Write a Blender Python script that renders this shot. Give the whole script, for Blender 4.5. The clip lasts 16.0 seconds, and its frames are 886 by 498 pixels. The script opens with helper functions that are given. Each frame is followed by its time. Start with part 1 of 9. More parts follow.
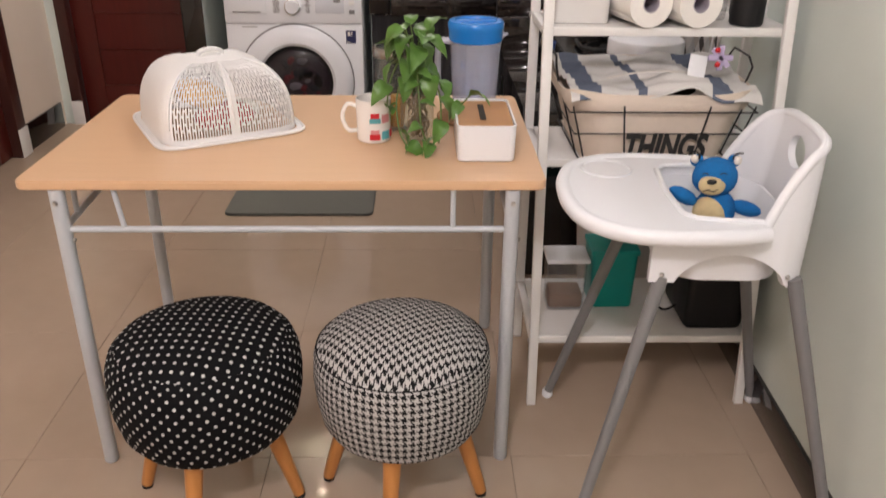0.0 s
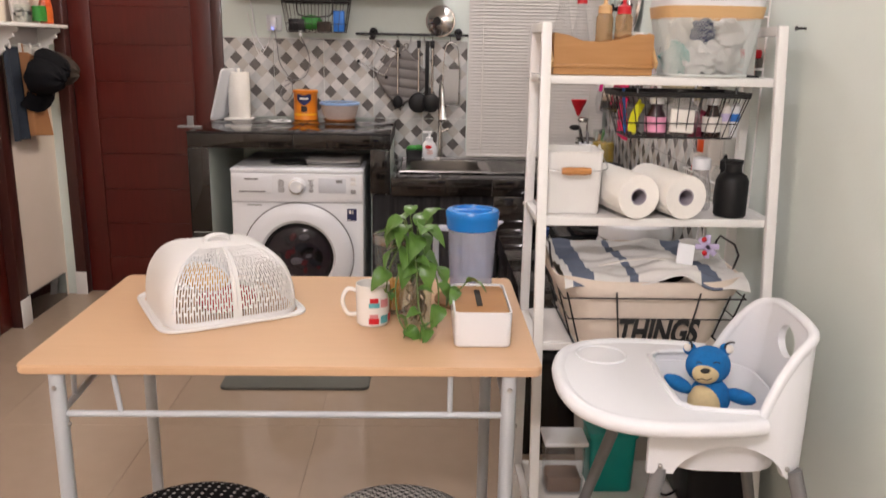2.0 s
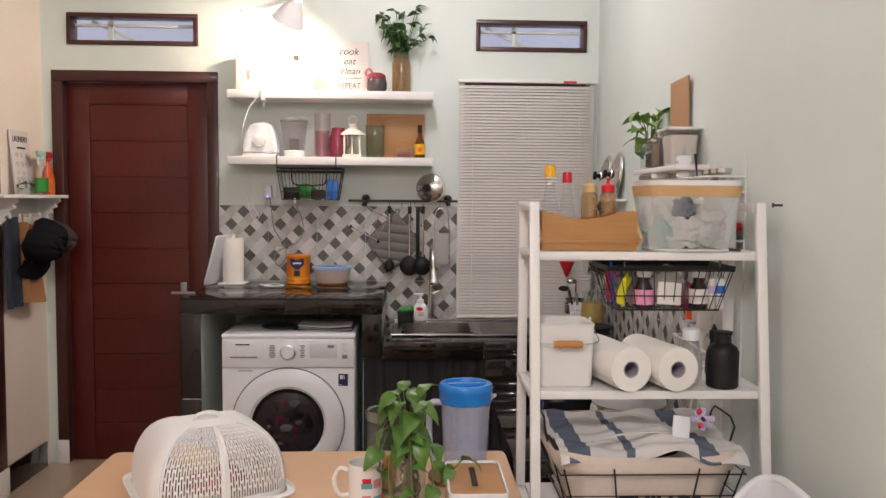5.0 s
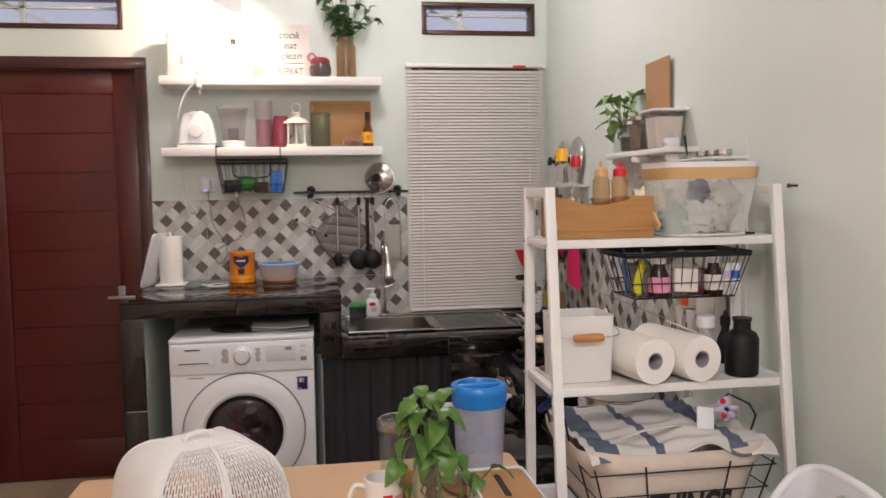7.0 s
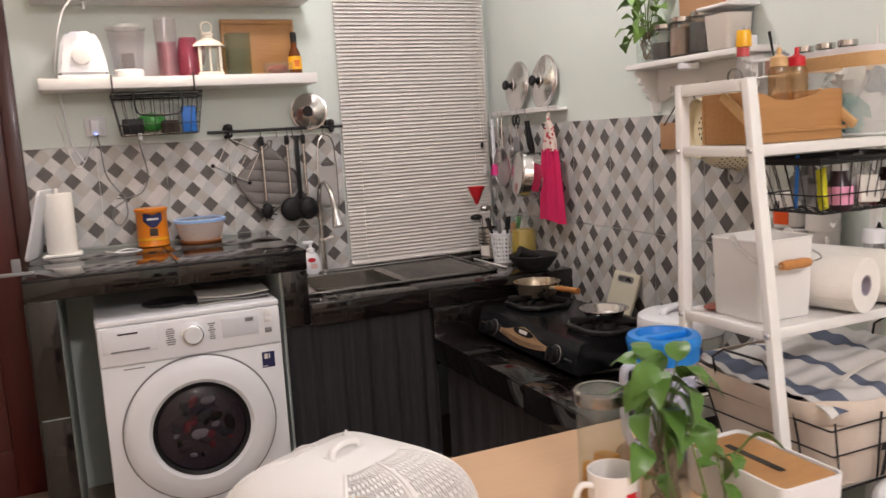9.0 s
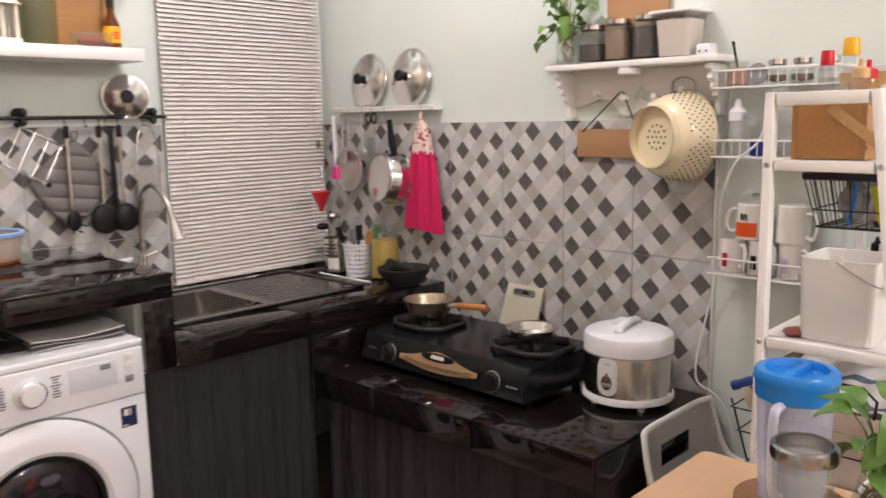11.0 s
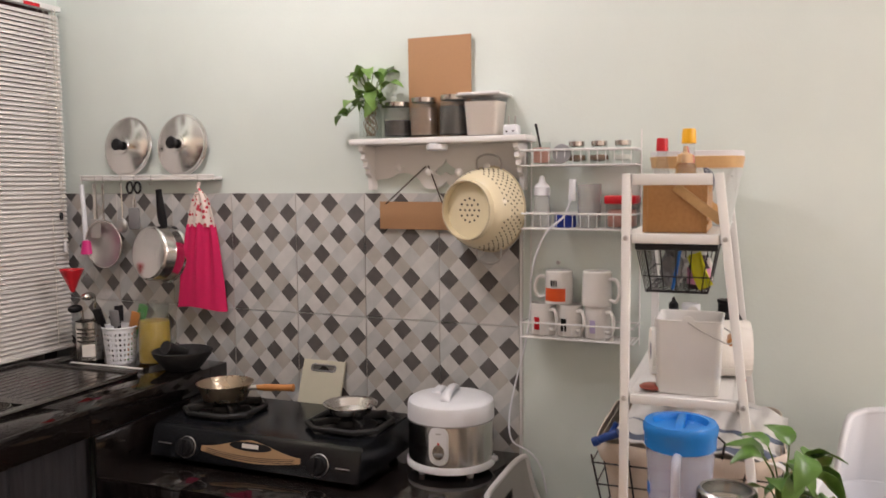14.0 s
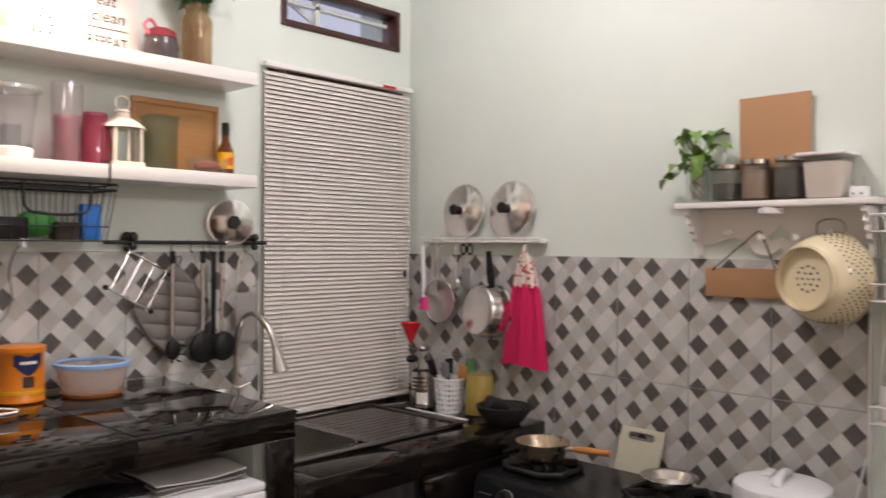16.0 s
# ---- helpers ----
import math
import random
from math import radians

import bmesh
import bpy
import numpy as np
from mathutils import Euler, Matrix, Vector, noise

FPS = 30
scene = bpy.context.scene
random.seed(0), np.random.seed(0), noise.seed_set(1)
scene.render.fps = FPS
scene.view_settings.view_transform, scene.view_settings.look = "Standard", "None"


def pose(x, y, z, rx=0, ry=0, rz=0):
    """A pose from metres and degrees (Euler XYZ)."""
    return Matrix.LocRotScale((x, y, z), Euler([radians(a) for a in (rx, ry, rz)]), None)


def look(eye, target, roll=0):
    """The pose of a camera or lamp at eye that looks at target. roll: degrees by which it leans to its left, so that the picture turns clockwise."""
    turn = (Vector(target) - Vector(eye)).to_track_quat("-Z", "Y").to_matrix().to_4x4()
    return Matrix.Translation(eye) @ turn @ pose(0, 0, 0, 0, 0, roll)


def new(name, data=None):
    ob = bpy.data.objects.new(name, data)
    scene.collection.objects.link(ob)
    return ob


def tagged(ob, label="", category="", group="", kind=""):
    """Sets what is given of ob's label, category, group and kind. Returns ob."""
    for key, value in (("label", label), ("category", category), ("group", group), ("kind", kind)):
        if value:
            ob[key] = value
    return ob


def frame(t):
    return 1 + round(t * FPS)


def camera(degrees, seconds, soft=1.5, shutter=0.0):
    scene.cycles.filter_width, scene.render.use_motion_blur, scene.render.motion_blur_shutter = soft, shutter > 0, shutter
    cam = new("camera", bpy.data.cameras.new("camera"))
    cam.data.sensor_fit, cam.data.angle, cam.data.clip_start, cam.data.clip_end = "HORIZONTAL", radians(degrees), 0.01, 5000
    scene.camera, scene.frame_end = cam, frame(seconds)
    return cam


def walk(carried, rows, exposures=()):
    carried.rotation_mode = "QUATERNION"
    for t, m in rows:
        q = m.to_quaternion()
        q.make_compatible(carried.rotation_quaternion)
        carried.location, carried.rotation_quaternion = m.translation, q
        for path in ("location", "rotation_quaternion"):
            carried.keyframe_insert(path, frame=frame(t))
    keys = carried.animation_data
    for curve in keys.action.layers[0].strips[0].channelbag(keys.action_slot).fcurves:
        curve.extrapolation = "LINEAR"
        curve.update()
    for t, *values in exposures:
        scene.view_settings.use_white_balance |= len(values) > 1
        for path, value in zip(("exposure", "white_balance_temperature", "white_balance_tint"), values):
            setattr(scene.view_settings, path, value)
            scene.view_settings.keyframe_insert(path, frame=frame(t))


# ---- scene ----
cam = camera(57.2, 16.0, 1.5, 0.5)
PATH = [
    (0, (0.462, 0.71, 1.344), (0.51, 2.514, 0.482), 0.6),
    (0.5, (0.463, 0.709, 1.351), (0.515, 2.559, 0.593), 1.0),
    (1, (0.465, 0.703, 1.367), (0.519, 2.586, 0.696), 1.1),
    (1.5, (0.461, 0.7, 1.385), (0.518, 2.613, 0.805), 1.2),
    (2, (0.458, 0.697, 1.402), (0.514, 2.636, 0.915), 1.0),
    (2.5, (0.456, 0.692, 1.424), (0.528, 2.651, 1.029), 0.8),
    (3, (0.462, 0.699, 1.44), (0.546, 2.674, 1.134), 0.8),
    (3.5, (0.462, 0.693, 1.447), (0.543, 2.68, 1.228), 0.6),
    (4, (0.465, 0.692, 1.458), (0.538, 2.685, 1.305), 0.2),
    (4.2, (0.458, 0.688, 1.465), (0.538, 2.682, 1.333), 0.1),
    (6.3, (0.443, 0.73, 1.456), (0.513, 2.725, 1.336), 1.1),
    (6.5, (0.392, 0.769, 1.454), (0.509, 2.761, 1.321), 0.7),
    (7, (0.211, 0.867, 1.461), (0.522, 2.837, 1.313), -0.9),
    (7.5, (0.084, 0.985, 1.441), (0.511, 2.93, 1.262), -0.7),
    (8, (-0.048, 1.183, 1.433), (0.438, 3.111, 1.218), -1.4),
    (8.5, (-0.247, 1.365, 1.422), (0.401, 3.239, 1.161), -2.2),
    (8.7, (-0.299, 1.434, 1.39), (0.401, 3.288, 1.121), -2.8),
    (10.8, (-0.796, 2.213, 1.416), (0.574, 3.635, 1.096), -1.1),
    (11, (-0.791, 2.272, 1.422), (0.634, 3.641, 1.107), -1.1),
    (11.5, (-0.823, 2.421, 1.417), (0.801, 3.545, 1.102), -1.0),
    (12, (-0.915, 2.574, 1.415), (0.851, 3.456, 1.092), -2.0),
    (12.5, (-0.97, 2.634, 1.415), (0.838, 3.419, 1.08), -1.4),
    (13, (-0.982, 2.647, 1.413), (0.855, 3.364, 1.08), -0.6),
    (13.5, (-0.991, 2.657, 1.42), (0.868, 3.345, 1.15), -0.2),
    (13.7, (-0.992, 2.652, 1.429), (0.866, 3.356, 1.202), -1.5),
    (14, (-0.983, 2.648, 1.447), (0.88, 3.357, 1.281), -0.4),
    (14.5, (-0.995, 2.649, 1.453), (0.849, 3.416, 1.346), -0.2),
    (15, (-0.998, 2.645, 1.452), (0.751, 3.612, 1.376), 0.3),
    (15.5, (-0.996, 2.646, 1.452), (0.605, 3.844, 1.41), 0.3),
    (16, (-1.0, 2.64, 1.45), (0.458, 4.008, 1.439), 0.3),
]
LIGHTNESS = [(0, -0.06), (2, 0.03), (3, -0.06), (3.5, -0.24), (4.2, -0.36), (6.5, -0.33), (7.5, -0.30), (8.5, -0.16), (10.8, 0.27), (13.5, 0.22), (14.0, 0.02), (14.6, -0.12), (15, -0.02), (16, -0.15)]
walk(cam, [(t, look(eye, target, roll)) for t, eye, target, roll in PATH], LIGHTNESS)

# ---- light ----
world = bpy.data.worlds.new("world")
scene.world = world
world.use_nodes = True
world.node_tree.nodes["Background"].inputs["Color"].default_value = (0.80, 0.84, 1.0, 1)
world.node_tree.nodes["Background"].inputs["Strength"].default_value = 0.35


def lamp(name, kind, m, watts, colour, size=0.1, spread=180):
    data = bpy.data.lights.new(name, kind)
    data.energy, data.color = watts, colour
    if kind == "AREA":
        data.shape, data.size, data.spread = "DISK", size, radians(spread)
    else:
        data.shadow_soft_size = size
    ob = new(name, data)
    ob.matrix_basis = m
    return ob


# two ceiling lamps of the room and the bulb of the desk lamp
lamp("ceiling_lamp", "POINT", pose(0.40, 3.95, 2.72), 36, (1.0, 0.90, 0.93), 0.10)
lamp("ceiling_lamp_front", "POINT", pose(0.1, 0.05, 2.72), 112, (1.0, 0.90, 0.925), 0.10)
lamp("desk_bulb", "POINT", pose(-0.158, 4.813, 2.364), 32.0, (1.0, 0.78, 0.58), 0.03)

# ---- materials ----
MATS = {}


def links(m):
    nt = m.node_tree
    return nt, nt.nodes["Principled BSDF"], nt.links.new


def mat(name, col, rough=0.5, metal=0.0, var=0.07, scale=25.0, bump=0.05, bscale=180.0, coat=0.0, trans=0.0, ior=1.45, stretch=(1, 1, 1), big=0.06, spec=0.5, emit=0.0):
    """A surface whose colour varies at two scales, with fine relief."""
    if name in MATS:
        return MATS[name]
    m = bpy.data.materials.new(name)
    m.use_nodes = True
    nt, p, link = links(m)
    tc = nt.nodes.new("ShaderNodeTexCoord")
    mp = nt.nodes.new("ShaderNodeMapping")
    mp.inputs["Scale"].default_value = stretch
    link(tc.outputs["Object"], mp.inputs["Vector"])
    fine, broad = nt.nodes.new("ShaderNodeTexNoise"), nt.nodes.new("ShaderNodeTexNoise")
    fine.inputs["Scale"].default_value, broad.inputs["Scale"].default_value = scale, 2.3
    fine.inputs["Detail"].default_value, broad.inputs["Detail"].default_value = 5, 3
    link(mp.outputs[0], fine.inputs["Vector"])
    link(tc.outputs["Object"], broad.inputs["Vector"])
    ramp = nt.nodes.new("ShaderNodeMix")
    ramp.data_type = "RGBA"
    ramp.inputs["A"].default_value = (*[c * (1 - var) for c in col], 1)
    ramp.inputs["B"].default_value = (*[min(1, c * (1 + var)) for c in col], 1)
    link(fine.outputs["Fac"], ramp.inputs["Factor"])
    wear = nt.nodes.new("ShaderNodeMapRange")
    wear.inputs["To Min"].default_value, wear.inputs["To Max"].default_value = 1 - big, 1 + big
    link(broad.outputs["Fac"], wear.inputs["Value"])
    mul = nt.nodes.new("ShaderNodeVectorMath")
    mul.operation = "MULTIPLY"
    link(ramp.outputs["Result"], mul.inputs[0])
    link(wear.outputs[0], mul.inputs[1])
    link(mul.outputs[0], p.inputs["Base Color"])
    rr = nt.nodes.new("ShaderNodeMapRange")
    rr.inputs["To Min"].default_value, rr.inputs["To Max"].default_value = max(0.02, rough * 0.8), min(1, rough * 1.2)
    link(fine.outputs["Fac"], rr.inputs["Value"])
    link(rr.outputs[0], p.inputs["Roughness"])
    p.inputs["Metallic"].default_value = metal
    p.inputs["Coat Weight"].default_value = coat
    p.inputs["Coat Roughness"].default_value = 0.08
    p.inputs["Transmission Weight"].default_value = trans
    p.inputs["IOR"].default_value = ior
    p.inputs["Specular IOR Level"].default_value = spec
    if emit:
        p.inputs["Emission Color"].default_value = (*col, 1)
        p.inputs["Emission Strength"].default_value = emit
    if bump:
        n = nt.nodes.new("ShaderNodeTexNoise")
        n.inputs["Scale"].default_value = bscale
        link(mp.outputs[0], n.inputs["Vector"])
        b = nt.nodes.new("ShaderNodeBump")
        b.inputs["Strength"].default_value, b.inputs["Distance"].default_value = bump, 0.004
        link(n.outputs["Fac"], b.inputs["Height"])
        link(b.outputs[0], p.inputs["Normal"])
    MATS[name] = m
    return m


def clear(name, tint, haze=0.0, rough=0.03, body=(0.8, 0.8, 0.8)):
    """Thin clear glass or plastic: it lets light through, with a gloss and some haze."""
    if name in MATS:
        return MATS[name]
    m = bpy.data.materials.new(name)
    m.use_nodes = True
    nt, p, link = links(m)
    p.inputs["Base Color"].default_value = (*body, 1)
    p.inputs["Roughness"].default_value = 0.4
    see = nt.nodes.new("ShaderNodeBsdfTransparent")
    see.inputs["Color"].default_value = (*tint, 1)
    gloss = nt.nodes.new("ShaderNodeBsdfGlossy")
    gloss.inputs["Roughness"].default_value = rough
    facing = nt.nodes.new("ShaderNodeLayerWeight")
    facing.inputs["Blend"].default_value = 0.25
    fres = nt.nodes.new("ShaderNodeMapRange")
    fres.inputs["To Min"].default_value, fres.inputs["To Max"].default_value = 0.035, 0.55
    cube = nt.nodes.new("ShaderNodeMath")
    cube.operation = "POWER"
    cube.inputs[1].default_value = 3.0
    link(facing.outputs["Facing"], cube.inputs[0])
    link(cube.outputs[0], fres.inputs["Value"])
    noise_ = nt.nodes.new("ShaderNodeTexNoise")
    noise_.inputs["Scale"].default_value = 18
    rng_ = nt.nodes.new("ShaderNodeMapRange")
    rng_.inputs["To Min"].default_value, rng_.inputs["To Max"].default_value = haze * 0.85, min(1, haze * 1.15)
    link(noise_.outputs["Fac"], rng_.inputs["Value"])
    milk, top = nt.nodes.new("ShaderNodeMixShader"), nt.nodes.new("ShaderNodeMixShader")
    link(rng_.outputs[0], milk.inputs[0])
    link(see.outputs[0], milk.inputs[1])
    link(p.outputs[0], milk.inputs[2])
    link(fres.outputs[0], top.inputs[0])
    link(milk.outputs[0], top.inputs[1])
    link(gloss.outputs[0], top.inputs[2])
    link(top.outputs[0], nt.nodes["Material Output"].inputs["Surface"])
    MATS[name] = m
    return m


def wood(name, dark, light, rough=0.45, grain=(3, 40, 40), coat=0.0):
    """Wood with long streaks along the short axis of grain."""
    m = mat(name, light, rough, stretch=grain, scale=2.0, var=0.02, bump=0.06, bscale=5.0, coat=coat)
    nt, p, link = links(m)
    ramp = [n for n in nt.nodes if n.bl_idname == "ShaderNodeMix"][0]
    ramp.inputs["A"].default_value, ramp.inputs["B"].default_value = (*dark, 1), (*light, 1)
    return m


def uv_math(m):
    nt, p, link = links(m)
    uv = nt.nodes.new("ShaderNodeUVMap")
    sep = nt.nodes.new("ShaderNodeSeparateXYZ")
    link(uv.outputs[0], sep.inputs[0])

    def op(kind, a, b=None):
        n = nt.nodes.new("ShaderNodeMath")
        n.operation = kind
        for i, v in enumerate((a, b)):
            if v is None:
                continue
            if isinstance(v, (int, float)):
                n.inputs[i].default_value = v
            else:
                link(v, n.inputs[i])
        return n.outputs[0]
    return nt, p, link, sep, op


def two_tone(m, fac, a, b, nt, p, link):
    mix = nt.nodes.new("ShaderNodeMix")
    mix.data_type = "RGBA"
    mix.inputs["A"].default_value, mix.inputs["B"].default_value = (*a, 1), (*b, 1)
    link(fac, mix.inputs["Factor"])
    link(mix.outputs["Result"], p.inputs["Base Color"])


def dotted():
    m = mat("dotted_fabric", (0.02, 0.02, 0.02), 0.95, bump=0.4, bscale=900, spec=0.08)
    nt, p, link, sep, op = uv_math(m)
    s = 1 / 0.030
    row = op("FLOOR", op("MULTIPLY", sep.outputs[1], s * 2))
    x = op("ADD", op("MULTIPLY", sep.outputs[0], s), op("MULTIPLY", row, 0.5))
    fx = op("SUBTRACT", op("FRACT", x), 0.5)
    fy = op("MULTIPLY", op("SUBTRACT", op("FRACT", op("MULTIPLY", sep.outputs[1], s * 2)), 0.5), 0.5)
    d = op("SQRT", op("ADD", op("MULTIPLY", fx, fx), op("MULTIPLY", fy, fy)))
    two_tone(m, op("LESS_THAN", d, 0.120), (0.008, 0.008, 0.009), (0.60, 0.59, 0.57), nt, p, link)
    return m


def floral():
    """Cream cotton printed with small red flowers."""
    m = mat("floral_cotton", (0.74, 0.64, 0.58), 0.9, bump=0.2)
    nt, p, link = links(m)
    co = nt.nodes.new("ShaderNodeTexCoord")
    vo = nt.nodes.new("ShaderNodeTexVoronoi")
    vo.inputs["Scale"].default_value = 62
    link(co.outputs["Object"], vo.inputs["Vector"])
    cut = nt.nodes.new("ShaderNodeMath")
    cut.operation = "LESS_THAN"
    cut.inputs[1].default_value = 0.40
    link(vo.outputs["Distance"], cut.inputs[0])
    two_tone(m, cut.outputs[0], (0.72, 0.63, 0.57), (0.50, 0.035, 0.06), nt, p, link)
    return m


def houndstooth():
    m = mat("houndstooth_fabric", (0.5, 0.5, 0.5), 0.95, bump=0.4, bscale=900, spec=0.08)
    nt, p, link, sep, op = uv_math(m)
    s = 8 / 0.0168
    x, y = op("FLOOR", op("MULTIPLY", sep.outputs[0], s)), op("FLOOR", op("MULTIPLY", sep.outputs[1], s))
    warp = op("LESS_THAN", op("FLOORED_MODULO", x, 8), 3.5)
    weft = op("LESS_THAN", op("FLOORED_MODULO", y, 8), 3.5)
    over = op("LESS_THAN", op("FLOORED_MODULO", op("ADD", x, y), 4), 1.5)
    both = op("ADD", op("MULTIPLY", over, weft), op("MULTIPLY", op("SUBTRACT", 1, over), warp))
    two_tone(m, both, (0.50, 0.49, 0.475), (0.015, 0.015, 0.016), nt, p, link)
    return m


MINT = mat("mint_wall_paint", (0.665, 0.735, 0.688), 0.55, var=0.025, scale=9, bump=0.12, bscale=70, big=0.035)
CREAM = mat("cream_wall_paint", (0.80, 0.705, 0.61), 0.55, var=0.025, scale=9, bump=0.12, bscale=70, big=0.03)
CEIL = mat("ceiling_paint", (0.80, 0.80, 0.78), 0.7, var=0.02)
FLOOR = mat("polished_beige_tile", (0.415, 0.322, 0.245), 0.085, var=0.05, scale=14, bump=0.0, big=0.05, coat=0.0)
GROUT = mat("grout", (0.405, 0.32, 0.25), 0.5)
BLACK_TILE = mat("black_glazed_tile", (0.008, 0.0062, 0.0056), 0.06, var=0.25, scale=30, bump=0.0, coat=0.2)
BLACK_GROUT = mat("grey_joint", (0.10, 0.095, 0.09), 0.8)
T_DARK = mat("tile_charcoal", (0.112, 0.106, 0.101), 0.24, var=0.30, scale=22, bump=0.03, bscale=120, big=0.08)
T_LIGHT = mat("tile_pale_grey", (0.60, 0.595, 0.575), 0.24, var=0.20, scale=17, bump=0.03, bscale=120, big=0.08)
T_BLUE = mat("tile_bluish_grey", (0.485, 0.50, 0.495), 0.24, var=0.22, scale=17, bump=0.03, bscale=120, big=0.08)
T_BEIGE = mat("tile_beige", (0.445, 0.42, 0.385), 0.24, var=0.24, scale=17, bump=0.03, bscale=120, big=0.08)
T_EDGE = mat("tile_edge", (0.52, 0.49, 0.46), 0.6)
DOOR = wood("dark_red_wood", (0.064, 0.0072, 0.0048), (0.104, 0.0120, 0.0078), 0.36, (40, 40, 3), coat=0.08)
FRAME = wood("brown_red_wood", (0.040, 0.011, 0.009), (0.065, 0.018, 0.014), 0.35, (40, 40, 3), coat=0.1)
BEECH = wood("beech_laminate", (0.60, 0.38, 0.22), (0.68, 0.455, 0.28), 0.33, (2.5, 45, 45))
BAMBOO = wood("bamboo", (0.36, 0.17, 0.055), (0.50, 0.27, 0.105), 0.4, (4, 60, 60))
ORANGE_WOOD = wood("orange_turned_wood", (0.42, 0.17, 0.045), (0.55, 0.25, 0.08), 0.38, (30, 30, 4))
BAND_WOOD = wood("pale_bent_wood", (0.55, 0.34, 0.15), (0.66, 0.44, 0.22), 0.45, (4, 50, 50))
MDF = mat("brown_board", (0.40, 0.225, 0.115), 0.75, var=0.06, scale=120, bump=0.05)
WHITE_METAL = mat("white_powder_coat", (0.78, 0.78, 0.76), 0.38, var=0.02, big=0.03, bump=0.03)
GREY_METAL = mat("pale_grey_powder_coat", (0.50, 0.53, 0.56), 0.35, var=0.03)
LEG_GREY = mat("grey_plastic_tube", (0.185, 0.185, 0.19), 0.42, var=0.04)
WHITE_PLASTIC = mat("white_plastic", (0.775, 0.795, 0.825), 0.32, var=0.006, big=0.015, bump=0.0)
SOFT_WHITE = mat("matt_white_plastic", (0.77, 0.765, 0.755), 0.45, var=0.02, big=0.03, bump=0.02)
WHITE_LACQUER = mat("white_lacquered_wood", (0.80, 0.79, 0.77), 0.35, var=0.02, big=0.03, bump=0.03, bscale=60)
CERAMIC = mat("white_ceramic", (0.78, 0.76, 0.73), 0.12, var=0.01, bump=0)
BLACK_METAL = mat("black_powder_coat", (0.012, 0.012, 0.013), 0.4, var=0.1)
BLACK_PLASTIC = mat("black_plastic", (0.009, 0.009, 0.010), 0.45, var=0.1, spec=0.3)
STEEL = mat("brushed_steel", (0.60, 0.58, 0.55), 0.22, 1.0, var=0.05, stretch=(1, 1, 14), bump=0.02)
POLISHED = mat("polished_steel", (0.72, 0.70, 0.68), 0.20, 1.0, var=0.03, bump=0)
DULL_STEEL = mat("worn_aluminium", (0.50, 0.49, 0.48), 0.38, 0.9, var=0.07, bump=0.06, bscale=90)
GLASS = clear("clear_glass", (0.96, 0.98, 0.97), 0.03)
CLEAR_PLASTIC = clear("clear_plastic", (0.95, 0.955, 0.96), 0.035, 0.08)
PITCHER = clear("milky_lilac_plastic", (0.88, 0.91, 0.98), 0.24, 0.15, (0.82, 0.84, 0.95))
PITCHER_THICK = clear("thick_milky_plastic", (0.90, 0.92, 0.98), 0.50, 0.15, (0.80, 0.82, 0.92))
MILKY = clear("milky_clear_lid", (0.93, 0.93, 0.93), 0.22, 0.10, (0.78, 0.77, 0.76))
BLUE_PLASTIC = mat("bright_blue_plastic", (0.012, 0.20, 0.62), 0.25, var=0.03)
TEAL = mat("teal_plastic", (0.0, 0.27, 0.24), 0.35, var=0.04)
CORK = mat("cork", (0.26, 0.135, 0.065), 0.85, var=0.4, scale=160, bump=0.3, bscale=260)
PAPER = mat("white_paper_roll", (0.84, 0.82, 0.77), 0.9, var=0.03, scale=60, bump=0.25, bscale=140)
CARD_TUBE = mat("grey_card_tube", (0.36, 0.33, 0.38), 0.9)
CANVAS = mat("cream_canvas", (0.69, 0.60, 0.51), 0.95, var=0.06, scale=60, bump=0.35, bscale=500)
CLOTH = mat("white_cotton_cloth", (0.66, 0.65, 0.63), 0.95, var=0.05, scale=50, bump=0.3, bscale=400)
CLOTH_BLUE = mat("blue_cotton_stripe", (0.115, 0.14, 0.20), 0.95, var=0.12, scale=50, bump=0.3, bscale=400)
LEAF = mat("pothos_leaf", (0.090, 0.195, 0.035), 0.35, var=0.35, scale=14, bump=0.08, bscale=60, big=0.25)
DARK_LEAF = mat("dark_leaf", (0.045, 0.105, 0.035), 0.4, var=0.35, scale=14, bump=0.08, bscale=60, big=0.25)
STEM = mat("green_stem", (0.10, 0.16, 0.035), 0.5, var=0.2)
ROOT = mat("brown_roots", (0.19, 0.12, 0.055), 0.7, var=0.3)
PINK = mat("hot_pink_towelling", (0.64, 0.015, 0.112), 0.95, var=0.12, scale=70, bump=0.6, bscale=420)
FLORAL = floral()
RED = mat("red_plastic", (0.55, 0.012, 0.022), 0.3, var=0.04)
YELLOW = mat("yellow_plastic", (0.80, 0.42, 0.015), 0.32, var=0.04)
LIME = mat("lime_yellow_plastic", (0.66, 0.64, 0.02), 0.35, var=0.04)
ENAMEL = mat("cream_enamel", (0.76, 0.68, 0.47), 0.16, var=0.02, big=0.03, bump=0)
HOLE = mat("dark_hole", (0.035, 0.03, 0.025), 0.9)
# curtain's upright pale and dark streaks paint extra fold shading into its colour
CURTAIN = mat("charcoal_curtain", (0.036, 0.035, 0.038), 0.95, spec=0.15, var=0.45, scale=10, stretch=(9, 9, 0.6), bump=0.3, bscale=200)
GREY_MAT = mat("grey_green_mat", (0.13, 0.135, 0.12), 0.95, var=0.15, scale=90, bump=0.4, bscale=300)
BIN_GREY = mat("pale_grey_soft_plastic", (0.46, 0.45, 0.43), 0.5, var=0.03)
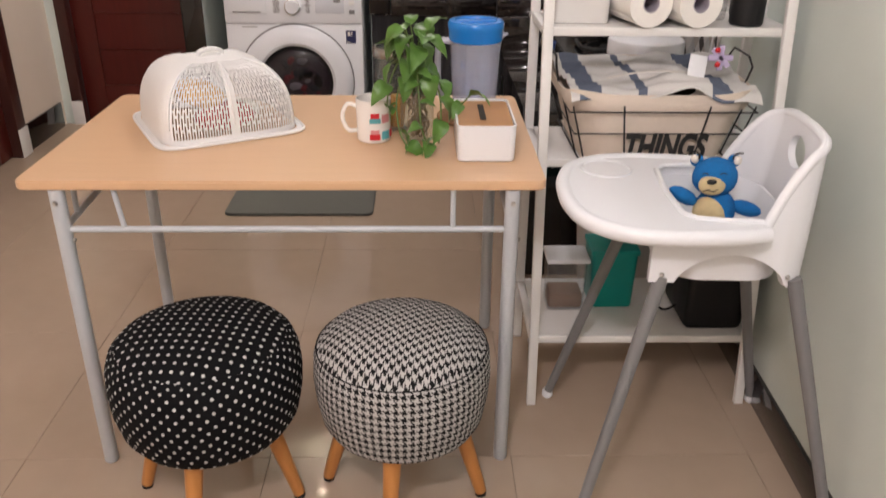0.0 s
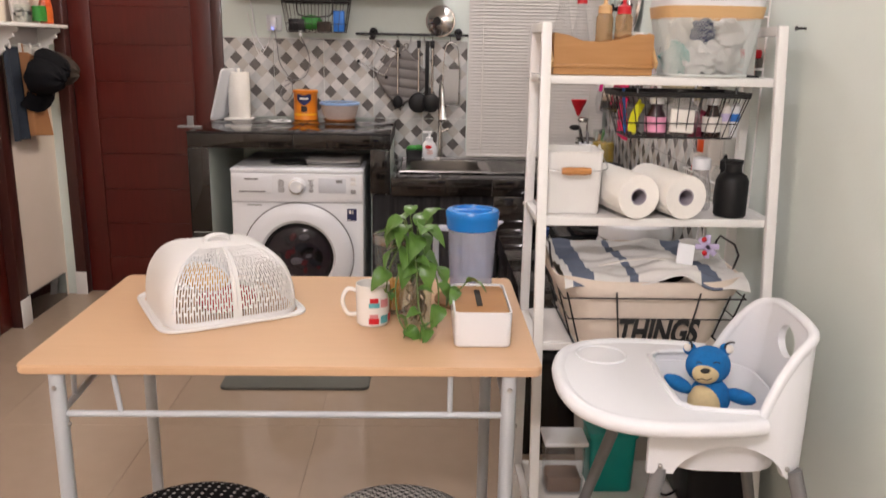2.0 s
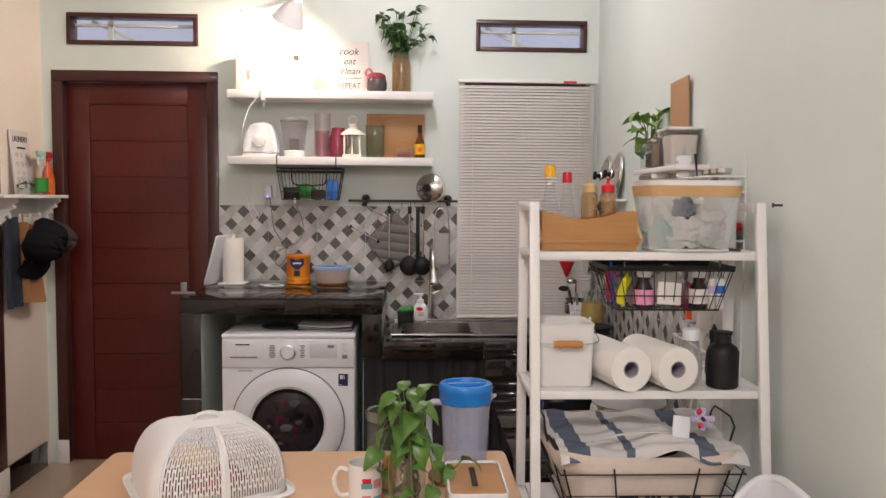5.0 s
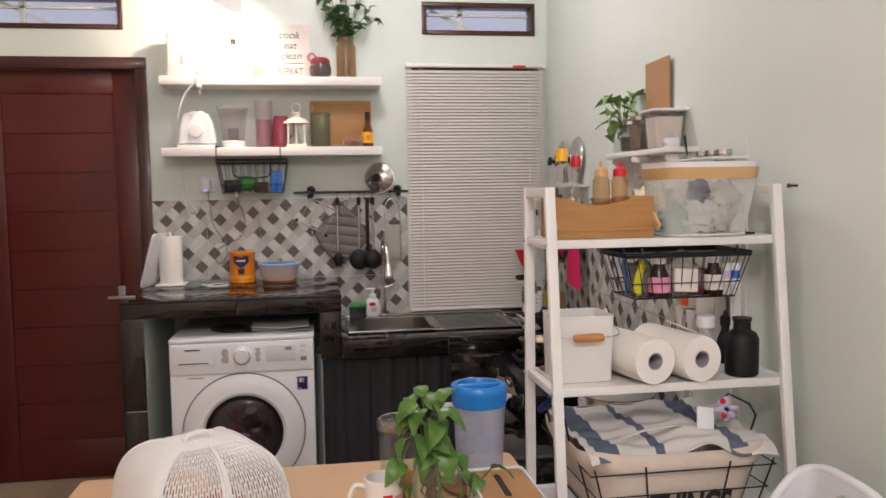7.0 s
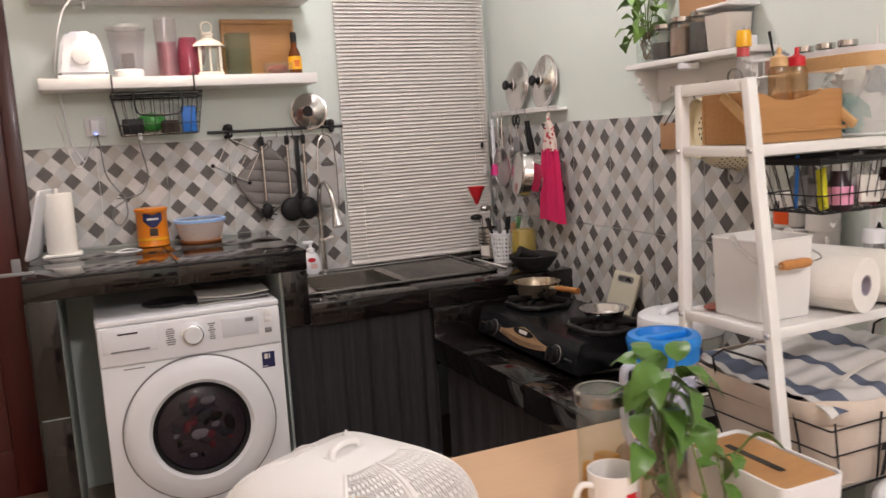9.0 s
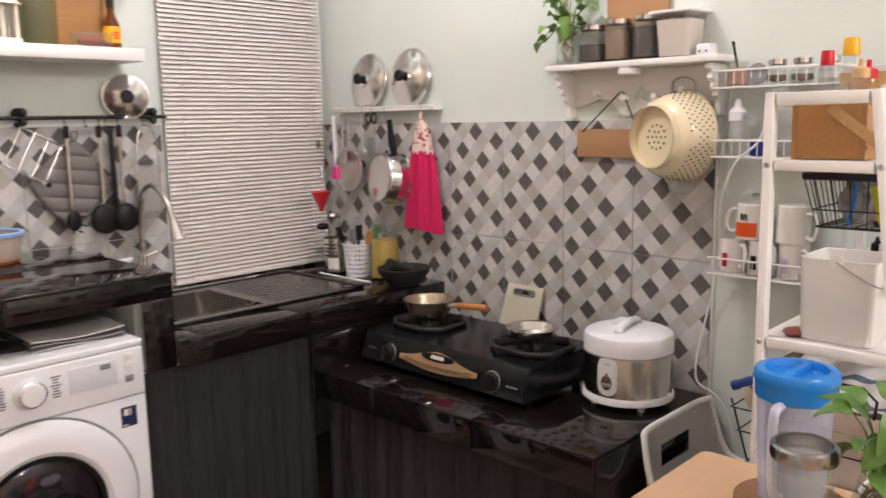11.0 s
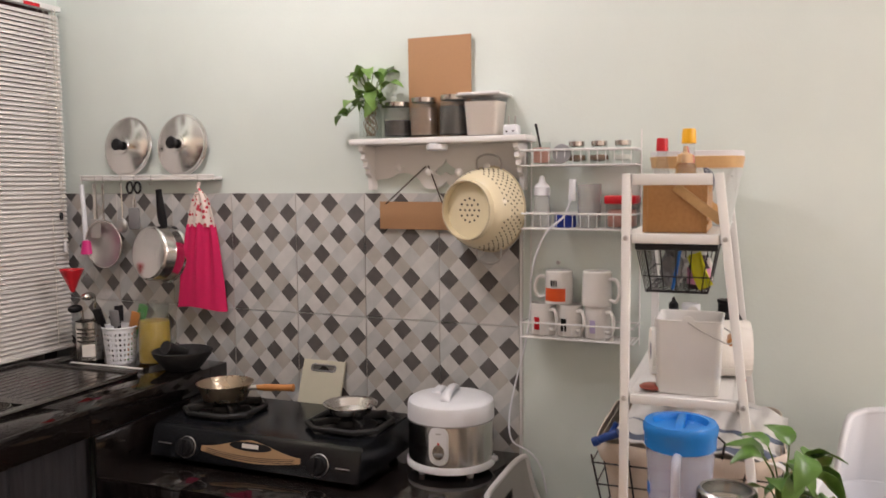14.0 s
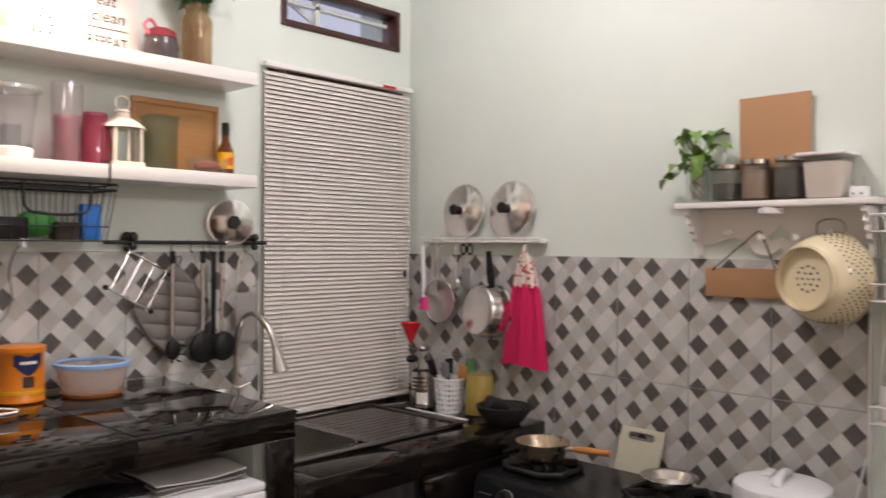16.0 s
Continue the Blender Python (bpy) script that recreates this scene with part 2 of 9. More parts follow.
STOVE_BLACK = mat("black_enamelled_steel", (0.007, 0.008, 0.010), 0.20, var=0.2, bump=0.02)
IRON = mat("cast_iron", (0.010, 0.010, 0.010), 0.6, var=0.3, bump=0.3, bscale=150)
STONE = mat("black_mortar_stone", (0.016, 0.015, 0.015), 0.75, var=0.3, bump=0.5, bscale=90)
OIL = clear("cooking_oil", (0.85, 0.66, 0.10), 0.62, 0.05, (0.62, 0.42, 0.03))
ORANGE = mat("orange_printed_tin", (0.66, 0.20, 0.012), 0.3, var=0.06)
NAVY = mat("navy_print", (0.012, 0.018, 0.085), 0.4)
DARK_GLASS = mat("dark_door_glass", (0.010, 0.009, 0.010), 0.06, var=0.3, bump=0, coat=0.6)
LAUNDRY = mat("wet_dark_laundry", (0.06, 0.045, 0.06), 0.8, var=0.8, scale=25, bump=0.6, bscale=30)
BLUE_FUR = mat("blue_plush", (0.006, 0.155, 0.44), 0.95, var=0.25, scale=90, bump=0.8, bscale=420)
CREAM_FUR = mat("cream_plush", (0.66, 0.53, 0.30), 0.95, var=0.12, scale=90, bump=0.8, bscale=420)
BLIND = mat("warm_grey_blind_slat", (0.66, 0.635, 0.60), 0.33, var=0.03, bump=0.02)
BLIND_CORD = mat("blind_cord", (0.60, 0.57, 0.50), 0.8)
PLAIN_GREY = mat("mid_grey_plastic", (0.22, 0.22, 0.225), 0.45, var=0.05)
QUILT = mat("grey_quilted_cotton", (0.20, 0.185, 0.175), 0.95, var=0.1, bump=0.4, bscale=300)
PINK_CLEAR = clear("pink_clear_plastic", (0.97, 0.76, 0.80), 0.12, 0.08, (0.70, 0.22, 0.32))
GREEN_GLASS = clear("smoky_green_glass", (0.84, 0.88, 0.82), 0.10, 0.06, (0.10, 0.13, 0.09))
BROWN_GLASS = mat("amber_liquid", (0.20, 0.055, 0.012), 0.10, trans=0.35, var=0.05, bump=0)
PALE_LIQUID = clear("amber_tinted_plastic", (0.88, 0.74, 0.56), 0.22, 0.10, (0.55, 0.36, 0.18))
COFFEE = mat("ground_coffee", (0.022, 0.014, 0.010), 0.9, var=0.5, scale=200, bump=0.4)
COCOA = mat("cocoa_powder", (0.20, 0.115, 0.07), 0.9, var=0.15, scale=90, bump=0.3)
RICE = mat("cream_grain", (0.84, 0.76, 0.66), 0.9, var=0.1, scale=180, bump=0.4)
VENT_GLOW = mat("lilac_panel_glow", (0.72, 0.70, 0.90), 0.8, var=0.04, emit=0.55)
INK = mat("black_ink", (0.02, 0.02, 0.02), 0.7)
SIGN_WHITE = mat("whitewashed_board", (0.66, 0.60, 0.58), 0.7, var=0.1, scale=20, stretch=(1, 1, 8))
MESH = mat("pale_mesh_metal", (0.62, 0.66, 0.64), 0.4, var=0.05)
PINKISH = mat("rose_salt", (0.62, 0.30, 0.24), 0.6, var=0.2, scale=200)
BLUE_PACK = mat("blue_pack_print", (0.02, 0.16, 0.55), 0.4, var=0.1)
GREEN_PACK = mat("green_pack_print", (0.03, 0.22, 0.03), 0.5, var=0.3)
LABEL = mat("off_white_label", (0.72, 0.69, 0.64), 0.6, var=0.03)
MAGENTA = mat("magenta_plastic", (0.60, 0.02, 0.20), 0.35, var=0.05)
LILAC = mat("lilac_plastic", (0.52, 0.45, 0.66), 0.4, var=0.05)
BROWN_CLOTH = mat("dark_brown_cloth", (0.045, 0.032, 0.024), 0.95, var=0.25, bump=0.3)
BLACK_CLOTH = mat("black_cloth", (0.009, 0.009, 0.011), 0.95, var=0.25, bump=0.3, spec=0.1)
TAN_LEATHER = mat("tan_paper_bag", (0.42, 0.20, 0.085), 0.7, var=0.15, scale=12)
DENIM = mat("dark_blue_cloth", (0.022, 0.03, 0.045), 0.95, var=0.2, bump=0.3)
DOTS, HOUND = dotted(), houndstooth()

# ---- shape helpers ----


def put(bm, other, m=None):
    """Adds the shape other, moved by m, to bm."""
    me = bpy.data.meshes.new("tmp")
    other.to_mesh(me)
    if m is not None:
        me.transform(m)
    bm.from_mesh(me)
    bpy.data.meshes.remove(me)
    other.free()
    return bm


def join(*shapes):
    bm = bmesh.new()
    for s in shapes:
        put(bm, s)
    return bm


def moved(bm, m):
    bmesh.ops.transform(bm, matrix=m, verts=bm.verts)
    return bm


def paint(bm, index):
    for f in bm.faces:
        f.material_index = index
    return bm


def at(x, y, z):
    return Matrix.Translation((x, y, z))


def box(lo, hi, bevel=0.0, seg=2):
    bm = bmesh.new()
    bmesh.ops.create_cube(bm, size=1)
    size = [b - a for a, b in zip(lo, hi)]
    bmesh.ops.transform(bm, matrix=at(*[(a + b) / 2 for a, b in zip(lo, hi)]) @ Matrix.Diagonal((*size, 1)), verts=bm.verts)
    if bevel:
        bmesh.ops.bevel(bm, geom=bm.edges[:], offset=min(bevel, min(size) * 0.49), segments=seg, affect="EDGES", profile=0.5)
    return bm


def tub(lo, hi, wall, top=1.0, bevel=0.0, seg=3):
    """An open box with walls of that thickness; top widens the rim. Upright edges are rounded by bevel."""
    cx, cy = (lo[0] + hi[0]) / 2, (lo[1] + hi[1]) / 2
    ax, ay = (hi[0] - lo[0]) / 2, (hi[1] - lo[1]) / 2
    n = 4 * (seg + 1)

    def ring(a, b, r, z):
        out = []
        r = max(r, 0.0005)
        for q, (sx, sy) in enumerate(((1, 1), (-1, 1), (-1, -1), (1, -1))):
            for i in range(seg + 1):
                w = math.pi / 2 * (q + i / seg)
                out.append((cx + sx * (a - r) + r * math.cos(w), cy + sy * (b - r) + r * math.sin(w), z))
        return out
    k = top
    rings = [ring(ax * 0.96, ay * 0.96, bevel * 0.96, lo[2]), ring(ax, ay, bevel, lo[2] + 0.004), ring(ax * k, ay * k, bevel, hi[2]),
             ring(ax * k - wall, ay * k - wall, bevel - wall, hi[2]), ring(ax - wall, ay - wall, bevel - wall, lo[2] + wall)]
    bm = bmesh.new()
    vs = [[bm.verts.new(p) for p in r] for r in rings]
    for a, b in zip(vs, vs[1:]):
        for i in range(n):
            j = (i + 1) % n
            bm.faces.new((a[i], a[j], b[j], b[i]))
    bm.faces.new(vs[0][::-1])
    bm.faces.new(vs[-1])
    return bm


def lathe(profile, n=32, arc=360.0):
    """Turns the (radius, height) profile about z."""
    bm = bmesh.new()
    rings = []
    full = arc >= 360
    m = n if full else n + 1
    for r, z in profile:
        if r < 1e-5:
            rings.append([bm.verts.new((0, 0, z))])
        else:
            rings.append([bm.verts.new((r * math.cos(radians(arc) * i / n), r * math.sin(radians(arc) * i / n), z)) for i in range(m)])
    for a, b in zip(rings, rings[1:]):
        for i in range(n):
            j = (i + 1) % m
            if len(a) == 1 and len(b) == 1:
                continue
            if len(a) == 1:
                bm.faces.new((a[0], b[i], b[j])[::-1])
            elif len(b) == 1:
                bm.faces.new((a[i], a[j], b[0]))
            else:
                bm.faces.new((a[i], a[j], b[j], b[i]))
    bmesh.ops.recalc_face_normals(bm, faces=bm.faces)
    return bm


def cup(r0, r1, h, wall=0.003, n=32, floor_=0.004):
    return lathe([(0, 0), (r0 * 0.9, 0), (r0, 0.004), (r1, h - 0.001), (r1 - wall / 2, h), (r1 - wall, h - 0.001), (r0 - wall, floor_ + 0.003), (r0 * 0.85, floor_), (0, floor_)], n)


def tube(points, r, n=8, closed=False):
    """A round bar along the points."""
    pts = [Vector(p) for p in points]
    if closed:
        pts = pts + [pts[0]]
    bm = bmesh.new()
    rings, side = [], None
    for i, p in enumerate(pts):
        a = pts[i - 1] if i else (pts[-2] if closed else p)
        b = pts[i + 1] if i + 1 < len(pts) else (pts[1] if closed else p)
        d = (b - a).normalized()
        if side is None:
            side = d.orthogonal().normalized()
        side = (side - d * side.dot(d))
        side = side.normalized() if side.length > 1e-6 else d.orthogonal().normalized()
        up = d.cross(side)
        k = 1.0
        if 0 < i < len(pts) - 1:
            c = (p - a).normalized().dot((b - p).normalized())
            k = 1 / max(0.5, math.sqrt(max(0.0, (1 + c) / 2)))
        rad = r(i / (len(pts) - 1)) if callable(r) else r
        rings.append([bm.verts.new(p + (side * math.cos(2 * math.pi * j / n) + up * math.sin(2 * math.pi * j / n)) * rad * (1 if n < 7 else min(k, 1.2))) for j in range(n)])
    for a, b in zip(rings, rings[1:]):
        for j in range(n):
            bm.faces.new((a[j], a[(j + 1) % n], b[(j + 1) % n], b[j]))
    if not closed:
        bm.faces.new(rings[0][::-1])
        bm.faces.new(rings[-1])
    bmesh.ops.recalc_face_normals(bm, faces=bm.faces)
    return bm


def curve(points, steps=6):
    """A smooth line through the points."""
    p = [Vector(q) for q in points]
    p = [2 * p[0] - p[1], *p, 2 * p[-1] - p[-2]]
    out = []
    for i in range(1, len(p) - 2):
        for s in range(steps):
            t = s / steps
            a, b, c, d = p[i - 1:i + 3]
            out.append(0.5 * (2 * b + (c - a) * t + (2 * a - 5 * b + 4 * c - d) * t * t + (3 * b - a - 3 * c + d) * t ** 3))
    return [*out, p[-2]]


def prism(outline, y0, y1, bevel=0.0):
    """A plate with that (x, z) outline between y0 and y1."""
    bm = bmesh.new()
    f = bm.faces.new([bm.verts.new((x, y0, z)) for x, z in outline])
    g = bmesh.ops.extrude_face_region(bm, geom=[f])
    bmesh.ops.translate(bm, verts=[v for v in g["geom"] if isinstance(v, bmesh.types.BMVert)], vec=(0, y1 - y0, 0))
    bmesh.ops.recalc_face_normals(bm, faces=bm.faces)
    if bevel:
        bmesh.ops.bevel(bm, geom=bm.edges[:], offset=bevel, segments=2, affect="EDGES")
    return bm


def ball(r, where=(0, 0, 0), scale=(1, 1, 1), n=16):
    bm = bmesh.new()
    bmesh.ops.create_uvsphere(bm, u_segments=n, v_segments=max(6, n // 2), radius=r)
    return moved(bm, at(*where) @ Matrix.Diagonal((*scale, 1)))


def rod(a, b, r, n=10):
    return tube([a, b], r, n)


def rounded(w, h, r, n=5):
    """The outline of a rounded rectangle about its middle."""
    out = []
    for q, (sx, sy) in enumerate(((1, 1), (-1, 1), (-1, -1), (1, -1))):
        for i in range(n + 1):
            a = math.pi / 2 * (q + i / n)
            out.append((sx * (w / 2 - r) + r * math.cos(a), sy * (h / 2 - r) + r * math.sin(a)))
    return out


def sheet(fn, nu, nv):
    """A surface fn(u, v) with u and v from 0 to 1."""
    bm = bmesh.new()
    g = [[bm.verts.new(fn(i / nu, j / nv)) for j in range(nv + 1)] for i in range(nu + 1)]
    for i in range(nu):
        for j in range(nv):
            bm.faces.new((g[i][j], g[i + 1][j], g[i + 1][j + 1], g[i][j + 1]))
    return bm


def thick(bm, t):
    """Gives a sheet that thickness."""
    bmesh.ops.recalc_face_normals(bm, faces=bm.faces)
    bmesh.ops.solidify(bm, geom=bm.faces[:], thickness=t)
    return bm


def mesh_of(name, bm, materials, angle=38):
    me = bpy.data.meshes.new(name)
    bm.to_mesh(me)
    bm.free()
    for m in materials if isinstance(materials, (list, tuple)) else [materials]:
        me.materials.append(m)
    me.polygons.foreach_set("use_smooth", [True] * len(me.polygons))
    me.set_sharp_from_angle(angle=radians(angle))
    return me


def part(name, bm, materials, parent, label="", m=None):
    ob = new(name, mesh_of(name, bm, materials))
    ob.parent = parent
    if m is not None:
        ob.matrix_basis = m
    return tagged(ob, label)


def thing(name, m, label, category, group="", kind=""):
    ob = new(name)
    ob.empty_display_size = 0.03
    ob.matrix_basis = m
    return tagged(ob, label, category, group, kind)


def single(name, bm, materials, m, label, category, group=""):
    ob = new(name, mesh_of(name, bm, materials))
    ob.matrix_basis = m
    return tagged(ob, label, category, group)


def setting(name, bm, materials, label, category, m=None):
    ob = new(name, mesh_of(name, bm, materials))
    if m is not None:
        ob.matrix_basis = m
    return tagged(ob, label, category, kind="structure")


def words(text, size, depth=0.0008, shear=0.0, fat=0.0, align="CENTER"):
    """Lettering in the xz plane, facing -y."""
    c = bpy.data.curves.new("letters", "FONT")
    c.body, c.size, c.extrude, c.shear, c.offset, c.align_x = text, size, depth, shear, fat, align
    ob = new("letters", c)
    me = bpy.data.meshes.new_from_object(ob.evaluated_get(bpy.context.evaluated_depsgraph_get()))
    bm = bmesh.new()
    bm.from_mesh(me)
    bpy.data.objects.remove(ob)
    bpy.data.meshes.remove(me)
    bpy.data.curves.remove(c)
    return moved(bm, pose(0, 0, 0, 90))


def bar_lines(w, h, rows, seed=1):
    """Plain bars in place of small print, facing -y."""
    rng = random.Random(seed)
    bm = bmesh.new()
    for i in range(rows):
        z = h * (0.5 - (i + 0.5) / rows)
        k = rng.uniform(0.5, 1.0) * w / 2
        put(bm, box((-k, -0.0006, z - h / rows * 0.28), (k, 0.0006, z + h / rows * 0.28)))
    return bm


def wall_cells(u0, u1, v0, v1, holes):
    """The rectangles left of u0..u1 by v0..v1 once the holes are cut out."""
    us = sorted({u0, u1, *[min(max(h[i], u0), u1) for h in holes for i in (0, 1)]})
    vs = sorted({v0, v1, *[min(max(h[i], v0), v1) for h in holes for i in (2, 3)]})
    for a, b in zip(us, us[1:]):
        for c, d in zip(vs, vs[1:]):
            if not any(h[0] <= (a + b) / 2 <= h[1] and h[2] <= (c + d) / 2 <= h[3] for h in holes):
                yield a, b, c, d


# the right-hand wall stands two degrees out of square
WR = Matrix.Translation((1.41, 3.5, 0)) @ pose(0, 0, 0, 0, 0, -2.07)
BACK = 5.16
LEFT = -1.53


def on_right(s, z, d=0.0):
    """A pose on the right-hand wall: local x to the right, -y out of the wall, z up."""
    return WR @ Matrix.Translation((d, s, z)) @ pose(0, 0, 0, 0, 0, -90)


def on_back(x, z, d=0.0):
    return pose(x, BACK - d, z)

# ---- setting ----
WINDOW = (0.735, 1.425, 0.845, 2.102)
VENT_R = (0.795, 1.402, 2.268, 2.437)
VENT_L = (-1.392, -0.700, 2.272, 2.441)
DOORWAY = (-1.478, -0.596, 0.0, 2.137)
bm = bmesh.new()
for a, b, c, d in wall_cells(-1.75, 1.70, 0, 3.0, (WINDOW, VENT_R, VENT_L, DOORWAY)):
    put(bm, box((a, BACK, c), (b, BACK + 0.14, d)))
wall_back = setting("wall_north", bm, MINT, "pale mint painted kitchen wall with door and window", "wall")
wall_right = setting("wall_east", box((0, -5.4, 0), (0.14, 1.76, 3.0)), MINT, "long pale mint painted plaster wall", "wall", WR)
SIDE_DOOR = (3.72, 4.60, 0.0, 2.13)
bm = bmesh.new()
for a, b, c, d in wall_cells(-1.9, BACK, 0, 3.0, (SIDE_DOOR,)):
    put(bm, box((LEFT - 0.14, a, c), (LEFT, b, d)))
setting("wall_west", bm, CREAM, "cream painted wall beside the doors", "wall")
setting("wall_south", box((-1.75, -1.9, 0), (1.6, -1.76, 3.0)), CREAM, "plain cream wall closing the room", "wall")
setting("ceiling", box((-1.75, -1.9, 3.0), (1.7, 5.3, 3.1)), CEIL, "plain white painted ceiling", "ceiling")
floor_slab = setting("floor", box((-1.75, -1.9, -0.08), (1.7, 5.3, -0.0035)), GROUT, "polished beige porcelain floor tiles, glossy", "floor")
# skirting of black tile
sk = setting("baseboard", box((-0.012, -5.2, 0), (0.0, -0.24, 0.095), 0.002), BLACK_TILE, "black glazed tile skirting along the wall", "skirting", WR)
setting("baseboard_west", box((LEFT, 4.64, 0), (LEFT + 0.012, 5.11, 0.135), 0.002), BLACK_TILE, "black glazed tile skirting below the shelf", "skirting")
# emissive panel added in place of the lilac space beyond the vents
setting("backdrop", box((-1.7, 5.75, 2.0), (1.7, 5.77, 2.9)), VENT_GLOW, "self-lit lilac panel added behind the vents", "backdrop")


def opening_frame(x0, x1, z0, z1, w, y0, y1, foot=True):
    shapes = [box((x0, y0, z0), (x0 + w, y1, z1 - w), 0.004), box((x1 - w, y0, z0), (x1, y1, z1 - w), 0.004), box((x0, y0, z1 - w), (x1, y1, z1), 0.004)]
    if foot:
        shapes.append(box((x0 + w, y0, z0), (x1 - w, y1, z0 + w), 0.004))
    return join(*shapes)


def panelled_leaf(w, h):
    """A door leaf with a sunk field of level boards in a frame, facing -y, from its lower left corner."""
    shapes = [box((0, 0.010, 0), (w, 0.045, h), 0.003)]
    st, top, low = 0.115, 0.115, 0.20
    n_ = 9
    step = (h - top - low) / n_
    for k in range(n_):
        shapes.append(box((st + 0.004, 0.0045, low + k * step + 0.001), (w - st - 0.004, 0.0105, low + (k + 1) * step - 0.001), 0.0012, 1))
    shapes += [box((0, 0, 0), (st, 0.0102, h), 0.003), box((w - st, 0, 0), (w, 0.0102, h), 0.003)]
    shapes += [box((st, 0, 0), (w - st, 0.0102, low), 0.003), box((st, 0, h - top), (w - st, 0.0102, h), 0.003)]
    return join(*shapes)


door = thing("door_1", pose(0, BACK, 0), "closed dark red-brown panelled wooden door in its frame", "door", kind="structure")
x0, x1, _, z1 = DOORWAY
part("door_frame", opening_frame(x0, x1, 0.0, z1, 0.058, -0.012, 0.10, False), FRAME, door)
leaf = part("door_leaf", panelled_leaf(x1 - x0 - 0.124, z1 - 0.064), DOOR, door, m=at(x0 + 0.062, 0.045, 0.004))
for x in (x0 - 0.002, x1 - 0.058):
    part("foot_block", box((x, -0.016, 0), (x + 0.062, -0.0125, 0.13), 0.001), WHITE_LACQUER, door, "white painted foot of the frame")
side = thing("door_2", Matrix.Translation((LEFT, SIDE_DOOR[0], 0)) @ pose(0, 0, 0, 0, 0, 90), "dark red wooden door frame with white painted feet", "door", kind="structure")
w = SIDE_DOOR[1] - SIDE_DOOR[0]
part("door_frame", opening_frame(-0.06, w + 0.06, 0.0, 2.19, 0.09, -0.02, 0.10, False), FRAME, side)
part("door_leaf", panelled_leaf(w - 0.06, 2.09), DOOR, side, m=at(0.03, 0.03, 0.005))
part("foot_block", box((w - 0.032, -0.026, 0), (w + 0.064, -0.0205, 0.14), 0.001), WHITE_LACQUER, side, "white painted foot of the frame")


def vent_window(name, x0, x1, z0, z1):
    v = thing(name, pose(0, BACK, 0), "narrow vent window with dark brown wooden frame", "window", kind="structure")
    part("window_frame", opening_frame(x0, x1, z0, z1, 0.024, -0.012, 0.08), FRAME, v)
    pane = part("pane", box((x0 + 0.024, 0.04, z0 + 0.024), (x1 - 0.024, 0.044, z1 - 0.024)), GLASS, v)
    pane.visible_shadow = False
    part("rail", join(box((x0 + 0.024, 0.05, z1 - 0.062), (x1 - 0.024, 0.075, z1 - 0.048)), box((x0 + 0.20, 0.05, z0 + 0.024), (x0 + 0.225, 0.07, z1 - 0.024))), WHITE_METAL, v)
    part("strut", moved(box((-0.14, 0, -0.008), (0.14, 0.012, 0.008)), at((x0 + x1) / 2 - 0.12, 0.085, (z0 + z1) / 2) @ pose(0, 0, 0, 0, 25, 0)), WHITE_METAL, v)


vent_window("window_2", *VENT_R)
vent_window("window_3", *VENT_L)
win = thing("window_1", pose(0, BACK, 0), "tall window in a dark frame behind a closed blind", "window", kind="structure")
part("window_frame", opening_frame(*WINDOW, 0.035, -0.004, 0.09), FRAME, win)
part("pane", box((WINDOW[0] + 0.035, 0.05, WINDOW[2] + 0.035), (WINDOW[1] - 0.035, 0.054, WINDOW[3] - 0.035)), DARK_GLASS, win)

# window blind
bl = thing("window_blind", pose(0, BACK - 0.032, 0), "closed warm grey venetian blind hanging before the window", "blind")
part("headrail", box((0.700, -0.016, 2.094), (1.442, 0.016, 2.114), 0.003), WHITE_METAL, bl)
slat = mesh_of("slat", moved(thick(sheet(lambda u, v: (-0.368 + 0.736 * u, -0.0100 + 0.0200 * v, 0.0016 * math.sin(math.pi * v)), 1, 4), 0.0006), pose(0, 0, 0, 55)), BLIND)
n = 75
for i in range(n):
    s = new("slat", slat)
    s.parent, s.matrix_basis = bl, at(1.071, 0, 0.832 + (2.072 - 0.832) * i / (n - 1)) @ pose(0, 0, 0, 0, 0.03 * math.sin(i * 1.7), 0)
part("bottom_rail", box((0.702, -0.012, 0.812), (1.440, 0.012, 0.824), 0.003), BLIND, bl)
for x in (0.78, 1.36):
    part("ladder_cord", join(rod((x, -0.0145, 0.82), (x, -0.0145, 2.10), 0.0012, 5), rod((x, 0.0145, 0.82), (x, 0.0145, 2.10), 0.0012, 5)), BLIND_CORD, bl)
part("pull_cord", join(rod((1.395, -0.02, 1.33), (1.395, -0.018, 2.10), 0.0015, 5), rod((1.408, -0.02, 1.23), (1.408, -0.018, 2.10), 0.0015, 5)), BLIND_CORD, bl)
part("cord_toggle", join(moved(lathe([(0, 0), (0.006, 0.003), (0.007, 0.02), (0.004, 0.03), (0, 0.03)], 10), at(1.395, -0.02, 1.31))), BLACK_PLASTIC, bl)
part("cord_bell", moved(lathe([(0, 0), (0.007, 0.002), (0.006, 0.045), (0, 0.05)], 10), at(1.408, -0.02, 1.185)), SOFT_WHITE, bl)
part("red_clip", box((1.27, -0.019, 2.094), (1.34, -0.0165, 2.106)), RED, bl)

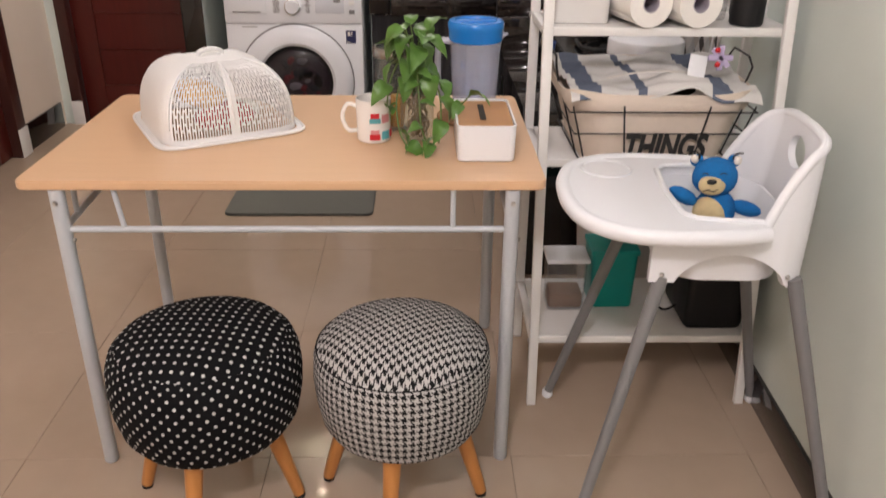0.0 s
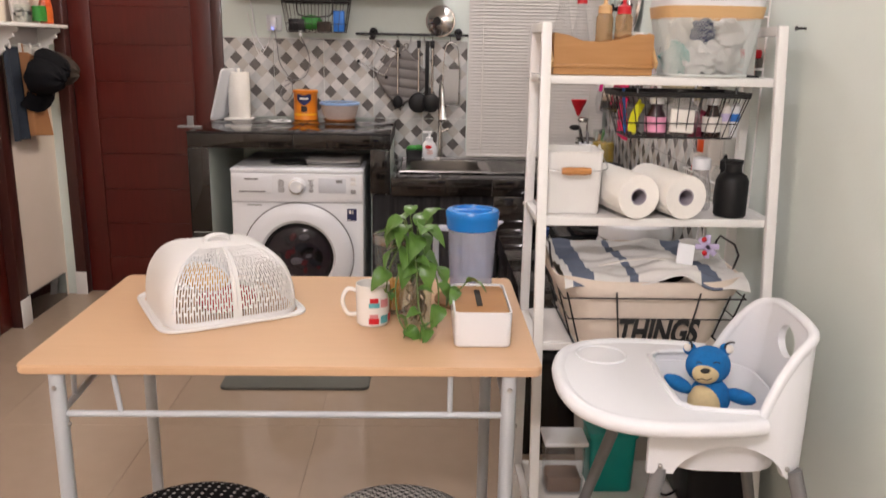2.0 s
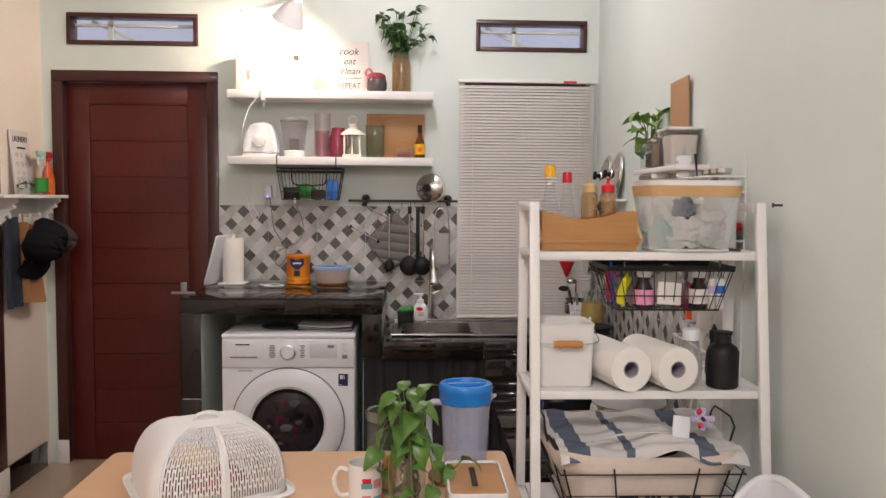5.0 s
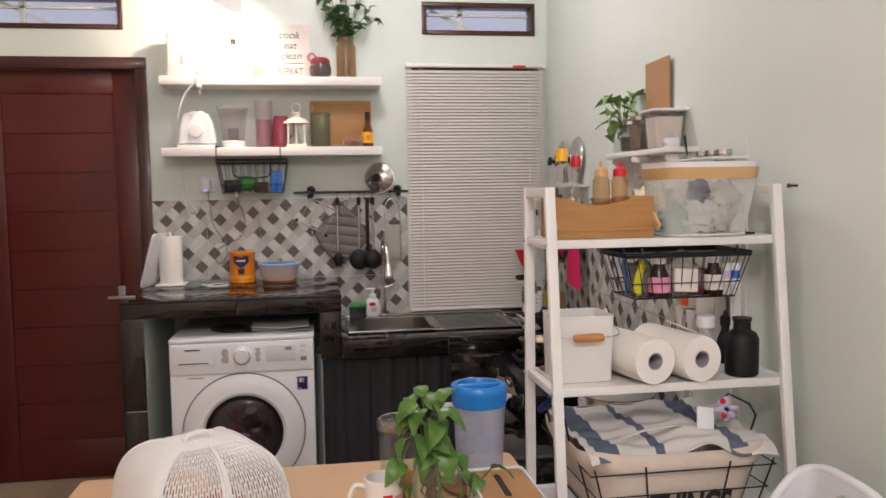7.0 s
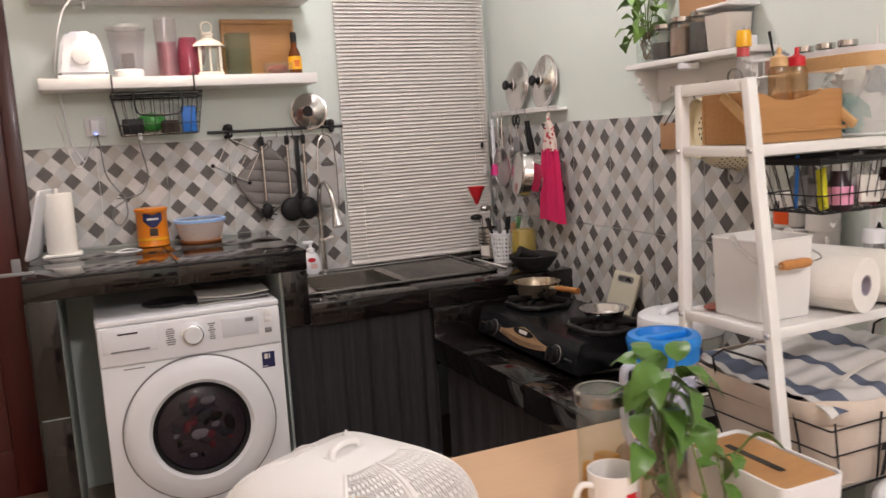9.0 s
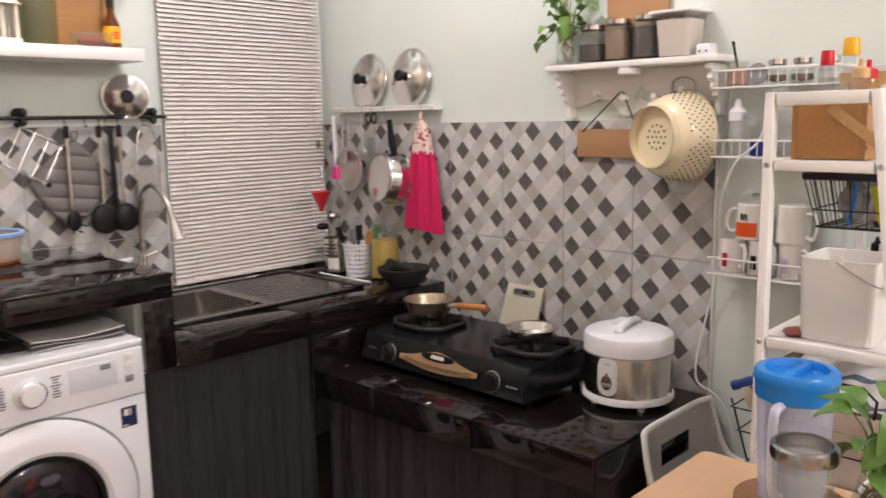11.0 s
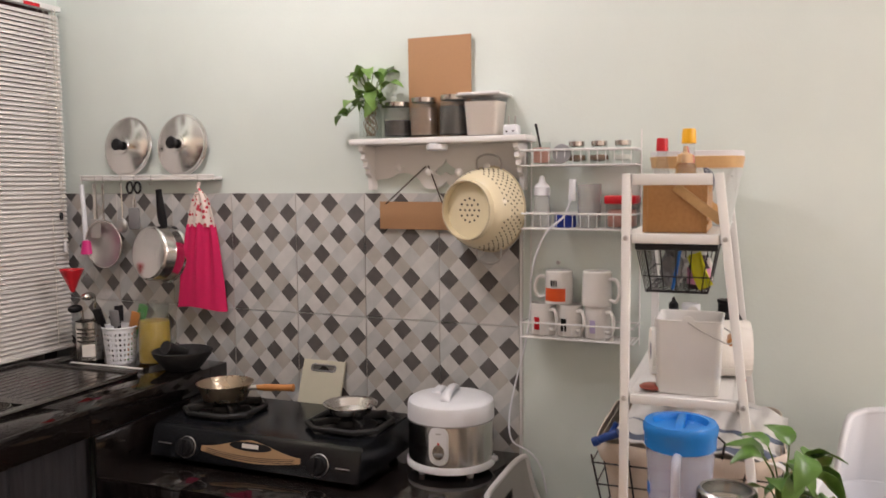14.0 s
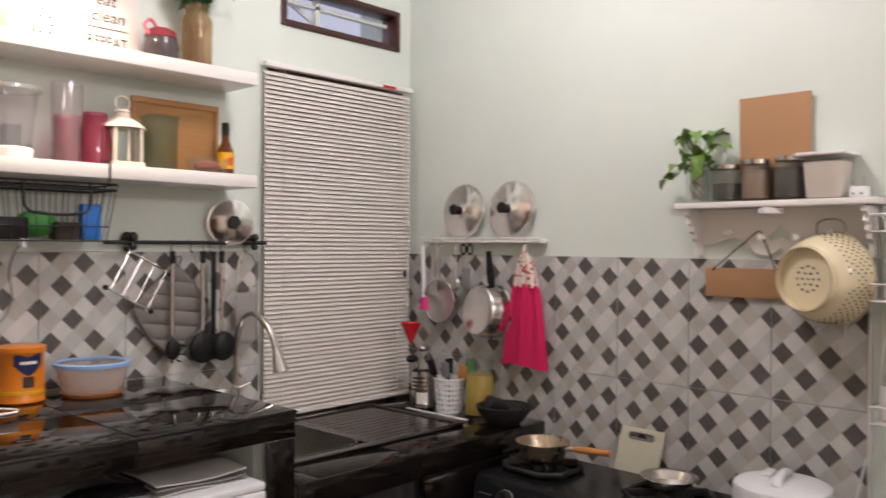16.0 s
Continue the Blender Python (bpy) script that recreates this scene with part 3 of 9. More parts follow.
# ---- built-in counters ----
wc = thing("washer_counter", pose(0, 0, 0), "high counter of black glazed tiles over the washing machine", "counter")
FY = 4.415
part("partition", box((-0.597, FY + 0.006, 0), (-0.512, BACK, 0.930)), MINT, wc, "mint painted brick partition")
part("partition", box((0.226, FY + 0.06, 0), (0.310, BACK, 0.930)), MINT, wc, "mint painted brick partition")
for i, (a, b) in enumerate(((-0.604, -0.128), (-0.124, 0.318))):
    part("tile", box((a, FY, 0.933), (b, FY + 0.008, 1.000), 0.0015), BLACK_TILE, wc)
    for c, d in ((FY - 0.004, 4.77), (4.774, BACK)):
        part("tile", box((a, c, 0.998), (b, d, 1.006), 0.0015), BLACK_TILE, wc)
part("core", box((-0.600, FY + 0.008, 0.931), (0.315, BACK, 0.998)), BLACK_GROUT, wc)
part("edge_trim", box((-0.606, FY - 0.005, 0.996), (0.320, FY - 0.0005, 1.0035), 0.001), BLACK_PLASTIC, wc)
for z0, z1 in ((0, 0.535), (0.539, 0.930)):
    part("tile", box((-0.600, FY, z0), (-0.510, FY + 0.006, z1), 0.0015), BLACK_TILE, wc)
    part("tile", box((-0.606, FY, z0), (-0.6005, BACK, z1), 0.0015), BLACK_TILE, wc)
part("tile", box((0.224, FY - 0.001, 0.728), (0.316, FY + 0.006, 0.930), 0.0015), BLACK_TILE, wc)

SZ = 0.803
BOWL = (0.40, 0.755, 4.62, 4.98)
sc = thing("sink_counter", pose(0, 0, 0), "black glazed tile sink counter below the window", "counter")
for a, b, c, d in wall_cells(0.320, 1.455, FY, BACK, (BOWL,)):
    part("core", box((a, c, 0.735), (b, d, SZ - 0.008)), BLACK_GROUT, sc)
    part("tile", box((a + 0.001, c + 0.001, SZ - 0.008), (b - 0.001, d - 0.001, SZ), 0.001), BLACK_TILE, sc)
for a, b in ((0.320, 0.786), (0.790, 1.455)):
    part("tile", box((a, FY - 0.008, 0.722), (b, FY - 0.0005, SZ), 0.0015), BLACK_TILE, sc)

CZ = 0.605
st = thing("stove_counter", pose(0, 0, 0), "low black glazed tile counter carrying the gas stove", "counter")
for a, b in ((3.305, 3.70), (3.704, 4.10), (4.104, FY - 0.010)):
    part("tile", box((0.795, a, CZ - 0.008), (1.398, b, CZ), 0.0015), BLACK_TILE, st)
    part("tile", box((0.795, a, CZ - 0.090), (0.803, b, CZ - 0.0085), 0.0015), BLACK_TILE, st)
part("core", box((0.803, 3.308, CZ - 0.088), (1.398, FY - 0.010, CZ - 0.0085)), BLACK_GROUT, st)
part("tile", box((0.803, 3.299, CZ - 0.090), (1.398, 3.307, CZ - 0.0085), 0.0015), BLACK_TILE, st)
part("end_wall", box((0.815, 3.306, 0), (1.398, 3.372, CZ - 0.092)), BLACK_TILE, st)
part("riser_tile", box((0.795, FY - 0.017, 0.50), (1.42, FY - 0.0085, 0.7215), 0.001), BLACK_TILE, st)


def curtain(name, x0, x1, z0, z1, folds, m, seed, label):
    rng = random.Random(seed)
    ph = [rng.uniform(0, 6.3) for _ in range(3)]

    def fn(u, v):
        k = folds * 2 * math.pi * u
        deep = 0.35 + 0.65 * (1 - v)
        y = 0.010 * math.sin(k + ph[0] + 0.6 * math.sin(k * 0.31 + ph[1])) * deep + 0.006 * math.sin(k * 0.47 + ph[2])
        return (x0 + (x1 - x0) * u + 0.004 * math.sin(k * 0.5 + ph[1]), y, z0 + (z1 - z0) * v)
    c = thing(name, m, label, "curtain")
    part("fabric", thick(sheet(fn, int(folds * 10), 10), 0.0015), CURTAIN, c)
    part("curtain_wire", rod((x0 - 0.01, 0, z1 - 0.005), (x1 + 0.01, 0, z1 - 0.005), 0.0025, 6), WHITE_METAL, c)


curtain("sink_curtain", 0.232, 0.82, 0.02, 0.728, 11, pose(0, FY + 0.03, 0), 3, "gathered charcoal cotton curtain below the sink")
curtain("stove_curtain", -4.37, -3.385, 0.02, CZ - 0.085, 17, Matrix.Translation((0.835, 0, 0)) @ pose(0, 0, 0, 0, 0, -90), 5, "gathered charcoal cotton curtain below the stove")
single("curtain_hook", join(box((0, -0.006, -0.012), (0.012, 0.006, 0.012), 0.003), rod((0.006, -0.01, 0), (0.006, 0.01, 0), 0.004)), WHITE_PLASTIC, pose(0.812, 3.378, CZ - 0.082), "small white plastic curtain wire hook", "hook")

# steel sink
SINK = mat("dull_sink_steel", (0.24, 0.23, 0.225), 0.20, 1.0, var=0.06, bump=0.02)
sk = thing("kitchen_sink", pose(0, 0, SZ), "inset stainless steel sink, its smooth drainboard given added ribs", "sink")
for a, b, c, d in wall_cells(0.355, 1.17, 4.575, 5.06, (BOWL,)):
    part("sink_plate", box((a, c, 0.0005), (b, d, 0.004)), SINK, sk)
part("rim", join(*[tube([(x, y, 0.006) for x, y in ((0.357, 4.577), (1.168, 4.577), (1.168, 5.058), (0.357, 5.058))], 0.006, 8, True)]), SINK, sk)
part("bowl", moved(tub((BOWL[0] + 0.006, BOWL[2] + 0.006, -0.16), (BOWL[1] - 0.006, BOWL[3] - 0.006, 0.006), 0.003, 1.02, 0.07, 6), at(0, 0, 0)), STEEL, sk)
part("drain", moved(lathe([(0, 0.002), (0.03, 0.002), (0.036, 0.004), (0.04, 0.002)], 20), at(0.58, 4.80, -0.158)), POLISHED, sk)
# added ribs: the drainboard is smooth, the lines are reflected blind slats
for i in range(11):
    y = 4.63 + i * 0.036
    part("rib", rod((0.80, y, 0.003), (1.13, y, 0.0015), 0.0034, 8), SINK, sk)

# ---- dining table and the things round it ----
tb = thing("dining_table", pose(0, 0, 0), "beech laminate dining table on pale grey metal legs", "table")
TX0, TX1, TY0, TY1, TZ = -0.388, 0.722, 2.298, 2.992, 0.74
corner = rounded(TX1 - TX0, TY1 - TY0, 0.022, 4)
tcx, tcy = (TX0 + TX1) / 2, (TY0 + TY1) / 2
bm = prism(corner, -TZ, -TZ + 0.020, 0.003)
part("tabletop", moved(bm, at(tcx, tcy, 0) @ pose(0, 0, 0, -90)), BEECH, tb)
LEGS = [(-0.307, 2.315), (0.652, 2.315), (-0.334, 2.945), (0.656, 2.945)]
for x, y in LEGS:
    leg = part("leg", lathe([(0, 0.002), (0.014, 0.002), (0.0165, 0.006), (0.0165, TZ - 0.021), (0, TZ - 0.021)], 18), GREY_METAL, tb, m=at(x, y, 0))
    part("bolt", join(moved(lathe([(0, 0), (0.006, 0), (0.004, 0.004), (0, 0.004)], 10), at(0, -0.0165, 0.69) @ pose(0, 0, 0, 90)), moved(lathe([(0, 0), (0.006, 0), (0.004, 0.004), (0, 0.004)], 10), at(0.0165, 0, 0.60) @ pose(0, 0, 0, 0, 90))), DULL_STEEL, leg)
for a, b in ((0, 1), (2, 3), (0, 2), (1, 3)):
    (xa, ya), (xb, yb) = LEGS[a], LEGS[b]
    part("apron_bar", rod((xa, ya, 0.625), (xb, yb, 0.625), 0.0075), GREY_METAL, tb)
    for k in (0.135, 0.868):
        x, y = xa + (xb - xa) * k, ya + (yb - ya) * k
        dx, dy = (xb - xa) * (-0.012 if k < 0.5 else 0.0), 0
        part("strut", rod((x, y, 0.625), (x + dx, y + dy, TZ - 0.02), 0.006), GREY_METAL, tb)

single("floor_mat", moved(prism(rounded(0.62, 0.36, 0.03), -0.012, 0, 0.003), at(-0.06, 4.02, 0) @ pose(0, 0, 0, -90)), GREY_MAT, pose(0, 0, 0.0005), "grey-green rubber floor mat before the washing machine", "mat")


def stool(name, x, y, r, fabric, turn, label, seam):
    s = thing(name, pose(x, y, 0, 0, 0, turn), label, "stool", "upholstered footstools")
    if seam:
        prof = [(0, 0.205), (r * 0.78, 0.205), (r * 0.87, 0.210), (r * 0.93, 0.232), (r * 0.98, 0.285), (r, 0.335), (r * 0.985, 0.385), (r * 0.955, 0.400), (r * 0.945, 0.4015), (r * 0.86, 0.420), (r * 0.70, 0.437), (r * 0.45, 0.450), (r * 0.2, 0.456), (0, 0.457)]
    else:
        prof = [(0, 0.205), (r * 0.72, 0.205), (r * 0.84, 0.212), (r * 0.93, 0.240), (r * 0.985, 0.290), (r, 0.340), (r * 0.985, 0.380), (r * 0.94, 0.408), (r * 0.86, 0.426), (r * 0.70, 0.442), (r * 0.45, 0.453), (r * 0.2, 0.458), (0, 0.459)]
    bm = lathe(prof, 56)
    uv = bm.loops.layers.uv.new("UVMap")
    fold = 0.4008 if seam else 0.432
    for f in bm.faces:
        c = f.calc_center_median()
        top = c.z > fold
        a0 = math.atan2(c.y, c.x)
        for lp in f.loops:
            v = lp.vert.co
            if top:
                lp[uv].uv = (v.x, v.y * 1.0)
            else:
                a = math.atan2(v.y, v.x) if v.xy.length > 1e-5 else a0
                a = a0 + (a - a0 + math.pi) % (2 * math.pi) - math.pi
                lp[uv].uv = (a * r, v.z - 0.9 * min(0.0, v.xy.length - r * 0.95))
    part("cushion", bm, fabric, s)
    if seam:
        part("piping", moved(tube([(r * 0.953 * math.cos(a * math.pi / 24), r * 0.953 * math.sin(a * math.pi / 24), 0.4010) for a in range(48)], 0.0016, 6, True), at(0, 0, 0)), fabric, s)
    for k in range(4):
        a = math.pi / 4 + k * math.pi / 2
        leg = part("leg", tube([(0.125 * math.cos(a), 0.125 * math.sin(a), 0.208), (0.183 * math.cos(a), 0.183 * math.sin(a), 0.010)], lambda t: 0.021 - 0.0075 * t, 14), ORANGE_WOOD, s)
        part("rubber_foot", moved(lathe([(0, 0), (0.013, 0), (0.013, 0.010), (0, 0.010)], 12), at(0.183 * math.cos(a), 0.183 * math.sin(a), 0)), BLACK_PLASTIC, leg)
    return s


stool("footstool", -0.010, 2.203, 0.206, DOTS, -51, "round footstool in black cotton with white dots", False)
sb = stool("footstool", 0.415, 2.214, 0.194, HOUND, -54, "round footstool in black and white houndstooth cloth", True)
part("fabric_tag", moved(box((-0.008, -0.0006, -0.026), (0.008, 0.0006, 0.026)), pose(-0.118, 0.154, 0.345, 0, 0, -52)), NAVY, sb, "small navy cloth tag")


# food cover
def food_cover(m):
    t = thing("food_cover", m, "white slotted plastic food cover with rounded dome", "food cover")
    a, b, h = 0.167, 0.165, 0.166

    def sp(c, e):
        return math.copysign(abs(c) ** e, c)

    def dome(th, ph, k=1.0):
        cp, spn = max(0.0, math.cos(ph)) ** 0.62, max(0.0, math.sin(ph)) ** 0.72
        return (k * a * cp * sp(math.cos(th), 0.36), k * b * cp * sp(math.sin(th), 0.36), k * h * spn + 0.004)
    n_th, n_ph = 368, 40
    bm = bmesh.new()
    m8 = n_th // 8
    half = 0.5 ** 0.18
    ths = []
    for quarter in range(4):
        for k in range(m8):
            ths.append(quarter * math.pi / 2 + math.asin((half * k / m8) ** (1 / 0.36)))
        for k in range(m8):
            ths.append(quarter * math.pi / 2 + math.acos((half * (m8 - k) / m8) ** (1 / 0.36)))
    phs = [math.pi / 2 * (j / n_ph) ** 1.1 for j in range(n_ph)]
    g = [[bm.verts.new(dome(t_, p_)) for p_ in phs] for t_ in ths]
    top = bm.verts.new(dome(0, math.pi / 2))
    for i in range(n_th):
        k = (i + 1) % n_th
        px_, py_, _ = dome(ths[i], 0)
        sector = abs(py_) > 0.886 * b
        rib = abs(px_) < 0.0065
        for j in range(n_ph - 1):
            slotted = sector and not rib and 1 <= j <= 34
            if slotted and i % 2 == 0 and (j + (2 if i % 4 else 0)) % 5 != 0:
                continue
            bm.faces.new((g[i][j], g[k][j], g[k][j + 1], g[i][j + 1]))
        bm.faces.new((g[i][-1], g[k][-1], top))
    part("dome", thick(bm, 0.0018), SOFT_WHITE, t)
    for d0 in (45, 90, 135, 225, 270, 315):
        part("rib", tube([dome(radians(d0), math.pi / 2 * q / 14, 1.006) for q in range(1, 13)], 0.0028, 6), SOFT_WHITE, t)
    rim = [(0.181 * sp(math.cos(x), 0.26), 0.179 * sp(math.sin(x), 0.26)) for x in [2 * math.pi * i / 64 for i in range(64)]]
    inner = [(x * 0.92, y * 0.92) for x, y in rim]
    bm = bmesh.new()
    o = [bm.verts.new((x, y, 0.003)) for x, y in rim]
    i_ = [bm.verts.new((x, y, 0.006)) for x, y in inner]
    for k in range(64):
        q = (k + 1) % 64
        bm.faces.new((o[k], o[q], i_[q], i_[k]))
    part("rim", join(thick(bm, 0.002), tube([(x, y, 0.004) for x, y in rim], 0.004, 8, True)), SOFT_WHITE, t)
    part("handle", join(tube(curve([(-0.028, 0, h), (-0.026, 0, h + 0.014), (0, 0, h + 0.020), (0.026, 0, h + 0.014), (0.028, 0, h)], 5), 0.0055, 10), box((-0.035, -0.016, h - 0.004), (0.035, 0.016, h + 0.006), 0.004)), SOFT_WHITE, t)


food_cover(pose(-0.059, 2.718, TZ, 0, 0, 28))
fp = thing("snack_packs", pose(-0.05, 2.715, TZ, 0, 0, 15), "yellow and red food packets under the cover", "food")
part("packet", moved(ball(0.07, scale=(1.1, 0.7, 0.5)), at(0.01, -0.062, 0.036) @ pose(0, 0, 0, 0, 0, 15)), RED, fp, "red packet")
part("packet", moved(ball(0.066, scale=(0.95, 0.70, 0.48)), at(-0.044, -0.056, 0.094) @ pose(0, 0, 0, 10, 18)), YELLOW, fp, "yellow packet")
part("packet", moved(ball(0.045, scale=(0.9, 0.8, 0.6)), at(0.06, 0.01, 0.029)), LABEL, fp, "pale packet")


def mug(m, label, prints, r=0.040, h=0.098, group="", handle=180):
    t = thing("mug", m, label, "mug", group)
    part("body", cup(r * 0.95, r, h, 0.0035, 32), CERAMIC, t)
    a = radians(handle)
    pts = curve([(r - 0.003, 0, h * 0.80), (r + 0.020, 0, h * 0.84), (r + 0.032, 0, h * 0.55), (r + 0.020, 0, h * 0.24), (r - 0.003, 0, h * 0.22)], 5)
    part("handle", moved(tube(pts, 0.0052, 8), Matrix.Rotation(a, 4, "Z")), CERAMIC, t)
    for a0, a1, z0, z1, mm in prints:
        bm = sheet(lambda u, v: ((r + 0.0009) * math.cos(radians(a0 + (a1 - a0) * u)), (r + 0.0009) * math.sin(radians(a0 + (a1 - a0) * u)), z0 + (z1 - z0) * v), 6, 1)
        part("print", thick(bm, 0.0004), mm, t)
    return t


mug(pose(0.344, 2.586, TZ), "white ceramic mug printed with red and blue houses", [(-100, -66, 0.010, 0.024, RED), (-97, -69, 0.024, 0.034, mat("rose_print", (0.62, 0.25, 0.26), 0.3)), (-100, -64, 0.050, 0.062, mat("teal_print", (0.10, 0.36, 0.40), 0.3)), (-96, -68, 0.062, 0.074, RED), (-60, -30, 0.010, 0.030, MATS["teal_print"]), (-60, -30, 0.050, 0.070, MATS["rose_print"]), (-26, 4, 0.012, 0.030, RED)], 0.0415, 0.102)

# pitcher on its coaster
single("cork_coaster", lathe([(0, 0), (0.090, 0), (0.096, 0.003), (0.096, 0.009), (0.091, 0.012), (0, 0.012)], 40), CORK, pose(0.593, 2.765, TZ), "round thick cork coaster on the table", "coaster")
pt = thing("water_pitcher", pose(0.593, 2.766, TZ + 0.0125), "tall milky plastic water pitcher with bright blue lid", "pitcher")
part("body", lathe([(0, 0.0), (0.050, 0.0), (0.055, 0.005), (0.064, 0.196), (0.061, 0.196), (0.0525, 0.008), (0, 0.006)], 40), PITCHER, pt)
lid = part("lid", join(lathe([(0.0645, 0.188), (0.0665, 0.190), (0.0675, 0.214), (0.0695, 0.218), (0.0700, 0.230), (0.066, 0.237), (0.052, 0.238), (0.048, 0.226), (0, 0.226)], 40),
                       box((-0.050, -0.008, 0.224), (0.050, 0.008, 0.238), 0.003)), BLUE_PLASTIC, pt)
part("spout", prism([(0.058, 0.150), (0.066, 0.195), (0.083, 0.206), (0.064, 0.206)], -0.012, 0.012, 0.003), PITCHER_THICK, pt)
part("handle", tube(curve([(-0.060, 0, 0.186), (-0.088, 0, 0.184), (-0.094, 0, 0.150), (-0.092, 0, 0.070), (-0.078, 0, 0.035), (-0.056, 0, 0.022)], 5), 0.0085, 10), PITCHER_THICK, pt)
part("blue_mark", moved(thick(sheet(lambda u, v: (0.0622 * math.cos(1.95 + 0.2 * u), 0.0622 * math.sin(1.95 + 0.2 * u), 0.10 + 0.022 * v), 4, 1), 0.0003), at(0, 0, 0)), BLUE_PACK, pt)
part("red_mark", moved(thick(sheet(lambda u, v: (0.0615 * math.cos(1.95 + 0.2 * u), 0.0615 * math.sin(1.95 + 0.2 * u), 0.078 + 0.008 * v), 4, 1), 0.0003), at(0, 0, 0)), RED, pt)

# storage jar
gj = thing("storage_jar", pose(0.387, 2.676, TZ) @ Matrix.Diagonal((0.89, 0.89, 1, 1)), "tall clear glass jar with steel and glass lid", "jar")
part("glass", cup(0.048, 0.049, 0.188, 0.0025, 36), GLASS, gj)
part("lid", lathe([(0.0475, 0.180), (0.0530, 0.181), (0.0545, 0.188), (0.0535, 0.200), (0.049, 0.204), (0.044, 0.203), (0.043, 0.190), (0.0475, 0.188)], 36), mat("dark_lid_steel", (0.30, 0.29, 0.28), 0.25, 1.0, var=0.1), gj)
part("lid_pane", lathe([(0, 0.199), (0.044, 0.199), (0.044, 0.202), (0, 0.202)], 36), GLASS, gj)
single("wafer_block", join(moved(box((-0.016, -0.02, 0), (0.016, 0.02, 0.078), 0.006), pose(0.006, 0.004, 0.004, 0, 6, 20)), moved(box((-0.010, -0.018, 0), (0.010, 0.018, 0.066), 0.006), pose(-0.022, 0.006, 0.004, 0, 10, 30))), mat("amber_wafer", (0.50, 0.22, 0.03), 0.7, var=0.2, scale=80), pose(0.387, 2.676, TZ + 0.001), "amber brown wafer blocks inside the jar", "food")

# tissue box
tx = thing("tissue_box", pose(0.601, 2.531, TZ, 0, 0, 0), "white plastic tissue box with wooden lid", "tissue box")
part("body", tub((-0.064, -0.112, 0), (0.064, 0.112, 0.084), 0.004, 1.03, 0.016, 5), WHITE_PLASTIC, tx)
part("lid", moved(prism(rounded(0.121, 0.217, 0.013), 0, 0.008, 0.001), at(0, 0, 0.072) @ pose(0, 0, 0, 90)), BAMBOO, tx, "pale bamboo lid")
part("slot", moved(prism(rounded(0.014, 0.128, 0.004), 0, 0.0008), at(-0.004, 0.010, 0.0802) @ pose(0, 0, 0, 90)), HOLE, tx)


# plants
def leaf_mesh(name, material, long=0.060, wide=0.044):
    def fn(u, v):
        t = v
        w = wide / 2 * math.sin(math.pi * t ** 0.66) ** 0.78 if 0.001 < t < 0.999 else 0.0004
        x = (u - 0.5) * 2 * w
        return (x, t * long, 0.28 * abs(x) - 0.42 * t * t * long + 0.008 * math.sin(t * 3.1) + 0.0012 * math.sin(t * 17 + u * 5))
    return mesh_of(name, thick(sheet(fn, 4, 14), 0.0005), material)


POTHOS = leaf_mesh("leaf", LEAF)
PALE = leaf_mesh("leaf", mat("pale_green_leaf", (0.155, 0.285, 0.060), 0.4, var=0.3, scale=14, bump=0.08, bscale=60, big=0.2))
BROAD = leaf_mesh("leaf", DARK_LEAF, 0.060, 0.038)


def leaf(parent, mesh, where, tilt, turn, size):
    o = new("leaf", mesh)
    o.parent = parent
    o.matrix_basis = Matrix.LocRotScale(where, Euler((radians(tilt), radians(28 * math.sin(turn)), radians(turn))), (size, size, size))


def pothos(m, label, jar_r, jar_h, vines, seed, crown, crown_r, n_crown, rootlets=26, mesh=POTHOS):
    """A pothos cutting in a glass of water: vines are lists of points with leaves along them."""
    rng = random.Random(seed)
    t = thing("potted_plant", m, label, "plant")
    part("glass", lathe([(0, 0), (jar_r * 0.92, 0), (jar_r, 0.005), (jar_r, jar_h * 0.80), (jar_r * 0.84, jar_h * 0.90), (jar_r * 0.84, jar_h), (jar_r * 0.79, jar_h), (jar_r * 0.79, jar_h * 0.9), (jar_r * 0.95, jar_h * 0.79), (jar_r * 0.95, 0.008), (0, 0.006)], 28), GLASS, t)
    bm = bmesh.new()
    for _ in range(rootlets):
        a, r = rng.uniform(0, 6.3), jar_r * 0.75
        pts = [(r * rng.uniform(0, 1) * math.cos(a + q), r * rng.uniform(0, 1) * math.sin(a + q), 0.012 + jar_h * 0.85 * q / 5) for q in range(6)]
        put(bm, tube(curve(pts, 3), 0.0017, 5))
    tagged(part("roots", bm, ROOT, t), "tangle of brown roots", kind="stuff")
    for pts in vines:
        c = curve([(0, 0, jar_h * 0.5), *pts], 5)
        part("stem", tube(c, 0.0020, 6), STEM, t)
        for k in range(7, len(c), 4):
            p, d = c[k], (c[k] - c[k - 1]).normalized()
            leaf(t, mesh, p, rng.uniform(-60, 15), math.degrees(math.atan2(-d.x, d.y)) + rng.choice((-55, 55, 0)) + rng.uniform(-20, 20), rng.uniform(0.6, 1.05))
    for _ in range(n_crown):
        a, r, z = rng.uniform(0, 360), crown_r * math.sqrt(rng.random()), rng.uniform(*crown)
        p = Vector((r * math.cos(radians(a)), r * math.sin(radians(a)), z))
        part("stem", tube(curve([(p.x * 0.2, p.y * 0.2, jar_h * 0.75), (p.x * 0.5, p.y * 0.5, (z + jar_h) / 2 + 0.01), p], 4), 0.0014, 5), STEM, t)
        leaf(t, mesh, p, rng.uniform(-55, 45), a - 90 + rng.uniform(-60, 60), rng.uniform(0.75, 1.25))
    return t


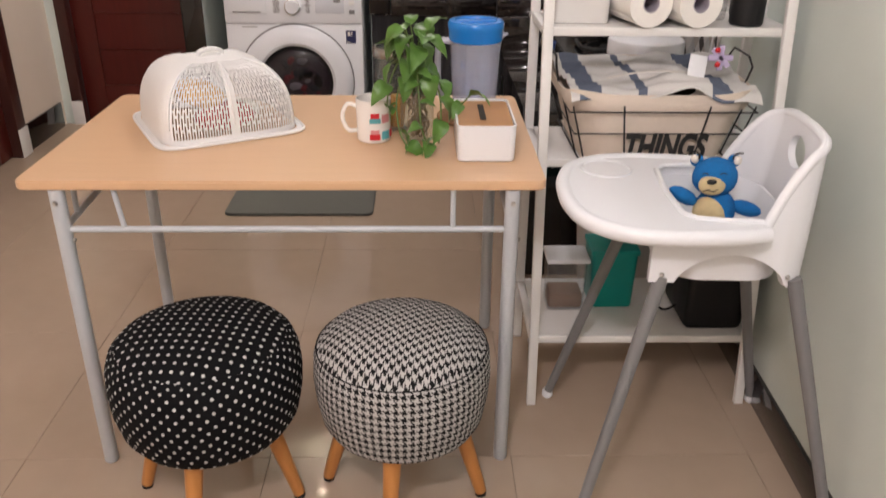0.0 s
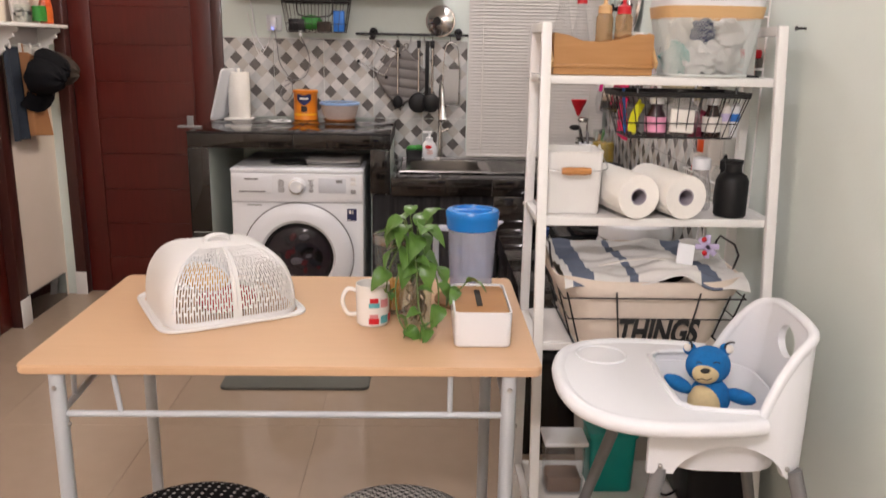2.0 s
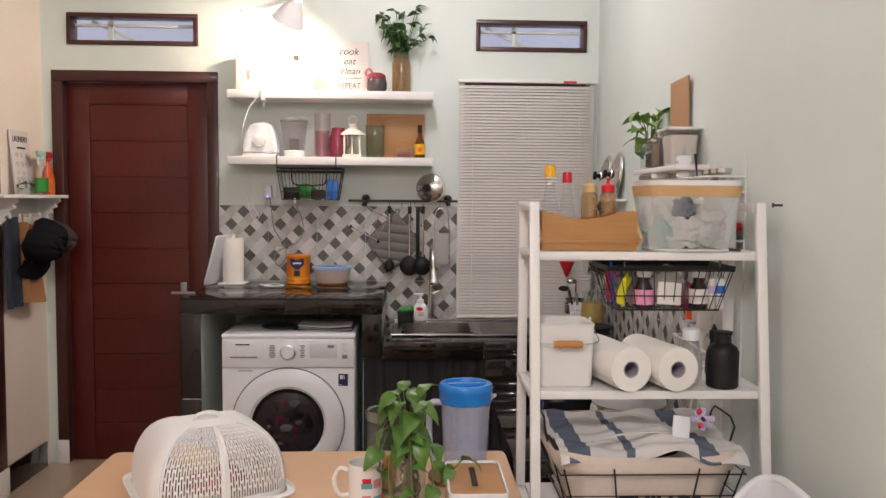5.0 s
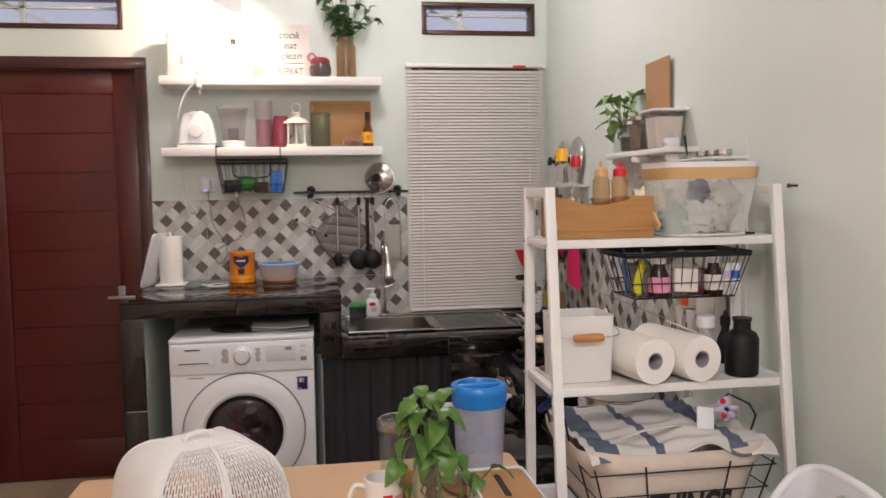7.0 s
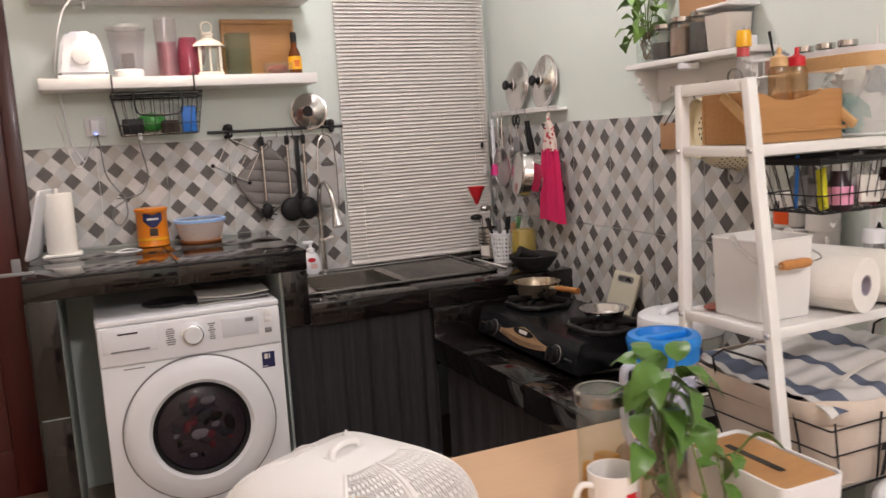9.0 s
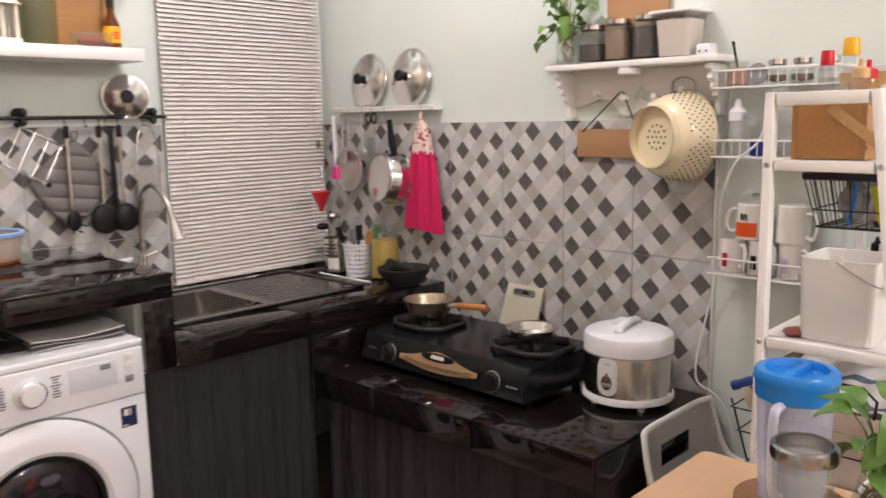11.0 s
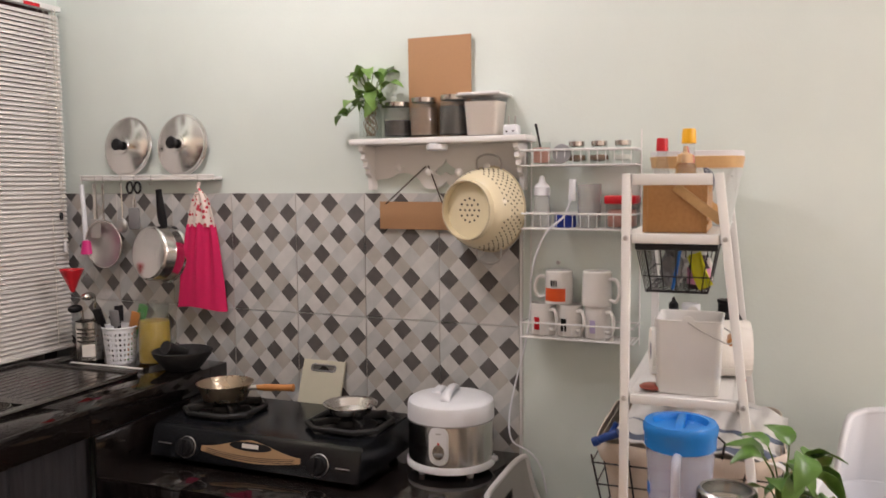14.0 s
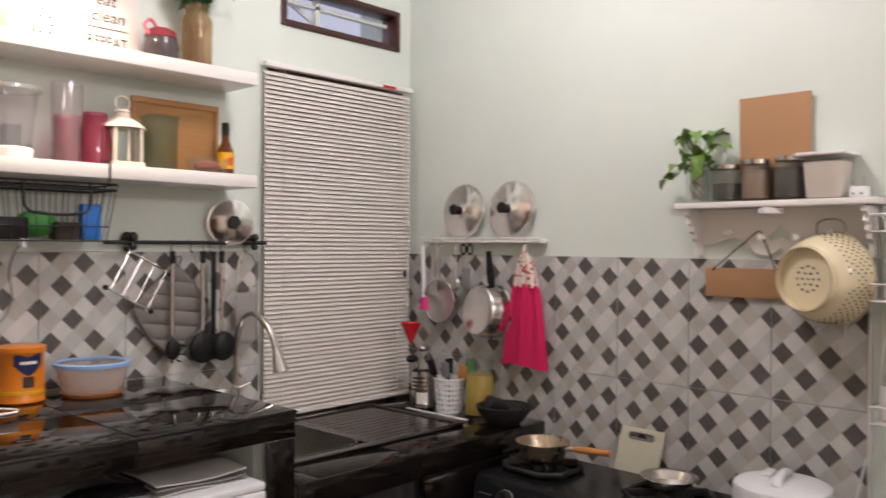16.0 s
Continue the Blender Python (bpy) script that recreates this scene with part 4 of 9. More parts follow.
pothos(pose(0.447, 2.585, TZ), "green pothos cutting in a glass jar of water", 0.040, 0.150,
       [[(-0.02, -0.03, 0.17), (-0.045, -0.06, 0.12), (-0.04, -0.085, 0.05), (-0.02, -0.10, 0.012)],
        [(0.02, -0.03, 0.17), (0.05, -0.055, 0.13), (0.055, -0.075, 0.07), (0.05, -0.09, 0.02)],
        [(0.03, 0.01, 0.16), (0.075, -0.02, 0.10), (0.10, -0.05, 0.10), (0.125, -0.065, 0.13)],
        [(0.00, -0.04, 0.19), (0.005, -0.07, 0.12), (0.01, -0.09, 0.06), (0.025, -0.095, 0.015)],
        [(-0.03, 0.0, 0.19), (-0.06, -0.02, 0.15), (-0.07, -0.04, 0.09)]],
       4, (0.15, 0.270), 0.046, 20)

# high chair
hc = thing("high_chair", pose(1.080, 2.283, 0, 0, 0, -2.8), "white plastic baby high chair with grey legs", "high chair")
for sy in (1, -1):
    for fx, hx in ((-0.288, -0.132), (0.271, 0.112)):
        lg = part("leg", tube([(fx, sy * 0.273, 0.014), (hx + (fx - hx) * 0.05, sy * 0.164, 0.608)], lambda t: 0.0115 + 0.0035 * t, 14), LEG_GREY, hc)
        part("foot_cap", moved(lathe([(0, 0), (0.010, 0), (0.015, 0.006), (0.0145, 0.020), (0.012, 0.024), (0, 0.024)], 14), at(fx, sy * 0.273, 0)), WHITE_PLASTIC, lg)
        part("screw", moved(ball(0.005, n=8), at(hx - 0.012, sy * 0.180, 0.618)), DULL_STEEL, lg)
SX0, SX1, SY, SR = -0.168, 0.148, 0.176, 0.070


def shell_plan(u):
    """The shell's U-shaped plan: along one side, round the back, along the other side."""
    run, arc, back = SX1 - SR - SX0, SR * math.pi / 2, 2 * (SY - SR)
    d = u * (2 * run + 2 * arc + back)
    if d < run:
        return SX0 + d, -SY
    d -= run
    if d < arc:
        a = d / SR
        return SX1 - SR + SR * math.sin(a), -SY + SR - SR * math.cos(a)
    d -= arc
    if d < back:
        return SX1, -SY + SR + d
    d -= back
    if d < arc:
        a = d / SR
        return SX1 - SR + SR * math.cos(a), SY - SR + SR * math.sin(a)
    return SX1 - SR - (d - arc), SY


def ease(t):
    t = min(1.0, max(0.0, t))
    return t * t * (3 - 2 * t)


def shell_low(x, y):
    if x < SX1 - 0.045:
        t = min(1.0, max(0.0, (x + 0.116) / 0.212))
        return 0.600 + 0.062 * math.sin(math.pi * t) ** 0.6
    return 0.592 + 0.050 * math.sqrt(max(0.0, 1 - (y / 0.125) ** 2))


def shell_high(x, y):
    z = 0.702 + 0.178 * ease((x - 0.030) / 0.100) ** 0.9
    return z - 0.030 * min(1.0, abs(y) / SY) ** 3 * ease((x - 0.06) / 0.07)


bm = bmesh.new()
NU, NV = 220, 56
grid = []
for i in range(NU + 1):
    x, y = shell_plan(i / NU)
    lo_, hi_ = shell_low(x, y), shell_high(x, y)
    flare = 0.012 * ease((x - 0.05) / 0.08)
    grid.append([bm.verts.new((x + flare * (j / NV), y * (1 - 0.16 * (j / NV) ** 1.3 * ease((x - 0.02) / 0.1)), lo_ + (hi_ - lo_) * j / NV)) for j in range(NV + 1)])


def hole_at(co):
    return math.hypot(abs(co.y + 0.004) / 0.042, abs(co.z - 0.815) / 0.033) if co.x > 0.1 else 9.0


for i in range(NU):
    for j in range(NV):
        four = (grid[i][j], grid[i + 1][j], grid[i + 1][j + 1], grid[i][j + 1])
        if hole_at((four[0].co + four[2].co) / 2) > 1:
            bm.faces.new(four)
for v in [v for v in bm.verts if not v.link_faces]:
    bm.verts.remove(v)
for v in bm.verts:
    d = hole_at(v.co)
    if d < 1.3 and any(e.is_boundary for e in v.link_edges):
        v.co.y, v.co.z = -0.004 + (v.co.y + 0.004) / d, 0.815 + (v.co.z - 0.815) / d
part("seat_shell", thick(bm, 0.015), WHITE_PLASTIC, hc)
rim = []
for i in range(0, NU + 1, 2):
    x, y = shell_plan(i / NU)
    k = ease((x - 0.02) / 0.1)
    rim.append((x + 0.012 * ease((x - 0.05) / 0.08) - 0.006 * k, y * (1 - 0.16 * k) - math.copysign(0.007, y) * (1 - min(1, max(0, (x - 0.08) / 0.05))), shell_high(x, y) - 0.003))
part("back_rim", tube(rim, 0.0105, 10), WHITE_PLASTIC, hc)
part("seat_pan", tub((-0.128, -0.142, 0.586), (0.112, 0.142, 0.706), 0.005, 1.10, 0.075, 8), WHITE_PLASTIC, hc)
# tray: a rounded slab with a raised lip and an opening for the seat
tray_out = [(0.040, -0.196), (-0.03, -0.214), (-0.15, -0.220), (-0.235, -0.200), (-0.290, -0.150), (-0.315, -0.075), (-0.320, 0.0), (-0.315, 0.075), (-0.290, 0.150), (-0.235, 0.200), (-0.15, 0.220), (-0.03, 0.214), (0.040, 0.196)]
tray_out = [(p.x, p.y) for p in curve([(x, y, 0) for x, y in tray_out], 4)]
tray_in = [(0.040, 0.164), (-0.04, 0.157), (-0.085, 0.150), (-0.105, 0.125), (-0.112, 0.0), (-0.105, -0.125), (-0.085, -0.150), (-0.04, -0.157), (0.040, -0.164)]
bm = bmesh.new()
low = bm.faces.new([bm.verts.new((x, y, 0.706)) for x, y in tray_out + tray_in])
gx = bmesh.ops.extrude_face_region(bm, geom=[low])
bmesh.ops.translate(bm, verts=[v for v in gx["geom"] if isinstance(v, bmesh.types.BMVert)], vec=(0, 0, 0.020))
bmesh.ops.recalc_face_normals(bm, faces=bm.faces)
tray = part("tray", bm, WHITE_PLASTIC, hc)
part("tray_lip", tube([(x, y, 0.7155) for x, y in tray_out], 0.0165, 14), WHITE_PLASTIC, tray)
part("inner_lip", tube([(x, y, 0.7265) for x, y in tray_in], 0.006, 8), WHITE_PLASTIC, tray)
part("cup_rest", moved(tube([(0.055 * math.cos(k * math.pi / 12), 0.055 * math.sin(k * math.pi / 12), 0) for k in range(24)], 0.003, 6, True), at(-0.215, 0.125, 0.7265)), WHITE_PLASTIC, tray)
part("harness_strap", tube(curve([(-0.13, 0.150, 0.70), (-0.12, 0.145, 0.66), (-0.11, 0.150, 0.635), (-0.115, 0.165, 0.615)], 4), 0.008, 6), BLACK_CLOTH, hc, "black harness strap end")

single("plush_toy", join(
    paint(ball(0.060, (0, 0, 0.135), (1.0, 0.92, 0.90), 24), 0), paint(ball(0.058, (0.0, 0, 0.045), (0.95, 0.9, 1.0), 24), 0),
    paint(ball(0.048, (-0.014, -0.022, 0.040), (0.98, 0.85, 1.0), 24), 1), paint(ball(0.034, (-0.010, -0.042, 0.122), (1.05, 0.6, 0.85), 20), 1),
    paint(moved(ball(0.022, n=12), at(-0.082, -0.016, 0.088) @ pose(0, 0, 0, 0, 32) @ Matrix.Diagonal((2.0, 1, 0.95, 1))), 0), paint(moved(ball(0.022, n=12), at(0.080, 0.0, 0.045) @ pose(0, 0, 0, 0, 20) @ Matrix.Diagonal((2.0, 1, 0.95, 1))), 0),
    paint(ball(0.018, (-0.046, 0.010, 0.180), (1, 0.6, 1), 12), 0), paint(ball(0.018, (0.050, 0.010, 0.176), (1, 0.6, 1), 12), 0), paint(ball(0.012, (-0.052, 0.000, 0.186), (0.9, 0.5, 1), 12), 2), paint(ball(0.013, (0.058, 0.002, 0.178), (0.9, 0.5, 1), 12), 2),
    paint(tube(curve([(-0.034, -0.046, 0.152), (-0.027, -0.050, 0.156), (-0.019, -0.052, 0.152)], 3), 0.0016, 5), 3), paint(tube(curve([(0.010, -0.052, 0.152), (0.019, -0.050, 0.155), (0.027, -0.046, 0.150)], 3), 0.0016, 5), 3),
    paint(ball(0.011, (-0.012, -0.061, 0.134), (1.2, 0.7, 0.7), 12), 3),
    paint(tube(curve([(-0.034, -0.056, 0.109), (-0.020, -0.063, 0.113), (-0.010, -0.062, 0.108), (0.004, -0.060, 0.113)], 3), 0.0014, 5), 3),
    paint(tube(curve([(-0.058, 0.0, 0.206), (-0.046, -0.004, 0.204), (-0.040, -0.006, 0.194), (-0.042, -0.006, 0.186)], 3), 0.0028, 6), 3), paint(tube(curve([(0.072, 0.002, 0.196), (0.058, -0.002, 0.197), (0.048, -0.004, 0.190), (0.046, -0.006, 0.181)], 3), 0.0028, 6), 3)),
    [BLUE_FUR, CREAM_FUR, LABEL, INK], pose(1.072, 2.258, 0.660, -8, -7, -14) @ Matrix.Scale(0.76, 4), "blue plush toy animal with cream muzzle and belly", "toy")

# ---- white rack and its things ----
rk = thing("storage_rack", pose(0, 0, 0), "white four-shelf ladder rack against the wall", "rack")
RT = 1.460


def front_y(z):
    return 2.536 + (2.712 - 2.536) * z / RT


def square_bar(a, b, w=0.024, deep=0.018):
    a, b = Vector(a), Vector(b)
    bm = box((-w / 2, -deep / 2, 0), (w / 2, deep / 2, (b - a).length), 0.002)
    d = (b - a).normalized()
    ax = Vector((1, 0, 0))
    ax = (ax - d * ax.dot(d)).normalized() if abs(d.x) < 0.9 else Vector((0, 1, 0))
    m = Matrix((ax, d.cross(ax), d)).transposed().to_4x4()
    m.translation = a
    return moved(bm, m)


RX0, RX1, RY = 0.756, 1.329, 2.895
for x in (RX0, RX1):
    part("front_post", square_bar((x, 2.536, 0), (x, 2.712, RT)), WHITE_METAL, rk)
    part("back_post", square_bar((x, RY, 0), (x, RY, RT)), WHITE_METAL, rk)
    part("top_bar", box((x - 0.0118, 2.724, RT - 0.024), (x + 0.0118, RY - 0.012, RT - 0.0005), 0.002), WHITE_METAL, rk)
SHELVES = (0.199, 0.678, 0.993, 1.336)
for z in SHELVES:
    y = front_y(z) + 0.003
    sh = part("shelf", box((RX0 + 0.012, y + 0.018, z - 0.012), (RX1 - 0.012, RY - 0.010, z - 0.001)), WHITE_LACQUER, rk)
    part("front_edge", box((RX0 + 0.012, y, z - 0.021), (RX1 - 0.012, y + 0.018, z - 0.0005), 0.002), WHITE_METAL, sh)
    part("rear_edge", box((RX0 + 0.012, RY - 0.010, z - 0.021), (RX1 - 0.012, RY + 0.006, z - 0.0005), 0.002), WHITE_METAL, sh)
    for x in (RX0, RX1):
        part("side_bar", box((x - 0.010, front_y(z) + 0.012, z - 0.021), (x + 0.010, RY - 0.012, z - 0.001), 0.002), WHITE_METAL, sh)
        for yy in (front_y(z), RY):
            sx = -0.013 if x == RX0 else 0.013
            part("bolt", moved(lathe([(0, 0), (0.006, 0), (0.004, 0.004), (0, 0.004)], 10), at(x + sx * 0.95, yy, z - 0.010) @ pose(0, 0, 0, 0, 90 if sx > 0 else -90)), DULL_STEEL, sh)

# wooden caddy with bottles
cd = thing("wooden_caddy", pose(0.780, 2.735, 1.336), "bamboo condiment caddy with side handle", "caddy")
prof = [(0, 0.0), (0.245, 0.0), (0.245, 0.098), (0.205, 0.100), (0.17, 0.088), (0.12, 0.080), (0.07, 0.082), (0.035, 0.095), (0, 0.100)]
part("front_panel", prism(prof, 0, 0.010, 0.001), BAMBOO, cd)
part("back_panel", prism(prof, 0.120, 0.130, 0.001), BAMBOO, cd)
for x in (0.0, 0.235):
    part("end_panel", box((x, 0.010, 0.0), (x + 0.010, 0.120, 0.100), 0.001), BAMBOO, cd)
part("base", box((0.010, 0.010, 0.004), (0.235, 0.120, 0.012)), BAMBOO, cd)
part("ledge", box((-0.004, -0.004, 0.018), (0.255, 0.0, 0.026), 0.001), BAMBOO, cd)
for x in (-0.008, 0.246):
    part("handle", moved(box((-0.004, -0.012, -0.008), (0.004, 0.105, 0.012), 0.003), at(x, 0.055, 0.088) @ pose(0, 0, 0, 0, 0, 180) @ pose(0, 0, 0, -38)), BAND_WOOD, cd)


def bottle(name, m, prof, body, label, category, cap=None, cap_mat=None, tag=None, tag_z=(0.02, 0.05), group="", n=24):
    t = thing(name, m, label, category, group)
    part("body", lathe(prof, n), body, t)
    if cap:
        part("cap", lathe(cap, n), cap_mat, t)
    if tag:
        r = max(p[0] for p in prof if tag_z[0] - 0.01 <= p[1] <= tag_z[1] + 0.01) + 0.0006
        part("label", lathe([(r - 0.0005, tag_z[0]), (r, tag_z[0]), (r, tag_z[1]), (r - 0.0005, tag_z[1])], n), tag, t)
    return t


def flask(r, h, neck, shoulder=0.62):
    return [(0, 0), (r * 0.9, 0), (r, 0.006), (r, h * shoulder * 0.6), (r * 0.9, h * shoulder), (neck * 1.05, h * 0.86), (neck, h), (0, h)]


bottle("sauce_bottle", pose(0.806, 2.775, 1.3485), flask(0.026, 0.175, 0.012, 0.5), CLEAR_PLASTIC, "tall clear sauce bottle with yellow cap", "bottle", [(0, 0.205), (0.012, 0.205), (0.014, 0.200), (0.015, 0.174), (0, 0.174)], YELLOW)
bottle("sauce_bottle", pose(0.862, 2.835, 1.3485), flask(0.025, 0.162, 0.011, 0.5), CLEAR_PLASTIC, "tall clear sauce bottle with red cap", "bottle", [(0, 0.189), (0.011, 0.189), (0.012, 0.186), (0.013, 0.161), (0, 0.161)], RED)
for x, capm, lab in ((0.912, BAND_WOOD, "ridged oil dispenser with pale spout"), (0.960, RED, "ridged oil dispenser with red spout")):
    prof = [(0, 0), (0.020, 0)] + [(0.0205 + 0.0012 * (k % 2), 0.006 + k * 0.007) for k in range(18)] + [(0.016, 0.136), (0.016, 0.142), (0, 0.142)]
    bottle("oil_dispenser", pose(x, 2.790, 1.3485), prof, PALE_LIQUID, lab, "bottle", [(0, 0.174), (0.004, 0.173), (0.005, 0.160), (0.012, 0.156), (0.0165, 0.154), (0.0175, 0.136), (0, 0.136)], capm)

# mesh basket with bent-wood band
mb = thing("mesh_basket", pose(1.160, 2.778, 1.336), "pale wire mesh basket with bent wood band", "basket")
bm = bmesh.new()
A0, B0, A1, B1, HH = 0.100, 0.082, 0.124, 0.108, 0.150


def bask(u, v):
    a = 2 * math.pi * u
    ka, kb = A0 + (A1 - A0) * v, B0 + (B1 - B0) * v
    c, s = math.cos(a), math.sin(a)
    return Vector((ka * math.copysign(abs(c) ** 0.5, c), kb * math.copysign(abs(s) ** 0.5, s), 0.004 + HH * v))


N = 140
for k in range(N):
    for sgn in (1, -1):
        put(bm, tube([bask((k + sgn * 18 * q / 8) / N, q / 8) for q in range(9)], 0.0006, 3))
tagged(part("mesh_wall", bm, MESH, mb), "fine diamond wire mesh", kind="stuff")
part("base", moved(prism([(bask(k / 40, 0).x, bask(k / 40, 0).y) for k in range(40)], 0, 0.004), pose(0, 0, 0, 90)), MESH, mb)
part("base_rim", tube([bask(k / 40, 0.0) for k in range(40)], 0.0035, 6, True), MESH, mb)
bm = sheet(lambda u, v: bask(u, 0.90 + 0.18 * v) * 1.0 + Vector((0, 0, 0)), 48, 2)
for v in bm.verts:
    v.co.x, v.co.y = v.co.x * 1.015, v.co.y * 1.015
part("wood_band", thick(bm, 0.005), BAND_WOOD, mb)
part("liner", thick(sheet(lambda u, v: bask(u, 1.04 + 0.13 * v) * 0.985 + Vector((0, 0, 0.002)), 48, 2), 0.003), WHITE_PLASTIC, mb, "white plastic rim")


def crumpled(r, seed, flat=0.75):
    """A crumpled soft pack: a ball pushed in and out by folds."""
    bm_ = ball(r, (0, 0, 0), (1.15, flat, 1.15), 22)
    for v in bm_.verts:
        p = v.co / r
        k = 1 + 0.16 * math.sin(5 * p.x + 3.1 * p.z + seed) + 0.10 * math.sin(9 * p.z - 6 * p.y + 2 * seed) + 0.06 * math.sin(17 * p.x + 11 * p.y + seed)
        v.co *= k
    return bm_


for i, (x, y, z, r, mm) in enumerate(((-0.055, -0.02, 0.04, 0.040, TEAL), (-0.01, -0.028, 0.05, 0.042, CLOTH), (0.045, -0.012, 0.045, 0.040, CLOTH), (-0.012, -0.038, 0.108, 0.026, NAVY), (0.055, -0.02, 0.10, 0.040, CLOTH), (-0.05, -0.01, 0.11, 0.034, LABEL), (0.0, 0.03, 0.06, 0.05, LABEL))):
    single("baby_item", crumpled(r, i), mm, pose(1.160 + x, 2.795 + y, 1.336 + z), ("teal cloth pouch in the mesh basket", "white folded cloth in the mesh basket", "clear plastic bag in the mesh basket", "navy cloth in the mesh basket", "white cloth bundle in the mesh basket", "clear crumpled bag in the mesh basket", "pale pack in the mesh basket")[i], "basket content")
single("dark_tray", box((-0.06, -0.05, 0), (0.06, 0.05, 0.004), 0.0015), BLACK_PLASTIC, pose(1.24, 2.80, 1.3362), "thin black plastic tray on the top shelf", "tray")

# under-shelf wire basket
hb = thing("hanging_basket", pose(1.11, 2.792, 1.184), "black wire basket hanging under a shelf", "wire basket")
X0, X1, Z1 = 0.130, 0.163, 0.112


def hbp(u, v, up):
    k = X0 + (X1 - X0) * up
    return (k * u, (0.070 + 0.020 * up) * v + 0.018, Z1 * up)


for up, r in ((0, 0.0022), (0.33, 0.0016), (1.0, 0.0035)):
    part("hoop", tube([hbp(u, v, up) for u, v in ((-1, -1), (1, -1), (1, 1), (-1, 1))], r, 6, True), BLACK_METAL, hb)
part("top_band", tube([hbp(u, v, 0.94) for u, v in ((-1, -1), (1, -1), (1, 1), (-1, 1))], 0.005, 6, True), BLACK_METAL, hb)
for k in range(12):
    u = -1 + 2 * k / 11
    part("wire", tube([hbp(u, -1, 1), hbp(u, -1, 0), hbp(u, 1, 0), hbp(u, 1, 1)], 0.0014, 5), BLACK_METAL, hb)
for k in range(5):
    v = -0.8 + 1.6 * k / 4
    part("wire", tube([hbp(-1, v, 1), hbp(-1, v, 0), hbp(1, v, 0), hbp(1, v, 1)], 0.0014, 5), BLACK_METAL, hb)
for u in (-0.75, 0.75):
    part("hanger", tube([(u * X1, -0.08, Z1), (u * X1, -0.075, 0.1345), (u * X1, 0.10, 0.1345)], 0.0028, 6), BLACK_METAL, hb)
HZ = 1.1855
single("yellow_packet", moved(thick(sheet(lambda u, v: (0.020 * (2 * u - 1) + 0.012 * v, 0.006 * math.sin(7 * u + 4 * v), 0.085 * v), 10, 12), 0.004), pose(0, 0, 0, 0, 24, 55)), LIME, pose(0.985, 2.742, HZ + 0.012), "yellow printed packet poking out of the basket", "packet")
bottle("pink_bottle", pose(1.052, 2.764, HZ), flask(0.027, 0.082, 0.014), mat("dark_lotion", (0.03, 0.012, 0.018), 0.3), "dark bottle with pink label and white cap", "bottle", [(0, 0.106), (0.017, 0.106), (0.018, 0.082), (0, 0.082)], WHITE_PLASTIC, mat("pale_pink_lotion", (0.72, 0.30, 0.46), 0.35), (0.012, 0.050))
single("plastic_bag", crumpled(0.046, 5, 0.42), MILKY, pose(1.118, 2.768, HZ + 0.052), "clear crumpled plastic bag in the hanging basket", "bag")
single("white_pack", box((-0.032, -0.006, 0), (0.030, 0.006, 0.058), 0.004), LABEL, pose(1.112, 2.740, HZ + 0.012, -6, 4, 3), "white paper pack in the hanging basket", "pack")
single("white_pack", crumpled(0.040, 8, 0.6), CLOTH, pose(1.125, 2.822, HZ + 0.048), "white soft pack of wipes in the hanging basket", "pack")
single("maroon_pack", crumpled(0.028, 2, 0.5), mat("maroon_foil", (0.16, 0.012, 0.035), 0.35, var=0.4), pose(1.162, 2.778, HZ + 0.030), "crumpled maroon foil pack in the hanging basket", "pack")
single("grey_pouch", crumpled(0.036, 4, 0.7), PLAIN_GREY, pose(1.03, 2.825, HZ + 0.048), "grey cloth pouch in the hanging basket", "pouch")
bottle("brown_bottle", pose(1.196, 2.764, HZ), flask(0.024, 0.082, 0.013), mat("dark_amber_glass", (0.018, 0.006, 0.005), 0.12), "small dark medicine bottle with label", "bottle", [(0, 0.104), (0.015, 0.104), (0.0155, 0.081), (0, 0.081)], WHITE_PLASTIC, LABEL, (0.014, 0.052))
for x, mm in ((1.230, LABEL), (1.254, WHITE_PLASTIC)):
    t = thing("ointment_tube", pose(x, 2.764, HZ), "small upright ointment tube in the hanging basket", "tube", "ointment tubes")
    part("tube", lathe([(0, 0), (0.010, 0), (0.010, 0.016), (0.012, 0.020), (0.012, 0.078), (0, 0.090)], 14), mm, t)
    part("band", lathe([(0.0122, 0.040), (0.0125, 0.040), (0.0125, 0.060), (0.0122, 0.060)], 14), BLUE_PACK if x > 1.24 else LILAC, t)
single("pen", lathe([(0, 0), (0.004, 0.008), (0.004, 0.12), (0, 0.122)], 8), BLUE_PACK, pose(0.990, 2.82, HZ, 10, -8), "blue pen standing in the hanging basket", "pen")

# tin box, paper rolls, bottles
bx = thing("tin_box", pose(0.842, 2.768, 0.993), "white enamel tin box with wire and wood handle", "box")
part("body", tub((-0.067, -0.064, 0), (0.067, 0.064, 0.158), 0.0025, 1.06, 0.012, 4), WHITE_METAL, bx)
part("rim", tube([(x, y, 0.158) for x, y in rounded(0.142, 0.1355, 0.012, 3)], 0.0022, 6, True), WHITE_METAL, bx)
part("bail", tube(curve([(-0.074, 0.0, 0.156), (-0.078, -0.035, 0.136), (-0.074, -0.080, 0.116), (0, -0.086, 0.112), (0.074, -0.080, 0.116), (0.078, -0.035, 0.136), (0.074, 0.0, 0.156)], 6), 0.0016, 6), DULL_STEEL, bx)
part("wood_grip", moved(lathe([(0, -0.036), (0.008, -0.036), (0.0105, -0.02), (0.0095, 0), (0.0105, 0.02), (0.008, 0.036), (0, 0.036)], 16), at(0.0, -0.086, 0.112) @ pose(0, 0, 0, 0, 90)), ORANGE_WOOD, bx)
